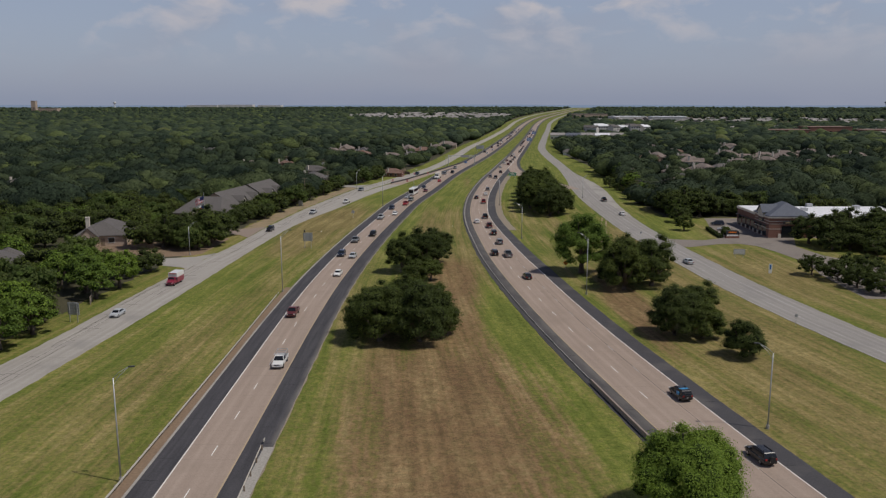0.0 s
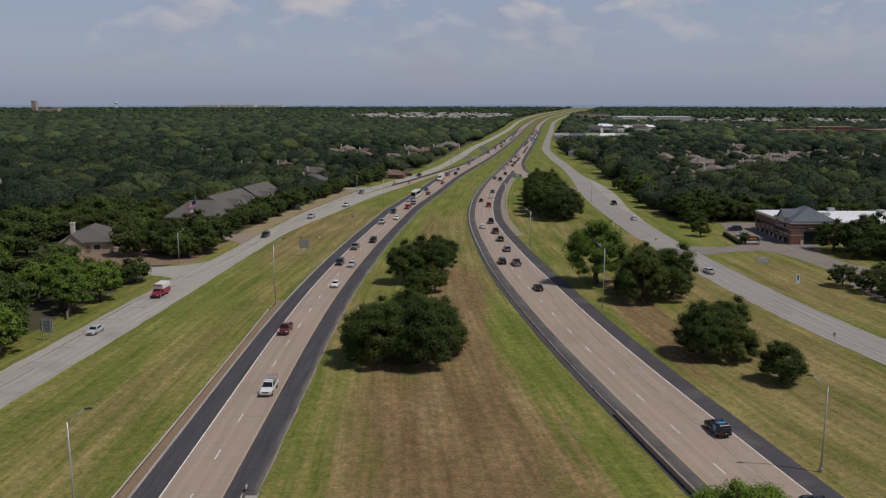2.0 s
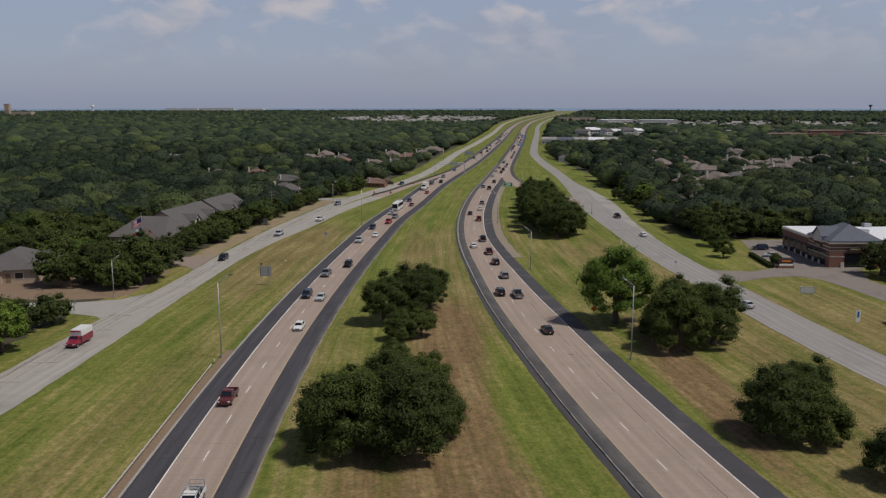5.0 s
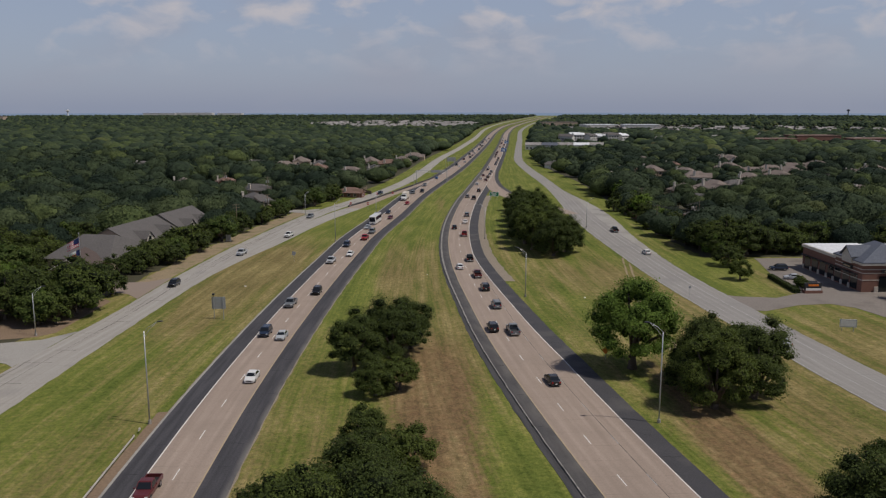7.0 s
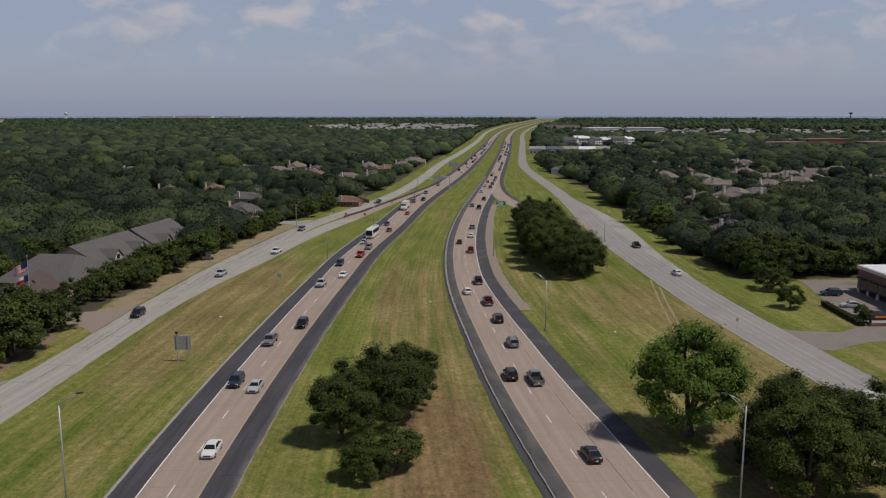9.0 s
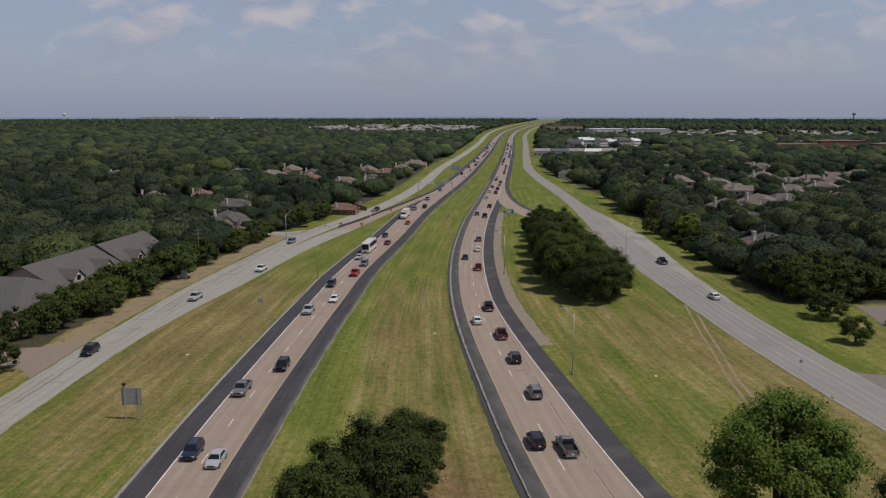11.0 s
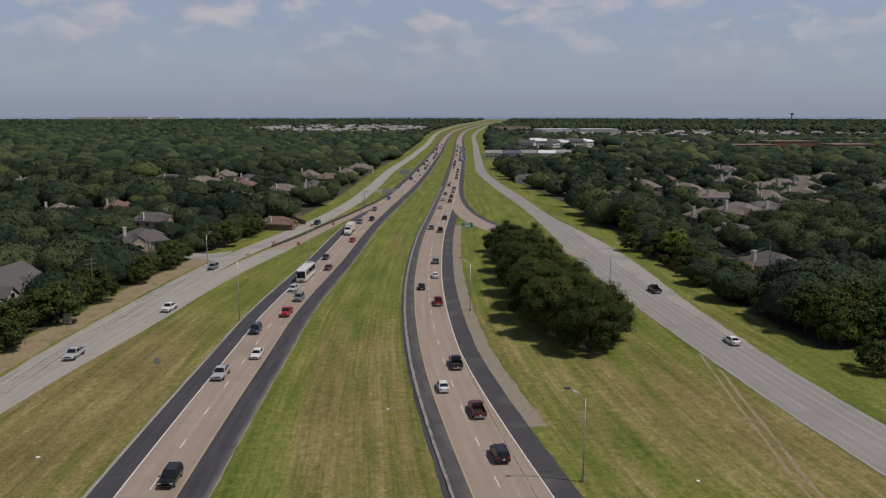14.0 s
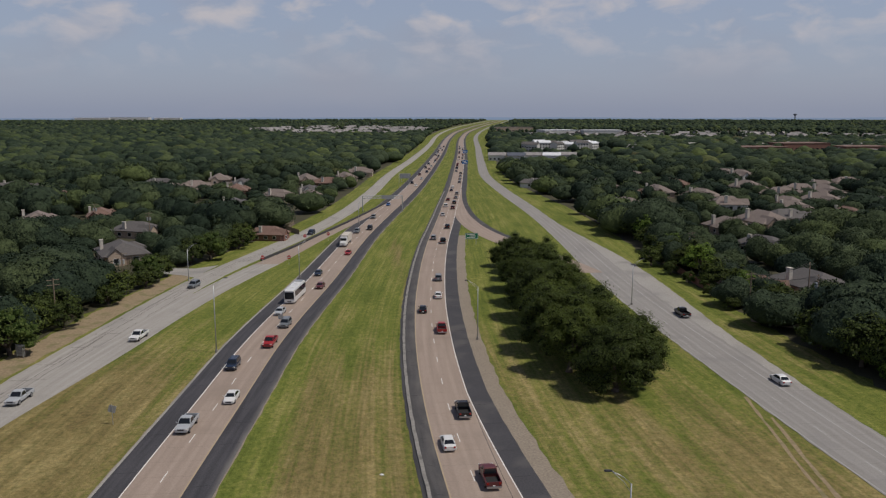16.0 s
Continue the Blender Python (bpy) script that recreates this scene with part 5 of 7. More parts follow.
def make_house(kind):
    wall, roof, w, d, z, rise, two, label = (
        ("wall_tan", "roof_grey", 13, 17, 3.0, 3.2, False, "brick bungalow with a grey hipped shingle roof among trees"),
        ("wall_tan", "roof_tan", 12.5, 17, 3.0, 3.6, False, "tan brick house with a tan hipped shingle roof"),
        ("wall_white", "roof_grey", 11, 18, 2.9, 2.6, False, "pale house with a low grey roof among trees"),
        ("wall_brick", "roof_brown", 11.5, 16, 3.0, 3.2, False, "red brick house with a brown shingle roof"),
        ("wall_white", "roof_tan", 11.5, 13, 5.6, 3.2, True, "two-storey pale house with a tan roof"))[kind]
    top = thing("house", label, "house")
    part("wall", Shape().box((0, 0, z / 2 - 0.1), (w, d, z + 0.2)).mesh("wall", M[wall]), top)
    part("garage_wall", Shape().box((w * 0.36, d * 0.42, 1.4), (w * 0.5, d * 0.34, 2.9)).mesh("garage_wall", M[wall]), top)
    rf_ = part("roof", hip_roof(w, d, z, rise, 0.55, 0.42).mesh("roof", M[roof]), top)
    g2 = hip_roof(w * 0.5, d * 0.36, 2.85, 1.9, 0.5, 0.3)
    g2.v = [(x + w * 0.36, y + d * 0.42, zz) for x, y, zz in g2.v]
    part("garage_roof", g2.mesh("garage_roof", M[roof]), top)
    fg = gable_wall(4.6, 4.0, z, 2.1)
    fg.v = [(x - w * 0.24, y - d * 0.46, zz) for x, y, zz in fg.v]
    part("front_wall", fg.mesh("front_wall", M[wall]), top)
    fr = gable_roof(4.6, 6.5, z, 2.1, 0.4)
    fr.v = [(x - w * 0.24, y - d * 0.38, zz + 0.02) for x, y, zz in fr.v]
    part("front_roof", fr.mesh("front_roof", M[roof]), top)
    part("chimney", Shape().box((-w * 0.42, d * 0.12, z * 0.5 + rise * 0.55), (0.95, 1.3, z + rise * 1.1)).box((-w * 0.42, d * 0.12, z + rise * 1.12), (1.15, 1.5, 0.22)).mesh("chimney", M["cream"]), rf_)
    for k, sy in enumerate((-0.3, -0.05, 0.22)):
        for sx in (-1, 1):
            if not (sx > 0 and sy > 0.2):
                window_part(top, (sx * w / 2, sy * d, 1.6), 1.5, 1.3, (sx, 0))
                if two:
                    window_part(top, (sx * w / 2, sy * d, 4.2), 1.4, 1.2, (sx, 0))
    for sx, fy in ((-0.24, -0.46 * d - 2.0), (0.2, -d / 2)):
        window_part(top, (sx * w, fy, 1.6), 1.6, 1.3, (0, -1))
        if two:
            window_part(top, (sx * w, fy, 4.2), 1.4, 1.2, (0, -1))
    part("door", Shape().box((0.03 * w, -d / 2, 1.05), (1.0, 0.14, 2.1)).mesh("door", M["wood"]), top)
    part("garage_door", Shape().box((w * 0.36, d * 0.59, 1.15), (w * 0.36, 0.12, 2.2)).mesh("garage_door", M["white"]), top)
    return top


HOUSE = {}
for x, y, turn, kind, sc in HOUSES:
    if kind not in HOUSE:
        HOUSE[kind] = make_house(kind)
        HOUSE[kind].matrix_basis = pose(x, y, 0, 0, 0, turn) @ Matrix.Diagonal((sc, sc, sc, 1))
    else:
        ob = copy_thing(HOUSE[kind], pose(x, y, 0, 0, 0, turn))
        ob.scale = (sc,) * 3
    tagged(HOUSE[kind], group="neighbourhood houses")


# ---- the long building, the store and far buildings ----
def long_building():
    top = thing("care_home", "long low building with linked grey shingle gable roofs", "building")
    ax = math.atan2(-11, 65)
    for k, (x, y, w, d, z, rise) in enumerate([(-90.0, 315, 19, 30, 3.4, 5.3), (-84.6, 341.5, 18, 24, 3.4, 5.7)]):
        m = pose(x, y, 0, 0, 0, math.degrees(ax))
        wl_ = part("wall", gable_wall(w, d, z, rise).mesh("wall", M["wall_tan"]), top)
        wl_.matrix_basis = m
        ro = part("roof", gable_roof(w, d, z, rise, 0.8).mesh("roof", M["roof_grey"]), top)
        ro.matrix_basis = m
        for sy in (-0.25, 0.2):
            dm = part("dormer", gable_wall(4.2, 5.0, 1.3, 1.8).mesh("dormer", M["cream"]), top, "cream dormer wall")
            dm.matrix_basis = m @ pose(w * 0.34, sy * d, z + 0.4, 0, 0, 90)
            dr = part("dormer_roof", gable_roof(4.2, 6.4, 1.3, 1.8, 0.45, 0.16).mesh("dormer_roof", M["roof_grey"]), dm)
            dr.matrix_basis = pose(0, 0.8, 0.01)
            pn = part("window", Shape().box((0, -2.52, 1.2), (1.5, 0.1, 1.2)).mesh("window", M["glass"]), dm)
        for sy in np.arange(-0.4, 0.41, 0.2):
            window = part("window", Shape().box((w / 2 + 0.03, float(sy) * d, 1.7), (0.12, 1.7, 1.4)).mesh("window", M["glass"]), top)
            window.matrix_basis = m
    part("wall", Shape().box((-91.5, 290, 1.65), (18, 23, 3.5), ax).mesh("wall", M["wall_tan"]), top)
    ro = part("roof", hip_roof(23, 18, 3.5, 5.0, 0.8, 0.55).mesh("roof", M["roof_grey"]), top)
    ro.matrix_basis = pose(-91.5, 290, 0, 0, 0, 90 + math.degrees(ax))
    m = pose(-90.5, 271, 0, 0, 0, 8)
    for name, sh, mat in (("porch_wall", gable_wall(10, 16, 3.4, 3.0), "wall_tan"), ("porch_roof", gable_roof(10, 17, 3.45, 3.0, 0.7), "roof_dark")):
        part(name, sh.mesh(name, M[mat]), top).matrix_basis = m
    part("gable_trim", Shape().loft([[(x_, y_, z_) for x_, z_ in ((-5.7, 3.0), (0, 6.45), (5.7, 3.0), (5.7, 2.75), (0, 6.1), (-5.7, 2.75))] for y_ in (-9.28, -9.22)]).mesh("gable_trim", M["cream"]), top).matrix_basis = m
    for x_ in (-4.4, 4.4):
        part("pillar", Shape().box((x_, -8.6, 1.6), (0.9, 0.9, 3.4)).mesh("pillar", M["cream"]), top).matrix_basis = m
    return top


long_building()


def store():
    top = thing("store", "brick shop with cream cornices and a slate-blue corner roof", "shop")
    B = lambda c, sz: Shape().box(c, sz)
    part("wall", B((141, 265.5, 2.9), (60, 30, 6.0)).mesh("wall", M["wall_brick"]), top)
    part("flat_roof", B((141.2, 265.5, 6.03), (60.6, 30.6, 0.3)).mesh("flat_roof", M["roof_white"]), top, "white membrane flat roof")
    part("front_wall", B((115.5, 262.5, 3.0), (15, 31, 6.2)).mesh("front_wall", M["wall_brick"]), top)
    part("cornice", B((115.5, 262.5, 6.35), (15.7, 31.7, 0.75)).mesh("cornice", M["cream"]), top, "cream cornice")
    part("front_roof", B((115.6, 262.6, 6.76), (15.1, 31.1, 0.12)).mesh("front_roof", M["roof_white"]), top)
    part("corner_wall", B((114.6, 253, 3.4), (14, 13, 7.0)).mesh("corner_wall", M["wall_brick"]), top)
    part("corner_cornice", B((114.6, 253, 7.0), (14.9, 13.9, 0.7)).mesh("corner_cornice", M["cream"]), top)
    r = hip_roof(14, 13, 7.4, 4.0, 0.5, 0.28)
    r.v = [(x + 114.6, y + 253, z) for x, y, z in r.v]
    part("corner_roof", r.mesh("corner_roof", M["roof_slate"]), top, "slate-blue hipped roof")
    gab = gable_wall(4.6, 1.2, 1.8, 2.0)
    gab.v = [(107.4 + y * 0.8, 253 + x, z + 6.4) for x, y, z in gab.v]
    part("gable", gab.mesh("gable", M["cream"]), top, "cream front gable")
    gr = gable_roof(4.8, 5.5, 1.85, 2.1, 0.4, 0.25)
    gr.v = [(109.6 + y, 253 + x, z + 6.4) for x, y, z in gr.v]
    part("gable_roof", gr.mesh("gable_roof", M["roof_slate"]), top)
    for y in (250.2, 254.0, 258.0, 262.3, 266.6, 270.8, 275.0):
        part("window", B((107.62 if y < 259.4 else 107.98, y, 2.1), (0.12, 3.1, 3.6)).mesh("window", M["glass"]), top)
        part("pier", B((107.55 if y < 259.4 else 107.9, y + 2.0, 0.6), (0.4, 0.8, 1.2)).mesh("pier", M["cream"]), top)
        part("awning", B((107.2, y, 4.05), (0.9, 3.3, 0.22)).mesh("awning", M["dark_metal"]), top)
    part("entrance", B((114.6, 246.45, 2.0), (5.6, 0.14, 3.9)).mesh("entrance", M["glass"]), top)
    for x in (111.2, 118.0):
        part("pier", B((x, 246.4, 0.7), (0.9, 0.4, 1.4)).mesh("pier", M["cream"]), top)
    for z in (3.0, 4.7, 5.6):
        part("stone_band", B((114.6, 253, z), (14.12, 13.12, 0.18)).mesh("stone_band", M["cream"]), top)
    for c, sz in (((107.3, 253, 5.4), (0.3, 4.2, 0.9)), ((114.6, 246.3, 5.15), (4.8, 0.3, 0.8))):
        sg = part("name_board", B(c, sz).mesh("name_board", M["dark_metal"]), top, "black board with a yellow bar")
        part("bar", B((c[0] - (0.17 if sz[0] < 1 else 0), c[1] - (0.17 if sz[1] < 1 else 0), c[2]), tuple(v * 0.7 if v > 0.5 else v * 0.3 for v in sz[:2]) + (0.35,)).mesh("bar", M["yellow_paint"]), sg)
    for k, (x, y) in enumerate([(128, 268), (140, 262), (150, 275), (135, 280)]):
        part("roof_unit", B((x, y, 6.75), (2.2, 1.8, 1.2)).mesh("roof_unit", M["steel"]), top)


store()
ms = thing("monument_sign", "low brick monument sign with a black and orange panel", "sign")
part("plinth", Shape().box((95.4, 246, 0.35), (4.4, 1.2, 0.7)).mesh("plinth", M["wall_brick"]), ms)
pnl = part("panel", Shape().box((95.4, 246, 1.6), (4.0, 0.6, 1.9)).mesh("panel", M["dark_metal"]), ms)
part("bar", Shape().box((95.4, 245.65, 2.0), (2.5, 0.1, 0.42)).mesh("bar", M["sign_orange"]), pnl)
part("bar", Shape().box((95.4, 245.65, 0.98), (3.7, 0.1, 0.5)).mesh("bar", M["white"]), pnl)
hg = thing("hedge", "clipped dark green hedge beside the car park", "hedge")
rng = np.random.default_rng(61)
hc = np.stack([rng.uniform(-0.75, 0.75, 2400), rng.uniform(-9.5, 9.5, 2400), rng.uniform(0.15, 1.15, 2400)], 1)
hn = np.stack([np.sign(hc[:, 0]) * 0.7, 0 * hc[:, 0], 0.6 + 0 * hc[:, 0]], 1)
hv, hf = leaf_quads(rng, hc, hn, 0.16, 0.6)
part("leaves", array_mesh("leaves", hv, hf, M["oak_leaf"]), hg)
part("inner_leaves", Shape().box((0, 0, 0.5), (1.25, 18.6, 1.0)).mesh("inner_leaves", M["shaded_leaf_core"]), hg)
hg.matrix_basis = pose(92.2, 255, 0, 0, 0, -4)


def block(name, label, x, y, w, d, h, wall, roof, turn=0, floors=1, bays=6):
    """A plain flat-roofed block with rows of windows."""
    top = thing(name, label, "building", pose(x, y, 0, 0, 0, turn))
    part("wall", Shape().box((0, 0, h / 2), (w, d, h)).mesh("wall", M[wall]), top)
    part("roof", Shape().box((0, 0, h + 0.15), (w + 0.8, d + 0.8, 0.5)).mesh("roof", M[roof]), top)
    me = Shape().box((0, 0, 0), (w / bays * 0.5, 0.2, 1.5)).mesh("window", M["glass"])
    for f in range(floors):
        for k in range(bays):
            ob = part("window", me, top)
            ob.matrix_basis = pose(-w / 2 + w * (k + 0.5) / bays, -d / 2 - 0.02, 1.8 + f * 3.2)
    return top


def pitched(name, label, x, y, w, d, h, wall, roof, turn=0):
    top = thing(name, label, "building", pose(x, y, 0, 0, 0, turn))
    part("wall", gable_wall(w, d, h, w * 0.22).mesh("wall", M[wall]), top)
    part("roof", gable_roof(w, d, h, w * 0.22, 0.6, 0.3).mesh("roof", M[roof]), top)
    me = Shape().box((0, 0, 0), (0.2, 1.8, 1.4)).mesh("window", M["glass"])
    for k in range(4):
        for f in range(max(1, int(h // 3))):
            for sx in (-1, 1):
                part("window", me, top).matrix_basis = pose(sx * w / 2, -d / 2 + d * (k + 0.5) / 4, 1.7 + 3 * f)
    return top


for k in range(12):
    pitched("apartment_block", "white apartment block with a pale pitched roof", 196 + 14.5 * (k % 6), 1140 - 26 * (k // 6) + 7 * (k % 2), 10, 14, 8.0 + (k * 5) % 3, "wall_white", "roof_white" if k % 2 == 1 else "roof_grey", 60 + 35 * (k % 3))
for k in range(5):
    pitched("apartment_block", "pale low block with a grey pitched roof", 126 + 17 * k, 940 - 6 * (k % 2), 11, 16, 5.0, "wall_white", "roof_slate" if k == 1 else "roof_white" if k % 2 else "far_roof", 75)
for k in range(3):
    block("school_building", "long low red brick building with flat roofs", 428 + 60 * k, 1035 + 20 * (k % 2), 56, 34, (8, 11, 8)[k], "wall_brick", "roof_brown", 4, 2, 9)
block("warehouse", "long white warehouse with a flat roof", 396, 1835, 70, 60, 9, "wall_white", "roof_white", 5, 1, 10)
block("warehouse", "long white warehouse with a flat roof", 470, 1775, 74, 50, 10, "wall_white", "roof_white", -4, 1, 10)
block("warehouse", "long tan retail hall with a flat roof", 360, 2150, 90, 50, 9, "wall_tan", "roof_tan", 5, 1, 10)
for k, (x, w, h) in enumerate(((-1400, 170, 17), (-1205, 190, 19), (-1020, 130, 16))):
    block("industrial_hall", "far long white industrial hall at the horizon", x, 4600 - 20 * (k % 2), w, 60, h, "wall_white", "roof_white", 0, 1, 12)
block("tower_block", "slim pale tower above the woods", -1540, 3000, 16, 16, 42, "wall_tan", "roof_tan", 0, 6, 3)
block("hospital", "low tan block above the woods", -1460, 2950, 70, 30, 16, "wall_tan", "roof_tan", 0, 3, 8)
pad("lawn_2", [(500, 1830), (640, 1830), (660, 1960), (510, 1960)], 0.4, "dirt", "bare red-brown earth field", "field")


def water_tower(x, y, h, mat, tone):
    top = thing("water_tower", "far " + tone + " water tower on a stem", "tower", pose(x, y, 0))
    part("stem", Shape().tube([(0, 0, 0), (0, 0, h * 0.75)], [h * 0.09, h * 0.07], 10).mesh("stem", M[mat]), top)
    part("tank", Shape().tube([(0, 0, h * 0.66), (0, 0, h * 0.76), (0, 0, h * 0.92), (0, 0, h)], [h * 0.08, h * 0.24, h * 0.26, h * 0.06], 14).mesh("tank", M[mat]), top)


water_tower(2440, 4640, 38, "roof_slate", "grey")
water_tower(-1900, 4600, 36, "white", "white")

# far roofs scattered in the woods
rng = np.random.default_rng(77)
far_roofs = Shape()
for k in range(330):
    left = k % 4 < 2
    cx, cy, rx, ry = (-40, 2150, 230, 420) if left else (560, 1420, 380, 420)
    a, q = float(rng.uniform(0, 6.283)), math.sqrt(float(rng.uniform(0, 1)))
    x, y = cx + rx * q * math.cos(a), cy + ry * q * math.sin(a)
    if not (x < float(LF_OUT(y)) - 30 or x > float(rf_out(y)) + 70):
        continue
    w, d, a = float(rng.uniform(10, 14)), float(rng.uniform(14, 20)), float(rng.uniform(0, 3.14))
    for sh in (gable_roof(w, d, 5.0, 3.0, 0.5, 0.4), Shape().box((0, 0, 2.5), (w, d, 5.1))):
        far_roofs.add([(x + px * math.cos(a) - py * math.sin(a), y + px * math.sin(a) + py * math.cos(a), pz) for px, py, pz in sh.v], sh.f)
single("far_houses", far_roofs.mesh("far_houses", M["far_roof"]), "scattered far pale house roofs in the woods", "houses", "stuff")


# ---- street furniture ----
def street_lamp(x, y, side, height):
    """A tall steel pole with a truss arm; side is the direction of the arm along x."""
    top = thing("street_lamp", "tall galvanised street lamp with a long arm on the verge", "street lamp", pose(x, y, 0), "highway lamps")
    part("base", Shape().tube([(0, 0, 0), (0, 0, 0.55)], 0.24, 10).mesh("base", M["concrete_grey"]), top)
    part("pole", Shape().tube([(0, 0, 0.4), (0, 0, height * 0.5), (0, 0, height)], [0.115, 0.095, 0.07], 8).mesh("pole", M["steel"], True), top)
    arm = part("arm", Shape().tube([(0, 0, height - 0.9), (side * 0.75, 0, height + 0.25), (side * 1.9, 0, height + 1.32)], 0.035, 6)
               .tube([(0, 0, height - 0.05), (side * 0.8, 0, height + 0.72), (side * 2.0, 0, height + 1.4)], 0.04, 6).mesh("arm", M["steel"], True), top)
    part("lamp_head", Shape().loft([[(side * (1.9 + u), v, height + 1.33 + 0.06 * u + w) for v, w in ((-q, 0), (q, 0), (q * 0.8, 0.13), (-q * 0.8, 0.13))] for u, q in ((0, 0.08), (0.2, 0.17), (0.6, 0.17), (0.78, 0.09))])
         .mesh("lamp_head", M["dark_metal"]), arm)


for x, y, side, high in ((-37.6, 69, 1, 13.1), (-38.4, 167.5, 1, 13.6), (-27.8, 327, 1, 13.0), (-17.6, 397, 1, 9.0), (-2, 505, 1, 9.0), (21, 660, 1, 9.0), (46.4, 86, -1, 11.0), (34.0, 165.6, -1, 13.4),
                         (25.3, 244.2, -1, 10.6), (22.8, 331, -1, 10.8), (63.2, 357, 1, 9.6), (-75.5, 214, 1, 8.6), (-47, 395, 1, 8.8)):
    street_lamp(x, y, side, high)


def guardrail(name, curve, a, b, label, back=-1):
    """A corrugated rail in front of its posts; back is the side on which they stand."""
    top = thing(name, label, "guardrail")
    ys = np.arange(a, b + 0.1, 3.81)
    prof = ((0.0, 0.42), (0.06, 0.47), (0.06, 0.53), (0.0, 0.58), (0.06, 0.63), (0.06, 0.69), (0.0, 0.74), (-0.03, 0.58))
    part("rail", Shape().loft([[(float(curve(y)) + px, float(y), pz) for px, pz in prof] for y in ys]).mesh("rail", M["zinc"]), top)
    me = Shape().box((0, 0, 0.30), (0.16, 0.18, 0.84)).mesh("post", M["wood"])
    for y in ys:
        part("post", me, top).matrix_basis = pose(float(curve(y)) + back * 0.16, float(y), 0)
    part("end_piece", Shape().box((float(curve(b)) + back * 0.05, b + 0.2, 0.55), (0.12, 0.7, 0.34), 0.0, 0.8).mesh("end_piece", M["zinc"]), top)


guardrail("guardrail", curve_of([(-40, -36.7), (65, -37.2), (115, -37.8), (165, -38.7)]), -40, 164, "long steel guardrail on wooden posts beside the shoulder")
guardrail("guardrail", curve_of([(-40, -20.6), (65, -22.2), (80, -22.9)]), -40, 80, "steel guardrail on posts in the median, ending in the grass", 1)


def panel_sign(x, y, w, h, low, mat, turn, label, bars=0, edge=None, name="road_sign", back=True):
    """A flat sign on two posts; its face looks along -y before the turn."""
    top = thing(name, label, "sign", pose(x, y, 0, 0, 0, turn), "")
    bd = part("board", Shape().box((0, 0, low + h / 2), (w, 0.08, h)).mesh("board", M[mat]), top)
    for sx in (-0.34, 0.34):
        part("post", Shape().box((sx * w, 0.12, (low + h) / 2), (0.14, 0.12, low + h)).mesh("post", M["steel"]), top)
    if edge:
        t = 0.09
        part("border", Shape().box((0, -0.05, low + t), (w - 0.1, 0.02, t)).box((0, -0.05, low + h - t), (w - 0.1, 0.02, t)).box((-w / 2 + t, -0.05, low + h / 2), (t, 0.02, h - 0.2))
             .box((w / 2 - t, -0.05, low + h / 2), (t, 0.02, h - 0.2)).mesh("border", M[edge]), bd)
        for k in range(bars):
            part("bar", Shape().box(((0.06 if k % 2 else -0.08) * w, -0.05, low + h * (1 - (k + 1) / (bars + 1))), (w * (0.62 - 0.14 * (k % 2)), 0.02, h * 0.5 / (bars + 1))).mesh("bar", M["white"]), bd)
    if back:
        for k in range(4):
            part("stiffener", Shape().box((0, 0.06, low + h * (k + 0.5) / 4), (w, 0.05, 0.07)).mesh("stiffener", M["steel"]), bd)
    return top


SIGN = panel_sign(-42.5, 226, 2.9, 2.6, 2.2, "sign_grey", 180, "grey sign seen from its bare back, on two posts", back=False)
part("beacon", Shape().tube([(0.98, 0.12, 4.7), (0.98, 0.12, 5.3)], 0.06, 6).box((0.98, 0.1, 5.4), (0.5, 0.3, 0.35)).mesh("beacon", M["dark_metal"]), SIGN, "dark flasher box above the board")
panel_sign(37.1, 449, 4.5, 2.05, 1.95, "sign_green", 0, "green exit sign with white lettering bars on the grass", 3, "white", back=False)
panel_sign(-75.9, 140, 2.6, 2.6, 1.6, "sign_grey", 170, "grey sign back on two posts beside trees")
panel_sign(-63.4, 327, 2.0, 2.2, 0.3, "sign_grey", 160, "grey utility cabinet sign at the wood's edge")
panel_sign(86.0, 212, 3.2, 1.6, 0.9, "white", -15, "white notice board on dark posts in the grass", 2, "sign_grey", back=False)
panel_sign(84.5, 855, 5.0, 3.2, 2.2, "sign_blue", 0, "far blue service sign", 2, "white", back=False)
panel_sign(107, 1036, 5.0, 3.2, 2.2, "sign_blue", 0, "far blue service sign", 2, "white", back=False)
panel_sign(27, 708, 7.0, 3.2, 2.2, "sign_grey", 180, "large bare grey sign back by the frontage road")


def small_sign(x, y, w, mat, low, label, sides=4, turn=0, rot=0.0, bar=None):
    top = thing("road_sign", label, "sign", pose(x, y, 0, 0, 0, turn))
    part("post", Shape().box((0, 0.05, (low + w) / 2), (0.07, 0.06, low + w)).mesh("post", M["steel"]), top)
    ring = [(w / 2 * math.cos(2 * math.pi * (k + 0.5) / sides + rot), w / 2 * math.sin(2 * math.pi * (k + 0.5) / sides + rot) + low + w / 2) for k in range(sides)]
    bd = part("plate", Shape().loft([[(px, py, pz) for px, pz in ring] for py in (-0.02, 0.02)]).mesh("plate", M[mat]), top)
    if bar:
        part("bar", Shape().box((0, -0.035, low + w / 2), (w * 0.7, 0.02, w * 0.16)).mesh("bar", M[bar]), bd)


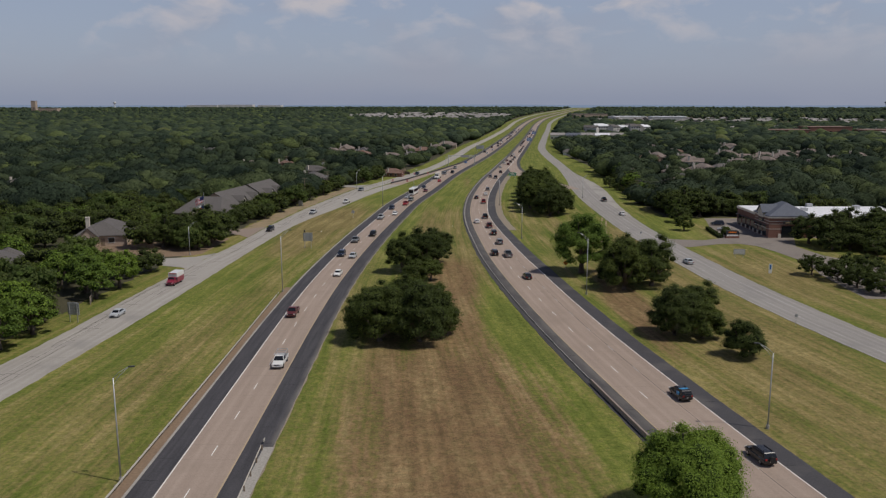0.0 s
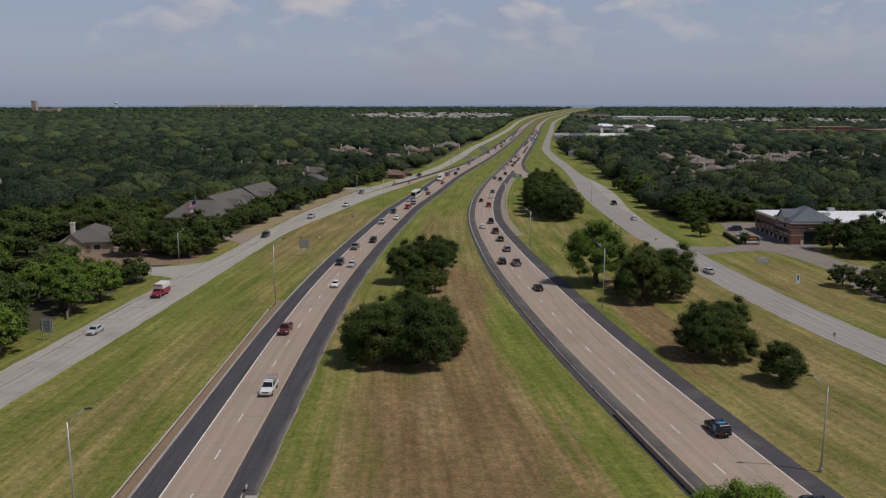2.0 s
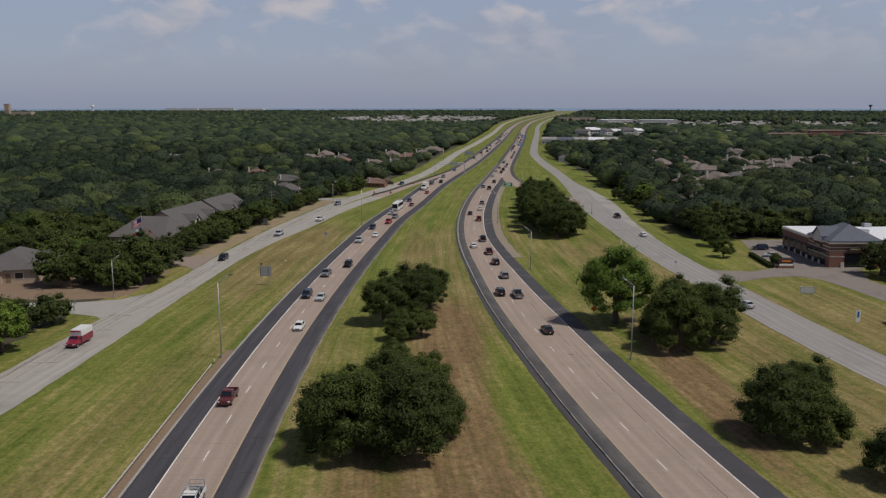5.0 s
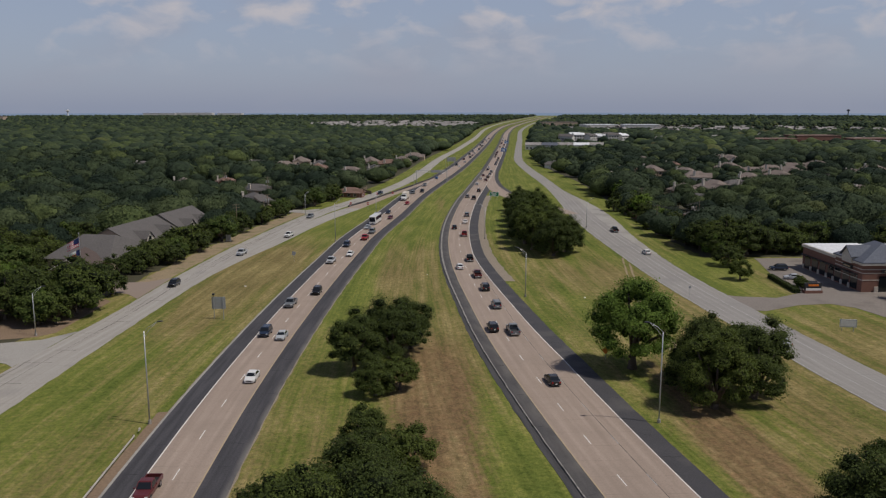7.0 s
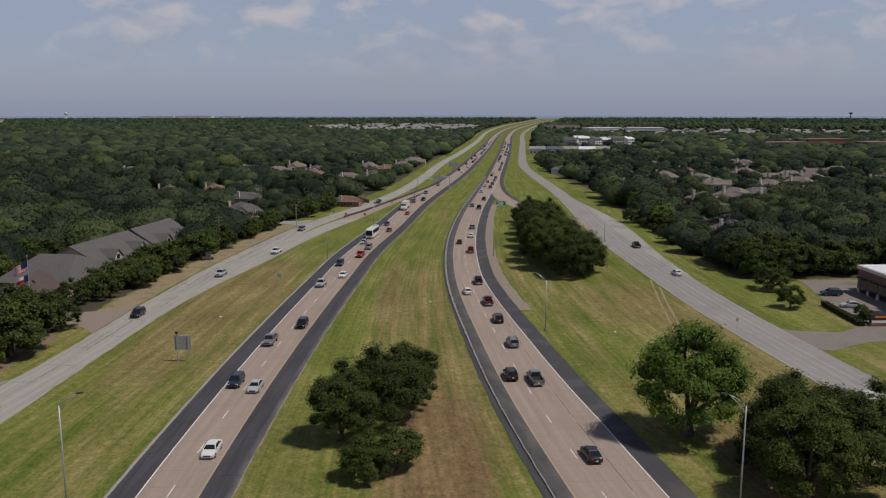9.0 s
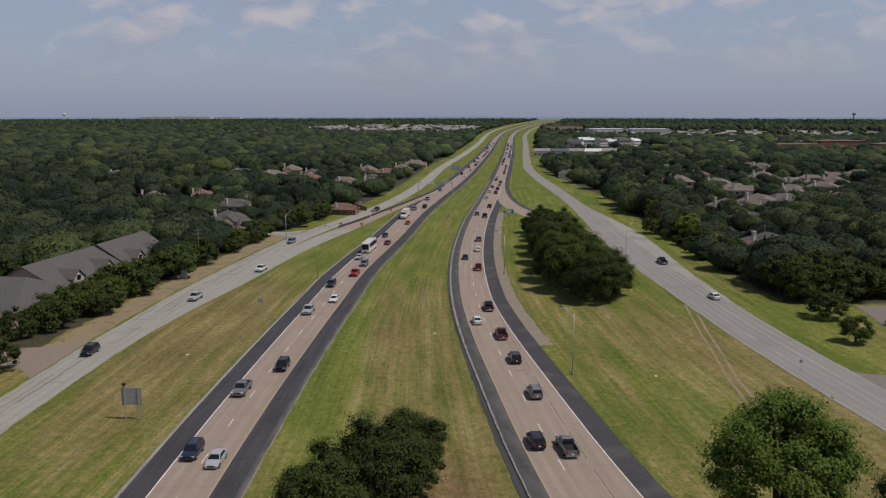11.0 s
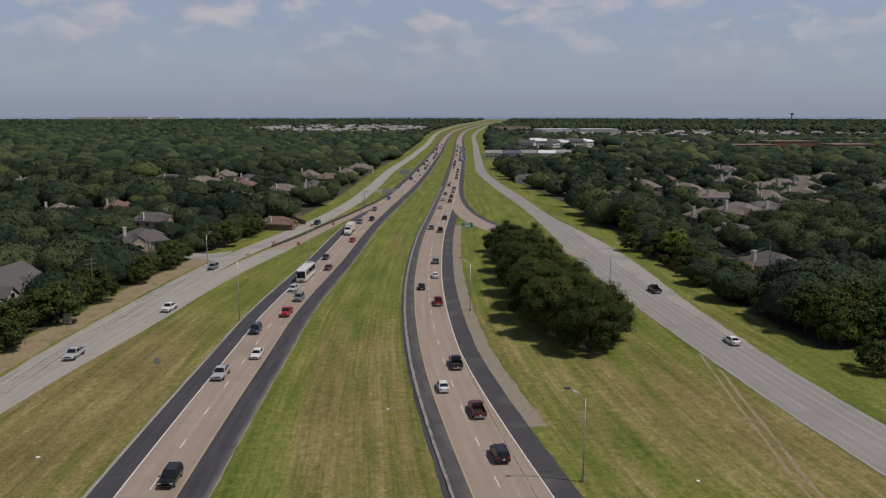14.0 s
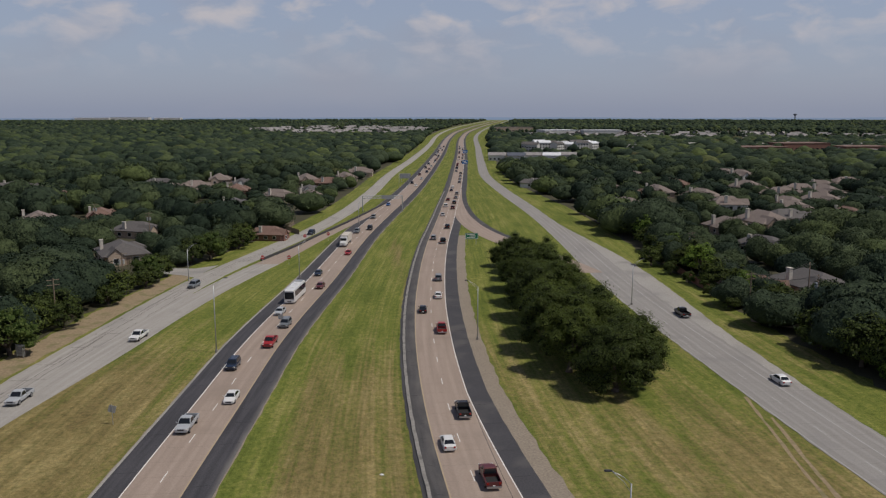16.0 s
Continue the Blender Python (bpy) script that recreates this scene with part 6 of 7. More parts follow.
for x, y in ((-29.9, 416.5), (-22.1, 415.7), (-20.4, 458), (-12.5, 462)):
    small_sign(x, y, 1.15, "sign_red", 1.9, "red no-entry sign with a white bar on a post", 8, 0, 0.0, "white")
small_sign(-36.4, 291.6, 1.5, "sign_grey", 1.6, "small grey sign back on a post in the grass", 4, 180, 0.3)
small_sign(-17.5, 345, 1.4, "sign_grey", 1.4, "small grey sign back on a post in the grass", 4, 180)
small_sign(33.2, 195.5, 1.5, "sign_orange", 0.9, "orange diamond roadworks sign under a tree", 4, 0, math.pi / 4)
small_sign(-78, 199, 0.8, "sign_grey", 2.0, "small street sign on a post", 4, 180)
small_sign(64.6, 244, 0.8, "sign_grey", 1.7, "small grey sign back on a post at the kerb", 4, 180)
small_sign(72.2, 139, 0.8, "sign_grey", 1.7, "small grey sign back on a post at the kerb", 4, 180)
bs = thing("banner_sign", "narrow white banner sign stuck in the grass", "sign", pose(86.6, 190, 0))
part("banner", Shape().box((0, 0, 1.3), (0.9, 0.06, 2.5)).mesh("banner", M["white"]), bs)
part("bar", Shape().box((0, -0.05, 1.7), (0.4, 0.03, 1.2)).mesh("bar", M["sign_blue"]), bs)

# sign bridge over the left carriageway
gan = thing("sign_bridge", "grey steel sign bridge over the carriageway with bare sign backs", "sign bridge")
for x in (-0.5, 17.6):
    for dy in (-0.5, 0.5):
        part("post", Shape().tube([(x, 545 + dy, 0), (x, 545 + dy, 7.4)], 0.17, 8).mesh("post", M["steel"]), gan)
for dy in (-0.5, 0.5):
    for z in (6.3, 7.4):
        part("chord", Shape().tube([(-0.5, 545 + dy, z), (17.6, 545 + dy, z)], 0.09, 6).mesh("chord", M["steel"]), gan)
    lattice = Shape()
    for k in range(16):
        lattice.tube([(-0.5 + k * 18.1 / 16, 545 + dy, 6.3 if k % 2 else 7.4), (-0.5 + (k + 1) * 18.1 / 16, 545 + dy, 7.4 if k % 2 else 6.3)], 0.05, 5)
    part("lattice", lattice.mesh("lattice", M["steel"]), gan)
part("board", Shape().box((11.0, 544.2, 6.9), (5.5, 0.1, 1.6)).mesh("board", M["sign_grey"]), gan, "bare grey sign back")

# flagpole with two flags
fp = thing("flagpole", "white flagpole with a striped flag above a smaller one", "flagpole", pose(-84.4, 259, 0))
part("pole", Shape().tube([(0, 0, 0), (0, 0, 13.5)], [0.12, 0.06], 8).tube([(0, 0, 13.4), (0, 0, 13.7)], 0.13, 8).mesh("pole", M["steel"]), fp)


def flag(z, w, h, stripes, canton, parent):
    me = bpy.data.meshes.new("flag")
    nx, nz = 14, len(stripes)
    verts, faces, idx = [], [], []
    for j in range(nz + 1):
        for i in range(nx + 1):
            u = i / nx
            verts.append((-0.08 - u * w, 0.22 * math.sin(u * 7 + 0.6) * u - 0.3 * u, z + h * (1 - j / nz) - 0.75 * u * h))
    for j in range(nz):
        for i in range(nx):
            a = j * (nx + 1) + i
            faces.append((a, a + 1, a + nx + 2, a + nx + 1))
            idx.append(2 if i < canton[0] * nx and j < canton[1] * nz else stripes[j])
    me.from_pydata(verts, [], faces)
    for mname in ("sign_red", "white", "sign_navy"):
        me.materials.append(M[mname])
    me.polygons.foreach_set("material_index", idx)
    ob = part("flag", me, parent)
    ob.modifiers.new("thick", "SOLIDIFY").thickness = 0.02


flag(10.4, 3.0, 2.0, [k % 2 for k in range(13)], (0.4, 0.54), fp)
flag(8.0, 2.6, 1.5, [1, 1, 0, 0], (0.34, 1.0), fp)


# ---- poles, cables, fences ----
def power_pole(x, y, h=9.5, turn=0.0, can=True):
    top = thing("power_pole", "wooden utility pole with a crossarm and transformers", "utility pole", pose(x, y, 0, 0, 0, turn))
    part("pole", Shape().tube([(0, 0, 0), (0.05, 0, h)], [0.17, 0.11], 8).mesh("pole", M["wood"]), top)
    for z in (h - 0.4, h - 1.5):
        part("crossarm", Shape().box((0, 0.12, z), (2.6, 0.12, 0.14)).mesh("crossarm", M["wood"]), top)
    if can:
        for sx in (-0.45, 0.45):
            part("transformer", Shape().tube([(sx, 0.35, h - 3.0), (sx, 0.35, h - 1.9)], 0.27, 10).mesh("transformer", M["steel"]), top)


POLES = [(85.8, 344, 10, 15), (98, 338, 10.5, 70), (104, 352, 10.5, 60), (96, 402, 10.5, 20), (-60, 381, 10.5, 30), (-66, 352, 10, 30), (-76, 470, 10, 20), (-104, 500, 10, 20), (-60, 500, 10, 20)]
for k, (x, y, h, tn) in enumerate(POLES):
    power_pole(x, y, h, tn, k in (1, 3, 4, 6, 7))
for name, a, b in (("cable", POLES[3], POLES[0]), ("cable", POLES[0], POLES[1]), ("cable", POLES[2], POLES[0])):
    cab = Shape()
    for o in (-1.0, 0.0, 1.0):
        pts = [(a[0] + (b[0] - a[0]) * t + o * 0.9, a[1] + (b[1] - a[1]) * t, a[2] - 0.3 + (b[2] - a[2]) * t - 1.2 * math.sin(math.pi * t)) for t in np.linspace(0, 1, 9)]
        cab.tube(pts, 0.022, 4)
    single(name, cab.mesh("cable", M["dark_metal"]), "thin dark power cables sagging between poles", "cable")


def board_fence(pts, h, mat, label):
    top = thing("fence", label, "fence")
    me = Shape().box((0, 0, h / 2), (1.15, 0.06, h)).mesh("panel", M[mat])
    post = Shape().box((0, 0, h / 2 + 0.06), (0.14, 0.14, h + 0.12)).mesh("post", M[mat])
    for (x0, y0), (x1, y1) in zip(pts, pts[1:]):
        n = max(1, int(math.hypot(x1 - x0, y1 - y0) / 1.2))
        ang = math.degrees(math.atan2(y1 - y0, x1 - x0))
        for k in range(n):
            t = (k + 0.5) / n
            part("panel", me, top).matrix_basis = pose(x0 + (x1 - x0) * t, y0 + (y1 - y0) * t, 0, 0, 0, ang)
            if k % 2 == 0:
                part("post", post, top).matrix_basis = pose(x0 + (x1 - x0) * k / n, y0 + (y1 - y0) * k / n, 0, 0, 0, ang)


board_fence([(90.5, 410), (87.6, 378), (87.2, 358)], 1.9, "fence_red", "red-brown stained board fence along the verge")
board_fence([(88, 346), (103, 357)], 1.7, "fence_red", "red-brown board fence behind the lot")
board_fence([(84.2, 339.5), (92, 331.5), (100, 326)], 1.8, "wall_block", "grey-brown block wall at the lot's edge")
board_fence([(-79, 154.5), (-80.5, 159), (-82.5, 163)], 1.7, "wall_block", "short brown block wall among the trees")
board_fence([(-90, 224), (-98, 227)], 1.9, "wood", "weathered board fence among the trees")
board_fence([(-24, 478), (-30, 490), (-28, 505)], 1.8, "wood", "weathered board fence beside a house")


# ---- vehicles ----
PAINT = {"white": ((0.72, 0.72, 0.71), 0.3), "silver": ((0.42, 0.44, 0.46), 0.28), "grey": ((0.16, 0.175, 0.19), 0.28), "black": ((0.012, 0.012, 0.014), 0.22),
         "navy": ((0.02, 0.032, 0.06), 0.22), "red": ((0.36, 0.018, 0.02), 0.28), "maroon": ((0.11, 0.018, 0.02), 0.3), "blue": ((0.03, 0.10, 0.28), 0.28), "tan": ((0.33, 0.28, 0.22), 0.3), "crimson": ((0.23, 0.012, 0.035), 0.3)}
for key, (c, r) in PAINT.items():
    m, n, l, b = mat_base("car_paint_" + key, r)
    b.inputs["Base Color"].default_value = (*c, 1)
    b.inputs["Coat Weight"].default_value, b.inputs["Coat Roughness"].default_value = 0.25, 0.08
    f = noise_node(n, l, 3.0, 3)
    l.new(mix(n, l, f, tuple(v * 0.9 for v in c), tuple(min(1, v * 1.08 + 0.004) for v in c)), b.inputs["Base Color"])
    M["paint_" + key] = m
M["stripe_blue"] = plain("light_blue_vinyl", (0.05, 0.28, 0.55), 0.4)


def hull(sections):
    """A rounded shell from stations of y, half width, bottom, waist and top."""
    return Shape().loft([[(-w * 0.92, y, zb), (w * 0.92, y, zb), (w, y, zb + 0.14), (w, y, zm), (w * 0.9, y, zt), (w * 0.45, y, zt + 0.03), (-w * 0.45, y, zt + 0.03), (-w * 0.9, y, zt), (-w, y, zm), (-w, y, zb + 0.14)]
                         for y, w, zb, zm, zt in sections])


def cabin_shape(y0, y1, t0, t1, wb, wt, z0, z1):
    """The upper body: base from y0 (front) to y1, top from t0 to t1."""
    return Shape().loft([[(-wb, y1, z0), (wb, y1, z0), (wb, y0, z0), (-wb, y0, z0)], [(-wt - 0.03, t1 - 0.05, z1 - 0.08), (wt + 0.03, t1 - 0.05, z1 - 0.08), (wt + 0.03, t0 + 0.05, z1 - 0.08), (-wt - 0.03, t0 + 0.05, z1 - 0.08)],
                         [(-wt * 0.92, t1 + 0.06, z1), (wt * 0.92, t1 + 0.06, z1), (wt * 0.92, t0 - 0.06, z1), (-wt * 0.92, t0 - 0.06, z1)]])


def quad_pane(a, b, c, d, inset=0.1, lift=0.014):
    """A thin glass plate inside the four given corners."""
    q = [Vector(p) for p in (a, b, c, d)]
    cen = sum(q, Vector()) / 4
    nrm = (q[1] - q[0]).cross(q[3] - q[0]).normalized()
    q = [p + (cen - p).normalized() * inset for p in q]
    return Shape().add([p + nrm * lift for p in q] + [p - nrm * 0.01 for p in q], [(0, 1, 2, 3), (7, 6, 5, 4), (0, 4, 5, 1), (1, 5, 6, 2), (2, 6, 7, 3), (3, 7, 4, 0)])


WHEEL, RIM = None, None
def wheels(top, spots, r=0.34, w=0.24):
    tyre = Shape().tube([(-w / 2, 0, 0), (-w / 2 * 0.8, 0, 0), (w / 2 * 0.8, 0, 0), (w / 2, 0, 0)], [r * 0.9, r, r, r * 0.9], 14).mesh("tyre", M["tyre"], False)
    rim = Shape().tube([(-w / 2 - 0.012, 0, 0), (w / 2 + 0.012, 0, 0)], r * 0.58, 10).mesh("rim", M["rim"])
    for x, y in spots:
        ob = part("wheel", tyre, top)
        ob.matrix_basis = pose(x, y, r)
        part("rim", rim, ob)


def glazing(top, y0, y1, t0, t1, wb, wt, z0, z1):
    z1 -= 0.08
    t0, t1, wt = t0 + 0.05, t1 - 0.05, wt + 0.03
    part("windscreen", quad_pane((wb, y0, z0), (-wb, y0, z0), (-wt, t0, z1), (wt, t0, z1)).mesh("windscreen", M["glass"]), top)
    part("rear_window", quad_pane((-wb, y1, z0), (wb, y1, z0), (wt, t1, z1), (-wt, t1, z1)).mesh("rear_window", M["glass"]), top)
    part("side_window", quad_pane((wb, y1, z0), (wb, y0, z0), (wt, t0, z1), (wt, t1, z1), 0.13).mesh("side_window", M["glass"]), top)
    part("side_window", quad_pane((-wb, y0, z0), (-wb, y1, z0), (-wt, t1, z1), (-wt, t0, z1), 0.13).mesh("side_window", M["glass"]), top)


def lights(top, yf, yr, wx, zf, zr):
    for sx in (-1, 1):
        part("headlight", Shape().box((sx * wx, yf, zf), (0.34, 0.14, 0.15)).mesh("headlight", M["lamp_white"]), top)
        part("tail_light", Shape().box((sx * wx, yr, zr), (0.26, 0.12, 0.22)).mesh("tail_light", M["lamp_red"]), top)
    part("grille", Shape().box((0, yf + 0.02, zf - 0.08), (0.9, 0.1, 0.2)).mesh("grille", M["dark_metal"]), top)
    part("number_plate", Shape().box((0, yr - 0.04, zr - 0.25), (0.3, 0.04, 0.15)).mesh("number_plate", M["white"]), top)


def mirrors(top, y, x, z, paint):
    for sx in (-1, 1):
        part("mirror", Shape().box((sx * (x + 0.1), y, z), (0.2, 0.12, 0.14)).mesh("mirror", M[paint]), top)


def sedan(paint, colour):
    top = thing("car", colour + " saloon car driving on the concrete lane", "car")
    p = "paint_" + paint
    part("body", hull([(-2.36, 0.74, 0.34, 0.62, 0.84), (-2.2, 0.86, 0.26, 0.7, 0.95), (-1.2, 0.91, 0.22, 0.72, 0.98), (0.2, 0.92, 0.2, 0.7, 0.95), (1.1, 0.91, 0.2, 0.68, 0.92), (1.95, 0.86, 0.22, 0.6, 0.78), (2.3, 0.74, 0.3, 0.52, 0.64)]).mesh("body", M[p]), top)
    d = (1.12, -1.75, 0.35, -1.0, 0.82, 0.62, 0.93, 1.44)
    part("cabin", cabin_shape(*d).mesh("cabin", M[p]), top)
    glazing(top, *d)
    wheels(top, [(-0.8, 1.42), (0.8, 1.42), (-0.8, -1.38), (0.8, -1.38)], 0.33)
    lights(top, 2.24, -2.33, 0.62, 0.58, 0.78)
    mirrors(top, 0.85, 0.88, 1.0, p)
    return top


def suv(paint, colour):
    top = thing("car", colour + " sport utility car driving on the concrete lane", "car")
    p = "paint_" + paint
    part("body", hull([(-2.4, 0.84, 0.42, 0.8, 1.02), (-2.25, 0.93, 0.34, 0.86, 1.08), (-1.0, 0.97, 0.3, 0.86, 1.1), (0.9, 0.97, 0.3, 0.84, 1.06), (1.9, 0.92, 0.32, 0.8, 0.98), (2.4, 0.82, 0.4, 0.68, 0.82)]).mesh("body", M[p]), top)
    d = (1.2, -2.28, 0.5, -1.9, 0.9, 0.72, 1.06, 1.74)
    part("cabin", cabin_shape(*d).mesh("cabin", M[p]), top)
    glazing(top, *d)
    for sx in (-0.62, 0.62):
        part("roof_rail", Shape().box((sx, -0.7, 1.79), (0.05, 2.0, 0.06)).mesh("roof_rail", M["dark_metal"]), top)
    wheels(top, [(-0.84, 1.45), (0.84, 1.45), (-0.84, -1.42), (0.84, -1.42)], 0.38)
    lights(top, 2.33, -2.38, 0.68, 0.78, 1.0)
    mirrors(top, 0.95, 0.95, 1.14, p)
    return top


def pickup(paint, colour, load=False):
    top = thing("pickup_truck", colour + " pickup truck with an open bed on the lane", "pickup truck")
    p = "paint_" + paint
    part("body", hull([(-0.4, 0.98, 0.42, 0.92, 1.14), (0.8, 0.98, 0.4, 0.92, 1.14), (1.5, 0.97, 0.4, 0.92, 1.12), (2.6, 0.93, 0.42, 0.9, 1.06), (2.92, 0.86, 0.48, 0.8, 0.92)]).mesh("body", M[p]), top)
    bed = Shape().box((0, -1.6, 0.62), (1.9, 2.5, 0.14))
    for sx in (-0.93, 0.93):
        bed.box((sx, -1.6, 0.88), (0.1, 2.5, 0.56))
    bed.box((0, -2.82, 0.88), (1.9, 0.08, 0.54)).box((0, -0.4, 0.88), (1.9, 0.08, 0.54))
    part("bed", bed.mesh("bed", M[p]), top)
    part("bed_liner", Shape().box((0, -1.6, 0.71), (1.72, 2.36, 0.03)).mesh("bed_liner", M["tyre"]), top)
    d = (1.35, -0.5, 0.65, -0.35, 0.92, 0.74, 1.12, 1.86)
    part("cabin", cabin_shape(*d).mesh("cabin", M[p]), top)
    glazing(top, *d)
    wheels(top, [(-0.86, 1.9), (0.86, 1.9), (-0.86, -1.75), (0.86, -1.75)], 0.41, 0.27)
    lights(top, 2.86, -2.86, 0.74, 0.9, 0.95)
    mirrors(top, 1.1, 1.0, 1.25, p)
    part("bumper", Shape().box((0, -2.95, 0.5), (1.8, 0.18, 0.2)).mesh("bumper", M["rim"]), top)
    if load:
        for sx in (-0.85, 0.85):
            rail = part("rack_rail", Shape().box((sx, -0.9, 2.02), (0.07, 4.0, 0.07)).mesh("rack_rail", M["steel"]), top, "steel rail of the ladder rack")
            for sy in (-2.6, -0.6):
                part("rack_post", Shape().box((sx, sy, 1.53), (0.07, 0.07, 0.95)).mesh("rack_post", M["steel"]), rail)
        for sy in (-2.6, -1.6, -0.6, 0.8):
            part("rack_bar", Shape().box((0, sy, 2.05), (1.75, 0.06, 0.06)).mesh("rack_bar", M["steel"]), top)
    return top


def coach():
    top = thing("coach", "white touring coach with a dark window band", "coach")
    part("body", hull([(-6.2, 1.2, 0.45, 1.6, 3.3), (-6.0, 1.28, 0.4, 1.7, 3.4), (5.6, 1.28, 0.4, 1.7, 3.4), (6.1, 1.22, 0.4, 1.6, 3.2)]).mesh("body", M["paint_white"]), top)
    for sx in (-1, 1):
        part("side_window", Shape().box((sx * 1.24, -0.3, 2.35), (0.1, 11.0, 1.3)).mesh("side_window", M["glass"]), top)
    part("rear_window", Shape().box((0, -6.13, 2.45), (1.9, 0.12, 0.9)).mesh("rear_window", M["glass"]), top)
    part("windscreen", Shape().box((0, 6.02, 2.1), (2.2, 0.2, 1.7)).mesh("windscreen", M["glass"]), top)
    part("roof_hatch", Shape().box((0, -1.5, 3.5), (0.9, 0.9, 0.1)).box((0, 2.5, 3.5), (0.9, 0.9, 0.1)).mesh("roof_hatch", M["white"]), top)
    part("air_unit", Shape().box((0, -4.6, 3.53), (1.7, 1.6, 0.2)).mesh("air_unit", M["steel"]), top)
    wheels(top, [(-1.05, 4.0), (1.05, 4.0), (-1.05, -3.4), (1.05, -3.4), (-1.05, -4.7), (1.05, -4.7)], 0.5, 0.3)
    lights(top, 6.12, -6.22, 0.9, 0.75, 1.2)
    return top


def lorry():
    top = thing("lorry", "white lorry with a pale box trailer", "lorry")
    part("cab", hull([(1.6, 1.2, 0.6, 1.9, 3.1), (3.2, 1.22, 0.6, 1.9, 3.1), (3.5, 1.15, 0.6, 1.5, 1.9), (5.2, 1.05, 0.6, 1.4, 1.75), (5.5, 0.95, 0.6, 1.3, 1.5)]).mesh("cab", M["paint_white"]), top)
    part("windscreen", Shape().box((0, 3.42, 2.4), (2.0, 0.2, 0.8)).mesh("windscreen", M["glass"]), top)
    part("trailer", Shape().box((0, -3.2, 2.2), (2.45, 9.0, 2.5)).mesh("trailer", M["cream"]), top)
    part("chassis", Shape().box((0, 0, 0.75), (1.0, 10.0, 0.25)).mesh("chassis", M["dark_metal"]), top)
    wheels(top, [(-1.0, 4.4), (1.0, 4.4), (-1.0, 1.2), (1.0, 1.2), (-1.0, -5.4), (1.0, -5.4), (-1.0, -6.6), (1.0, -6.6)], 0.5, 0.3)
    lights(top, 5.45, -7.72, 0.8, 0.9, 1.0)
    return top


def ambulance():
    top = thing("ambulance", "crimson and white box-bodied ambulance on the frontage road", "ambulance")
    part("cab", hull([(0.4, 1.0, 0.45, 1.1, 1.9), (1.2, 1.0, 0.45, 1.05, 1.75), (2.0, 0.98, 0.45, 0.95, 1.2), (3.0, 0.9, 0.5, 0.85, 1.0)]).mesh("cab", M["paint_crimson"]), top)
    box = part("box_body", Shape().box((0, -1.5, 1.15), (2.25, 4.2, 1.3)).mesh("box_body", M["paint_crimson"]), top)
    part("box_top", Shape().box((0, -1.5, 2.3), (2.25, 4.2, 1.0)).box((0, -1.5, 2.85), (2.1, 4.05, 0.12)).mesh("box_top", M["paint_white"]), box, "white upper body")
    part("light_bar", Shape().box((0, 0.62, 2.7), (1.9, 0.12, 0.22)).mesh("light_bar", M["lamp_red"]), top)
    part("windscreen", quad_pane((0.85, 1.62, 1.35), (-0.85, 1.62, 1.35), (-0.75, 1.1, 1.88), (0.75, 1.1, 1.88), 0.05, 0.1).mesh("windscreen", M["glass"]), top)
    part("side_window", Shape().box((1.0, 0.85, 1.5), (0.08, 0.7, 0.45)).mesh("side_window", M["glass"]), top)
    part("side_window", Shape().box((-1.0, 0.85, 1.5), (0.08, 0.7, 0.45)).mesh("side_window", M["glass"]), top)
    wheels(top, [(-0.9, 2.1), (0.9, 2.1), (-0.9, -2.2), (0.9, -2.2)], 0.42, 0.3)
    lights(top, 2.95, -3.6, 0.7, 0.85, 1.0)
    return top


BUILT = {}
TEXT = {"white": "white", "silver": "silver", "grey": "dark grey", "black": "black", "navy": "dark blue", "red": "bright red", "maroon": "dark maroon", "blue": "blue", "tan": "tan"}
def drive(kind, paint, x, y, away, lane=None):
    """Puts a vehicle on the road, heading away along +y or towards -y."""
    key = (kind, paint)
    side = lane or (LM if x < 3 else RM)
    d = float(side(y + 2) - side(y - 2)) / 4
    m = pose(x, y, 0.07 if lane is None else 0.05, 0, 0, -math.degrees(math.atan(d)) + (0 if away else 180))
    if key in BUILT:
        return copy_thing(BUILT[key], m)
    make = {"sedan": sedan, "suv": suv, "pickup": pickup}
    if kind in make:
        ob = make[kind](paint, TEXT[paint])
    elif kind == "rack":
        ob = pickup(paint, TEXT[paint], True)
    else:
        ob = {"coach": coach, "lorry": lorry, "ambulance": ambulance}[kind]()
    ob.matrix_basis = m
    BUILT[key] = ob
    return ob


A, B_ = -1.85, 1.85
INBOUND = [("rack", "white", 113, B_), ("pickup", "maroon", 146, A), ("sedan", "white", 186, B_), ("suv", "navy", 213, A), ("sedan", "silver", 210.5, B_), ("pickup", "grey", 237, A), ("suv", "black", 249, B_),
           ("pickup", "silver", 289, A), ("sedan", "white", 300, B_), ("suv", "navy", 317, A), ("pickup", "red", 331, B_), ("suv", "grey", 345, B_), ("sedan", "silver", 356, A), ("coach", "white", 371, A),
           ("sedan", "maroon", 383, B_), ("sedan", "navy", 400, A), ("sedan", "red", 433, B_), ("lorry", "white", 452, A), ("suv", "grey", 480, A), ("suv", "black", 488, B_), ("suv", "grey", 522, A),
           ("sedan", "blue", 570, A), ("sedan", "white", 674, B_), ("suv", "black", 690, A), ("sedan", "silver", 725, B_)]
for kind, paint, y, o in INBOUND:
    drive(kind, paint, float(LM(y)) + o, y, False)
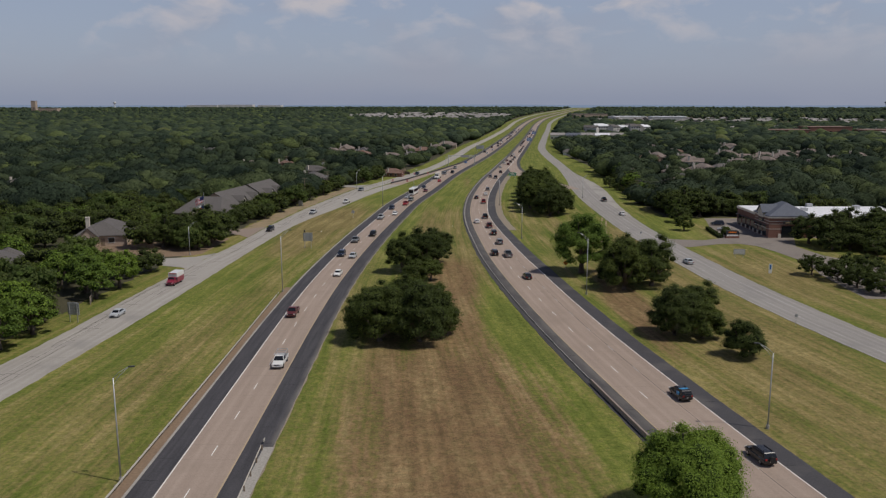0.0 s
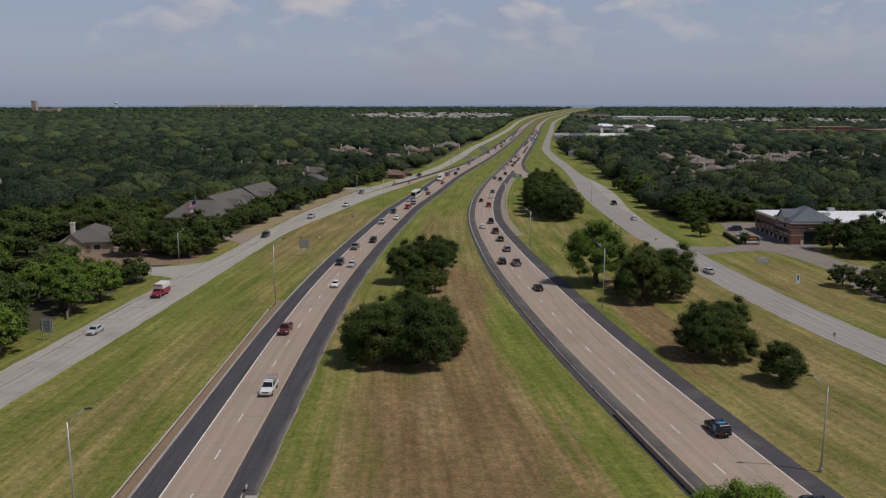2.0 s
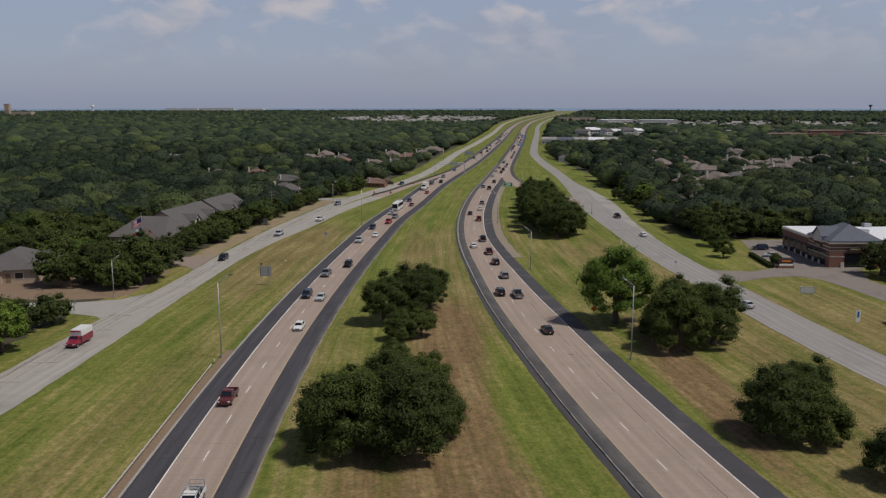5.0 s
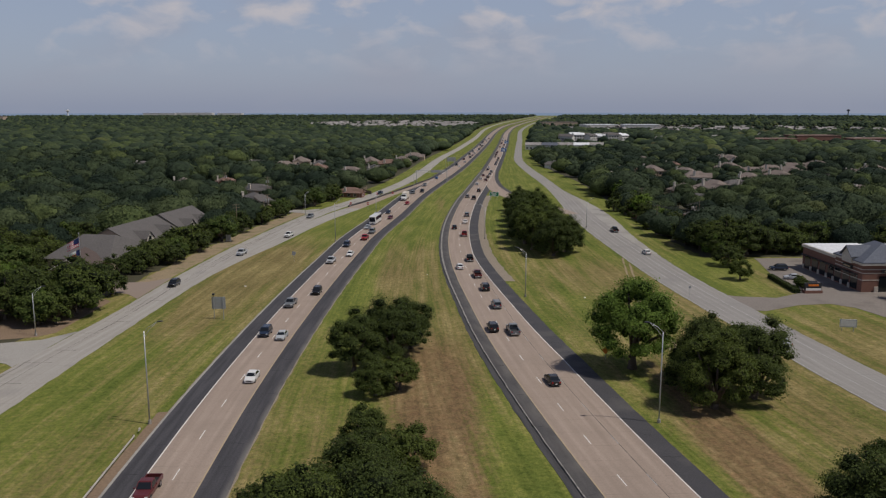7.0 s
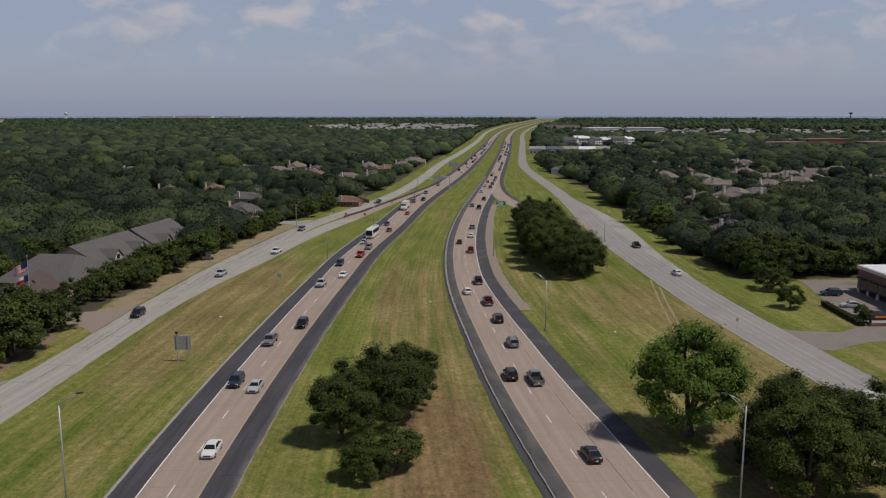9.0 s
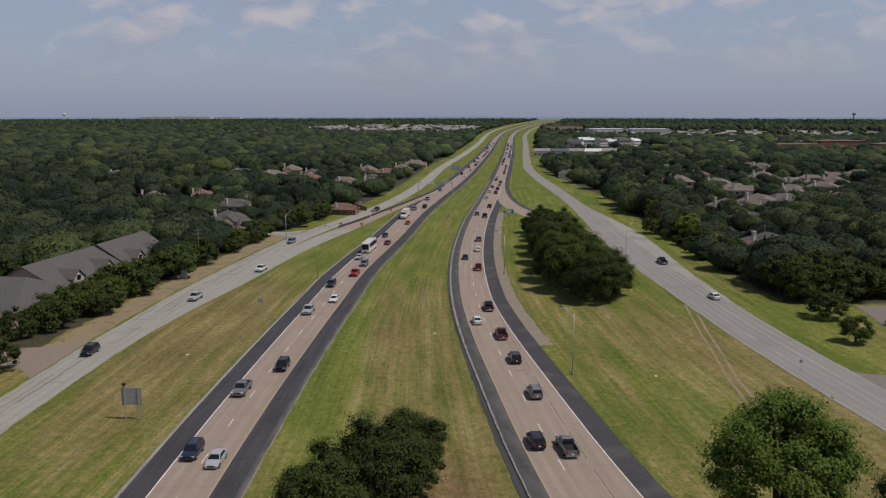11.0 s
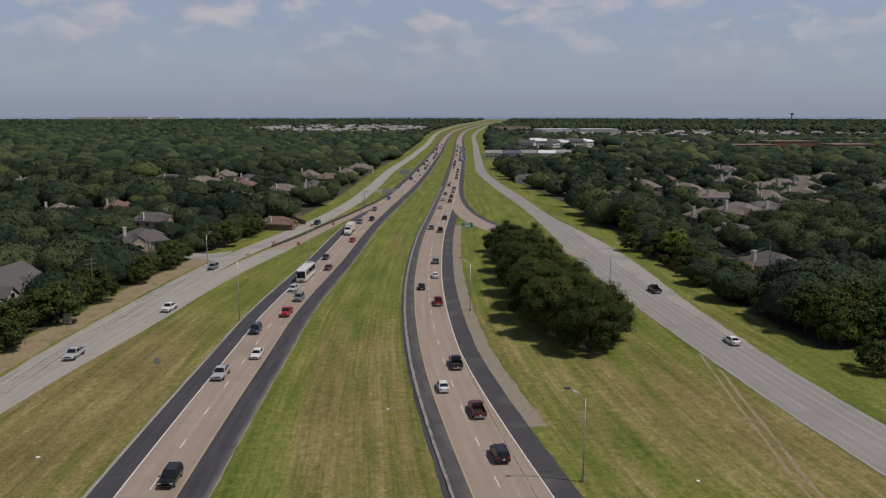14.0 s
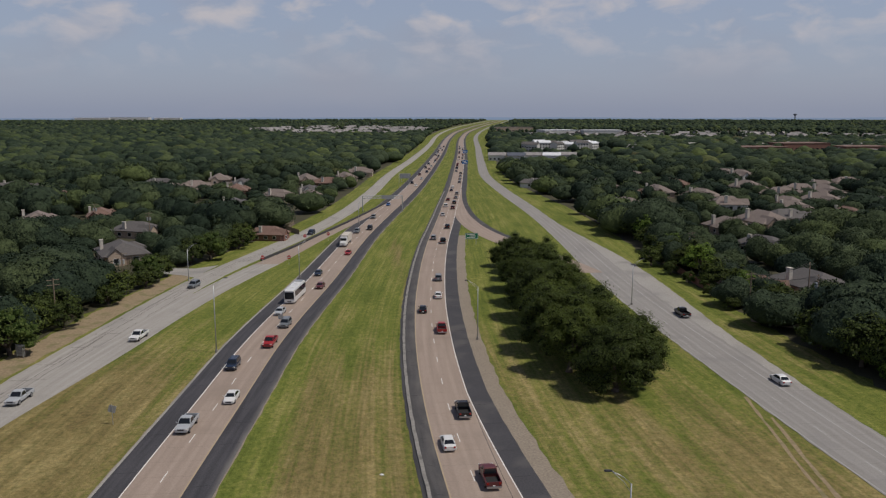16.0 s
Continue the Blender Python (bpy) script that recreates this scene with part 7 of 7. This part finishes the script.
OUTBOUND = [("suv", "black", 76, 5.4), ("suv", "black", 98, 5.3), ("sedan", "black", 183, B_), ("pickup", "grey", 213, B_), ("suv", "black", 215, A), ("suv", "grey", 234, B_), ("suv", "black", 252, B_),
            ("pickup", "maroon", 268, B_), ("pickup", "black", 291, B_), ("sedan", "white", 279, A), ("pickup", "red", 338, B_), ("sedan", "black", 355, A), ("sedan", "white", 369, B_), ("suv", "grey", 390, B_),
            ("pickup", "black", 453, B_), ("suv", "grey", 461, A), ("suv", "black", 489, B_), ("sedan", "silver", 528, A), ("suv", "maroon", 553, B_), ("suv", "white", 562, A), ("suv", "black", 575, B_),
            ("sedan", "maroon", 590, A), ("sedan", "grey", 600, B_)]
for kind, paint, y, o in OUTBOUND:
    ob = drive(kind, paint, float(RM(y)) + o, y, True)
    if y == 98:
        tagged(ob, "black sport utility car with a blue stripe and rear bicycle rack")
        part("stripe", Shape().box((-0.93, -1.0, 1.12), (0.14, 0.8, 0.5)).box((0, -1.0, 1.765), (1.5, 0.55, 0.03)).mesh("stripe", M["stripe_blue"]), ob, "light blue stripe")
        part("bicycle_rack", Shape().tube([(-0.6, -2.5, 0.8), (0.6, -2.5, 0.8)], 0.04, 6).tube([(-0.5, -2.5, 0.8), (-0.5, -2.55, 1.7)], 0.04, 6).tube([(0.5, -2.5, 0.8), (0.5, -2.55, 1.7)], 0.04, 6)
             .tube([(-0.55, -2.55, 1.55), (0.55, -2.55, 1.55)], 0.04, 6).mesh("bicycle_rack", M["dark_metal"]), ob)
    if y == 76:
        tagged(ob, "black boxy off-road car with a rear spare wheel")
        part("spare_wheel", Shape().tube([(0.1, -2.42, 1.05), (0.1, -2.68, 1.05)], 0.4, 16).mesh("spare_wheel", M["tyre"]), ob)
drive("ambulance", "red", -67.2, 175.5, False, LF_OUT)
drive("sedan", "silver", -69.0, 145, False, LF_OUT)
drive("suv", "black", -61.6, 259, False, LF_OUT)
drive("pickup", "silver", -54.0, 303, False, LF_OUT)
drive("pickup", "white", -45.0, 338, False, LF_OUT)
drive("suv", "grey", -44.0, 387, False, LF_OUT)
drive("suv", "navy", -19.5, 478, False, LF_OUT)
drive("sedan", "silver", 68.6, 203, True, RF_IN)
drive("pickup", "black", 71.2, 346, True, RF_IN)
drive("sedan", "white", 70.0, 300, True, RF_IN)
for k, (kind, paint, x, y, tn) in enumerate([("suv", "black", 97, 251, 75), ("sedan", "silver", 98, 262, 78), ("suv", "navy", 99.5, 274, 80), ("sedan", "silver", 107, 177, 20), ("sedan", "white", 112, 172, 20), ("suv", "silver", 116, 164, 20), ("suv", "black", -96, 262, 100), ("sedan", "white", -104, 280, 80)]):
    ob = drive(kind, paint, x, y, True, RF_IN)
    ob.matrix_basis = pose(x, y, 0.05, 0, 0, tn)
    tagged(ob, TEXT[paint] + " car parked on the concrete lot")
rng = np.random.default_rng(9)
for road_, away, first in ((LM, False, 760), (RM, True, 620)):
    y = first
    while y < 1250:
        drive(("sedan", "suv", "suv", "pickup", "sedan")[int(rng.integers(0, 5))], ("white", "silver", "black", "grey", "navy", "maroon")[int(rng.integers(0, 6))],
              float(road_(y)) + (A if rng.random() < 0.5 else B_), float(y), away, road_ if road_ is LM else RM)
        y += float(rng.uniform(14, 34))

# scraps of paper in the grass
for x, y, a in ((-43.5, 258, 20), (39.3, 243, 70), (2.4, 271, 130)):
    scrap = single("paper_scrap", Shape().add([(-0.3, -0.2, 0.03), (0.25, -0.22, 0.06), (0.3, 0.2, 0.03), (-0.22, 0.24, 0.10), (0.0, 0.0, 0.14)], [(0, 1, 4), (1, 2, 4), (2, 3, 4), (3, 0, 4), (3, 2, 1, 0)]).mesh("paper_scrap", M["white"]),
                   "crumpled white paper scrap lying in the grass", "litter")
    scrap.matrix_basis = pose(x, y, 0, 0, 0, a)
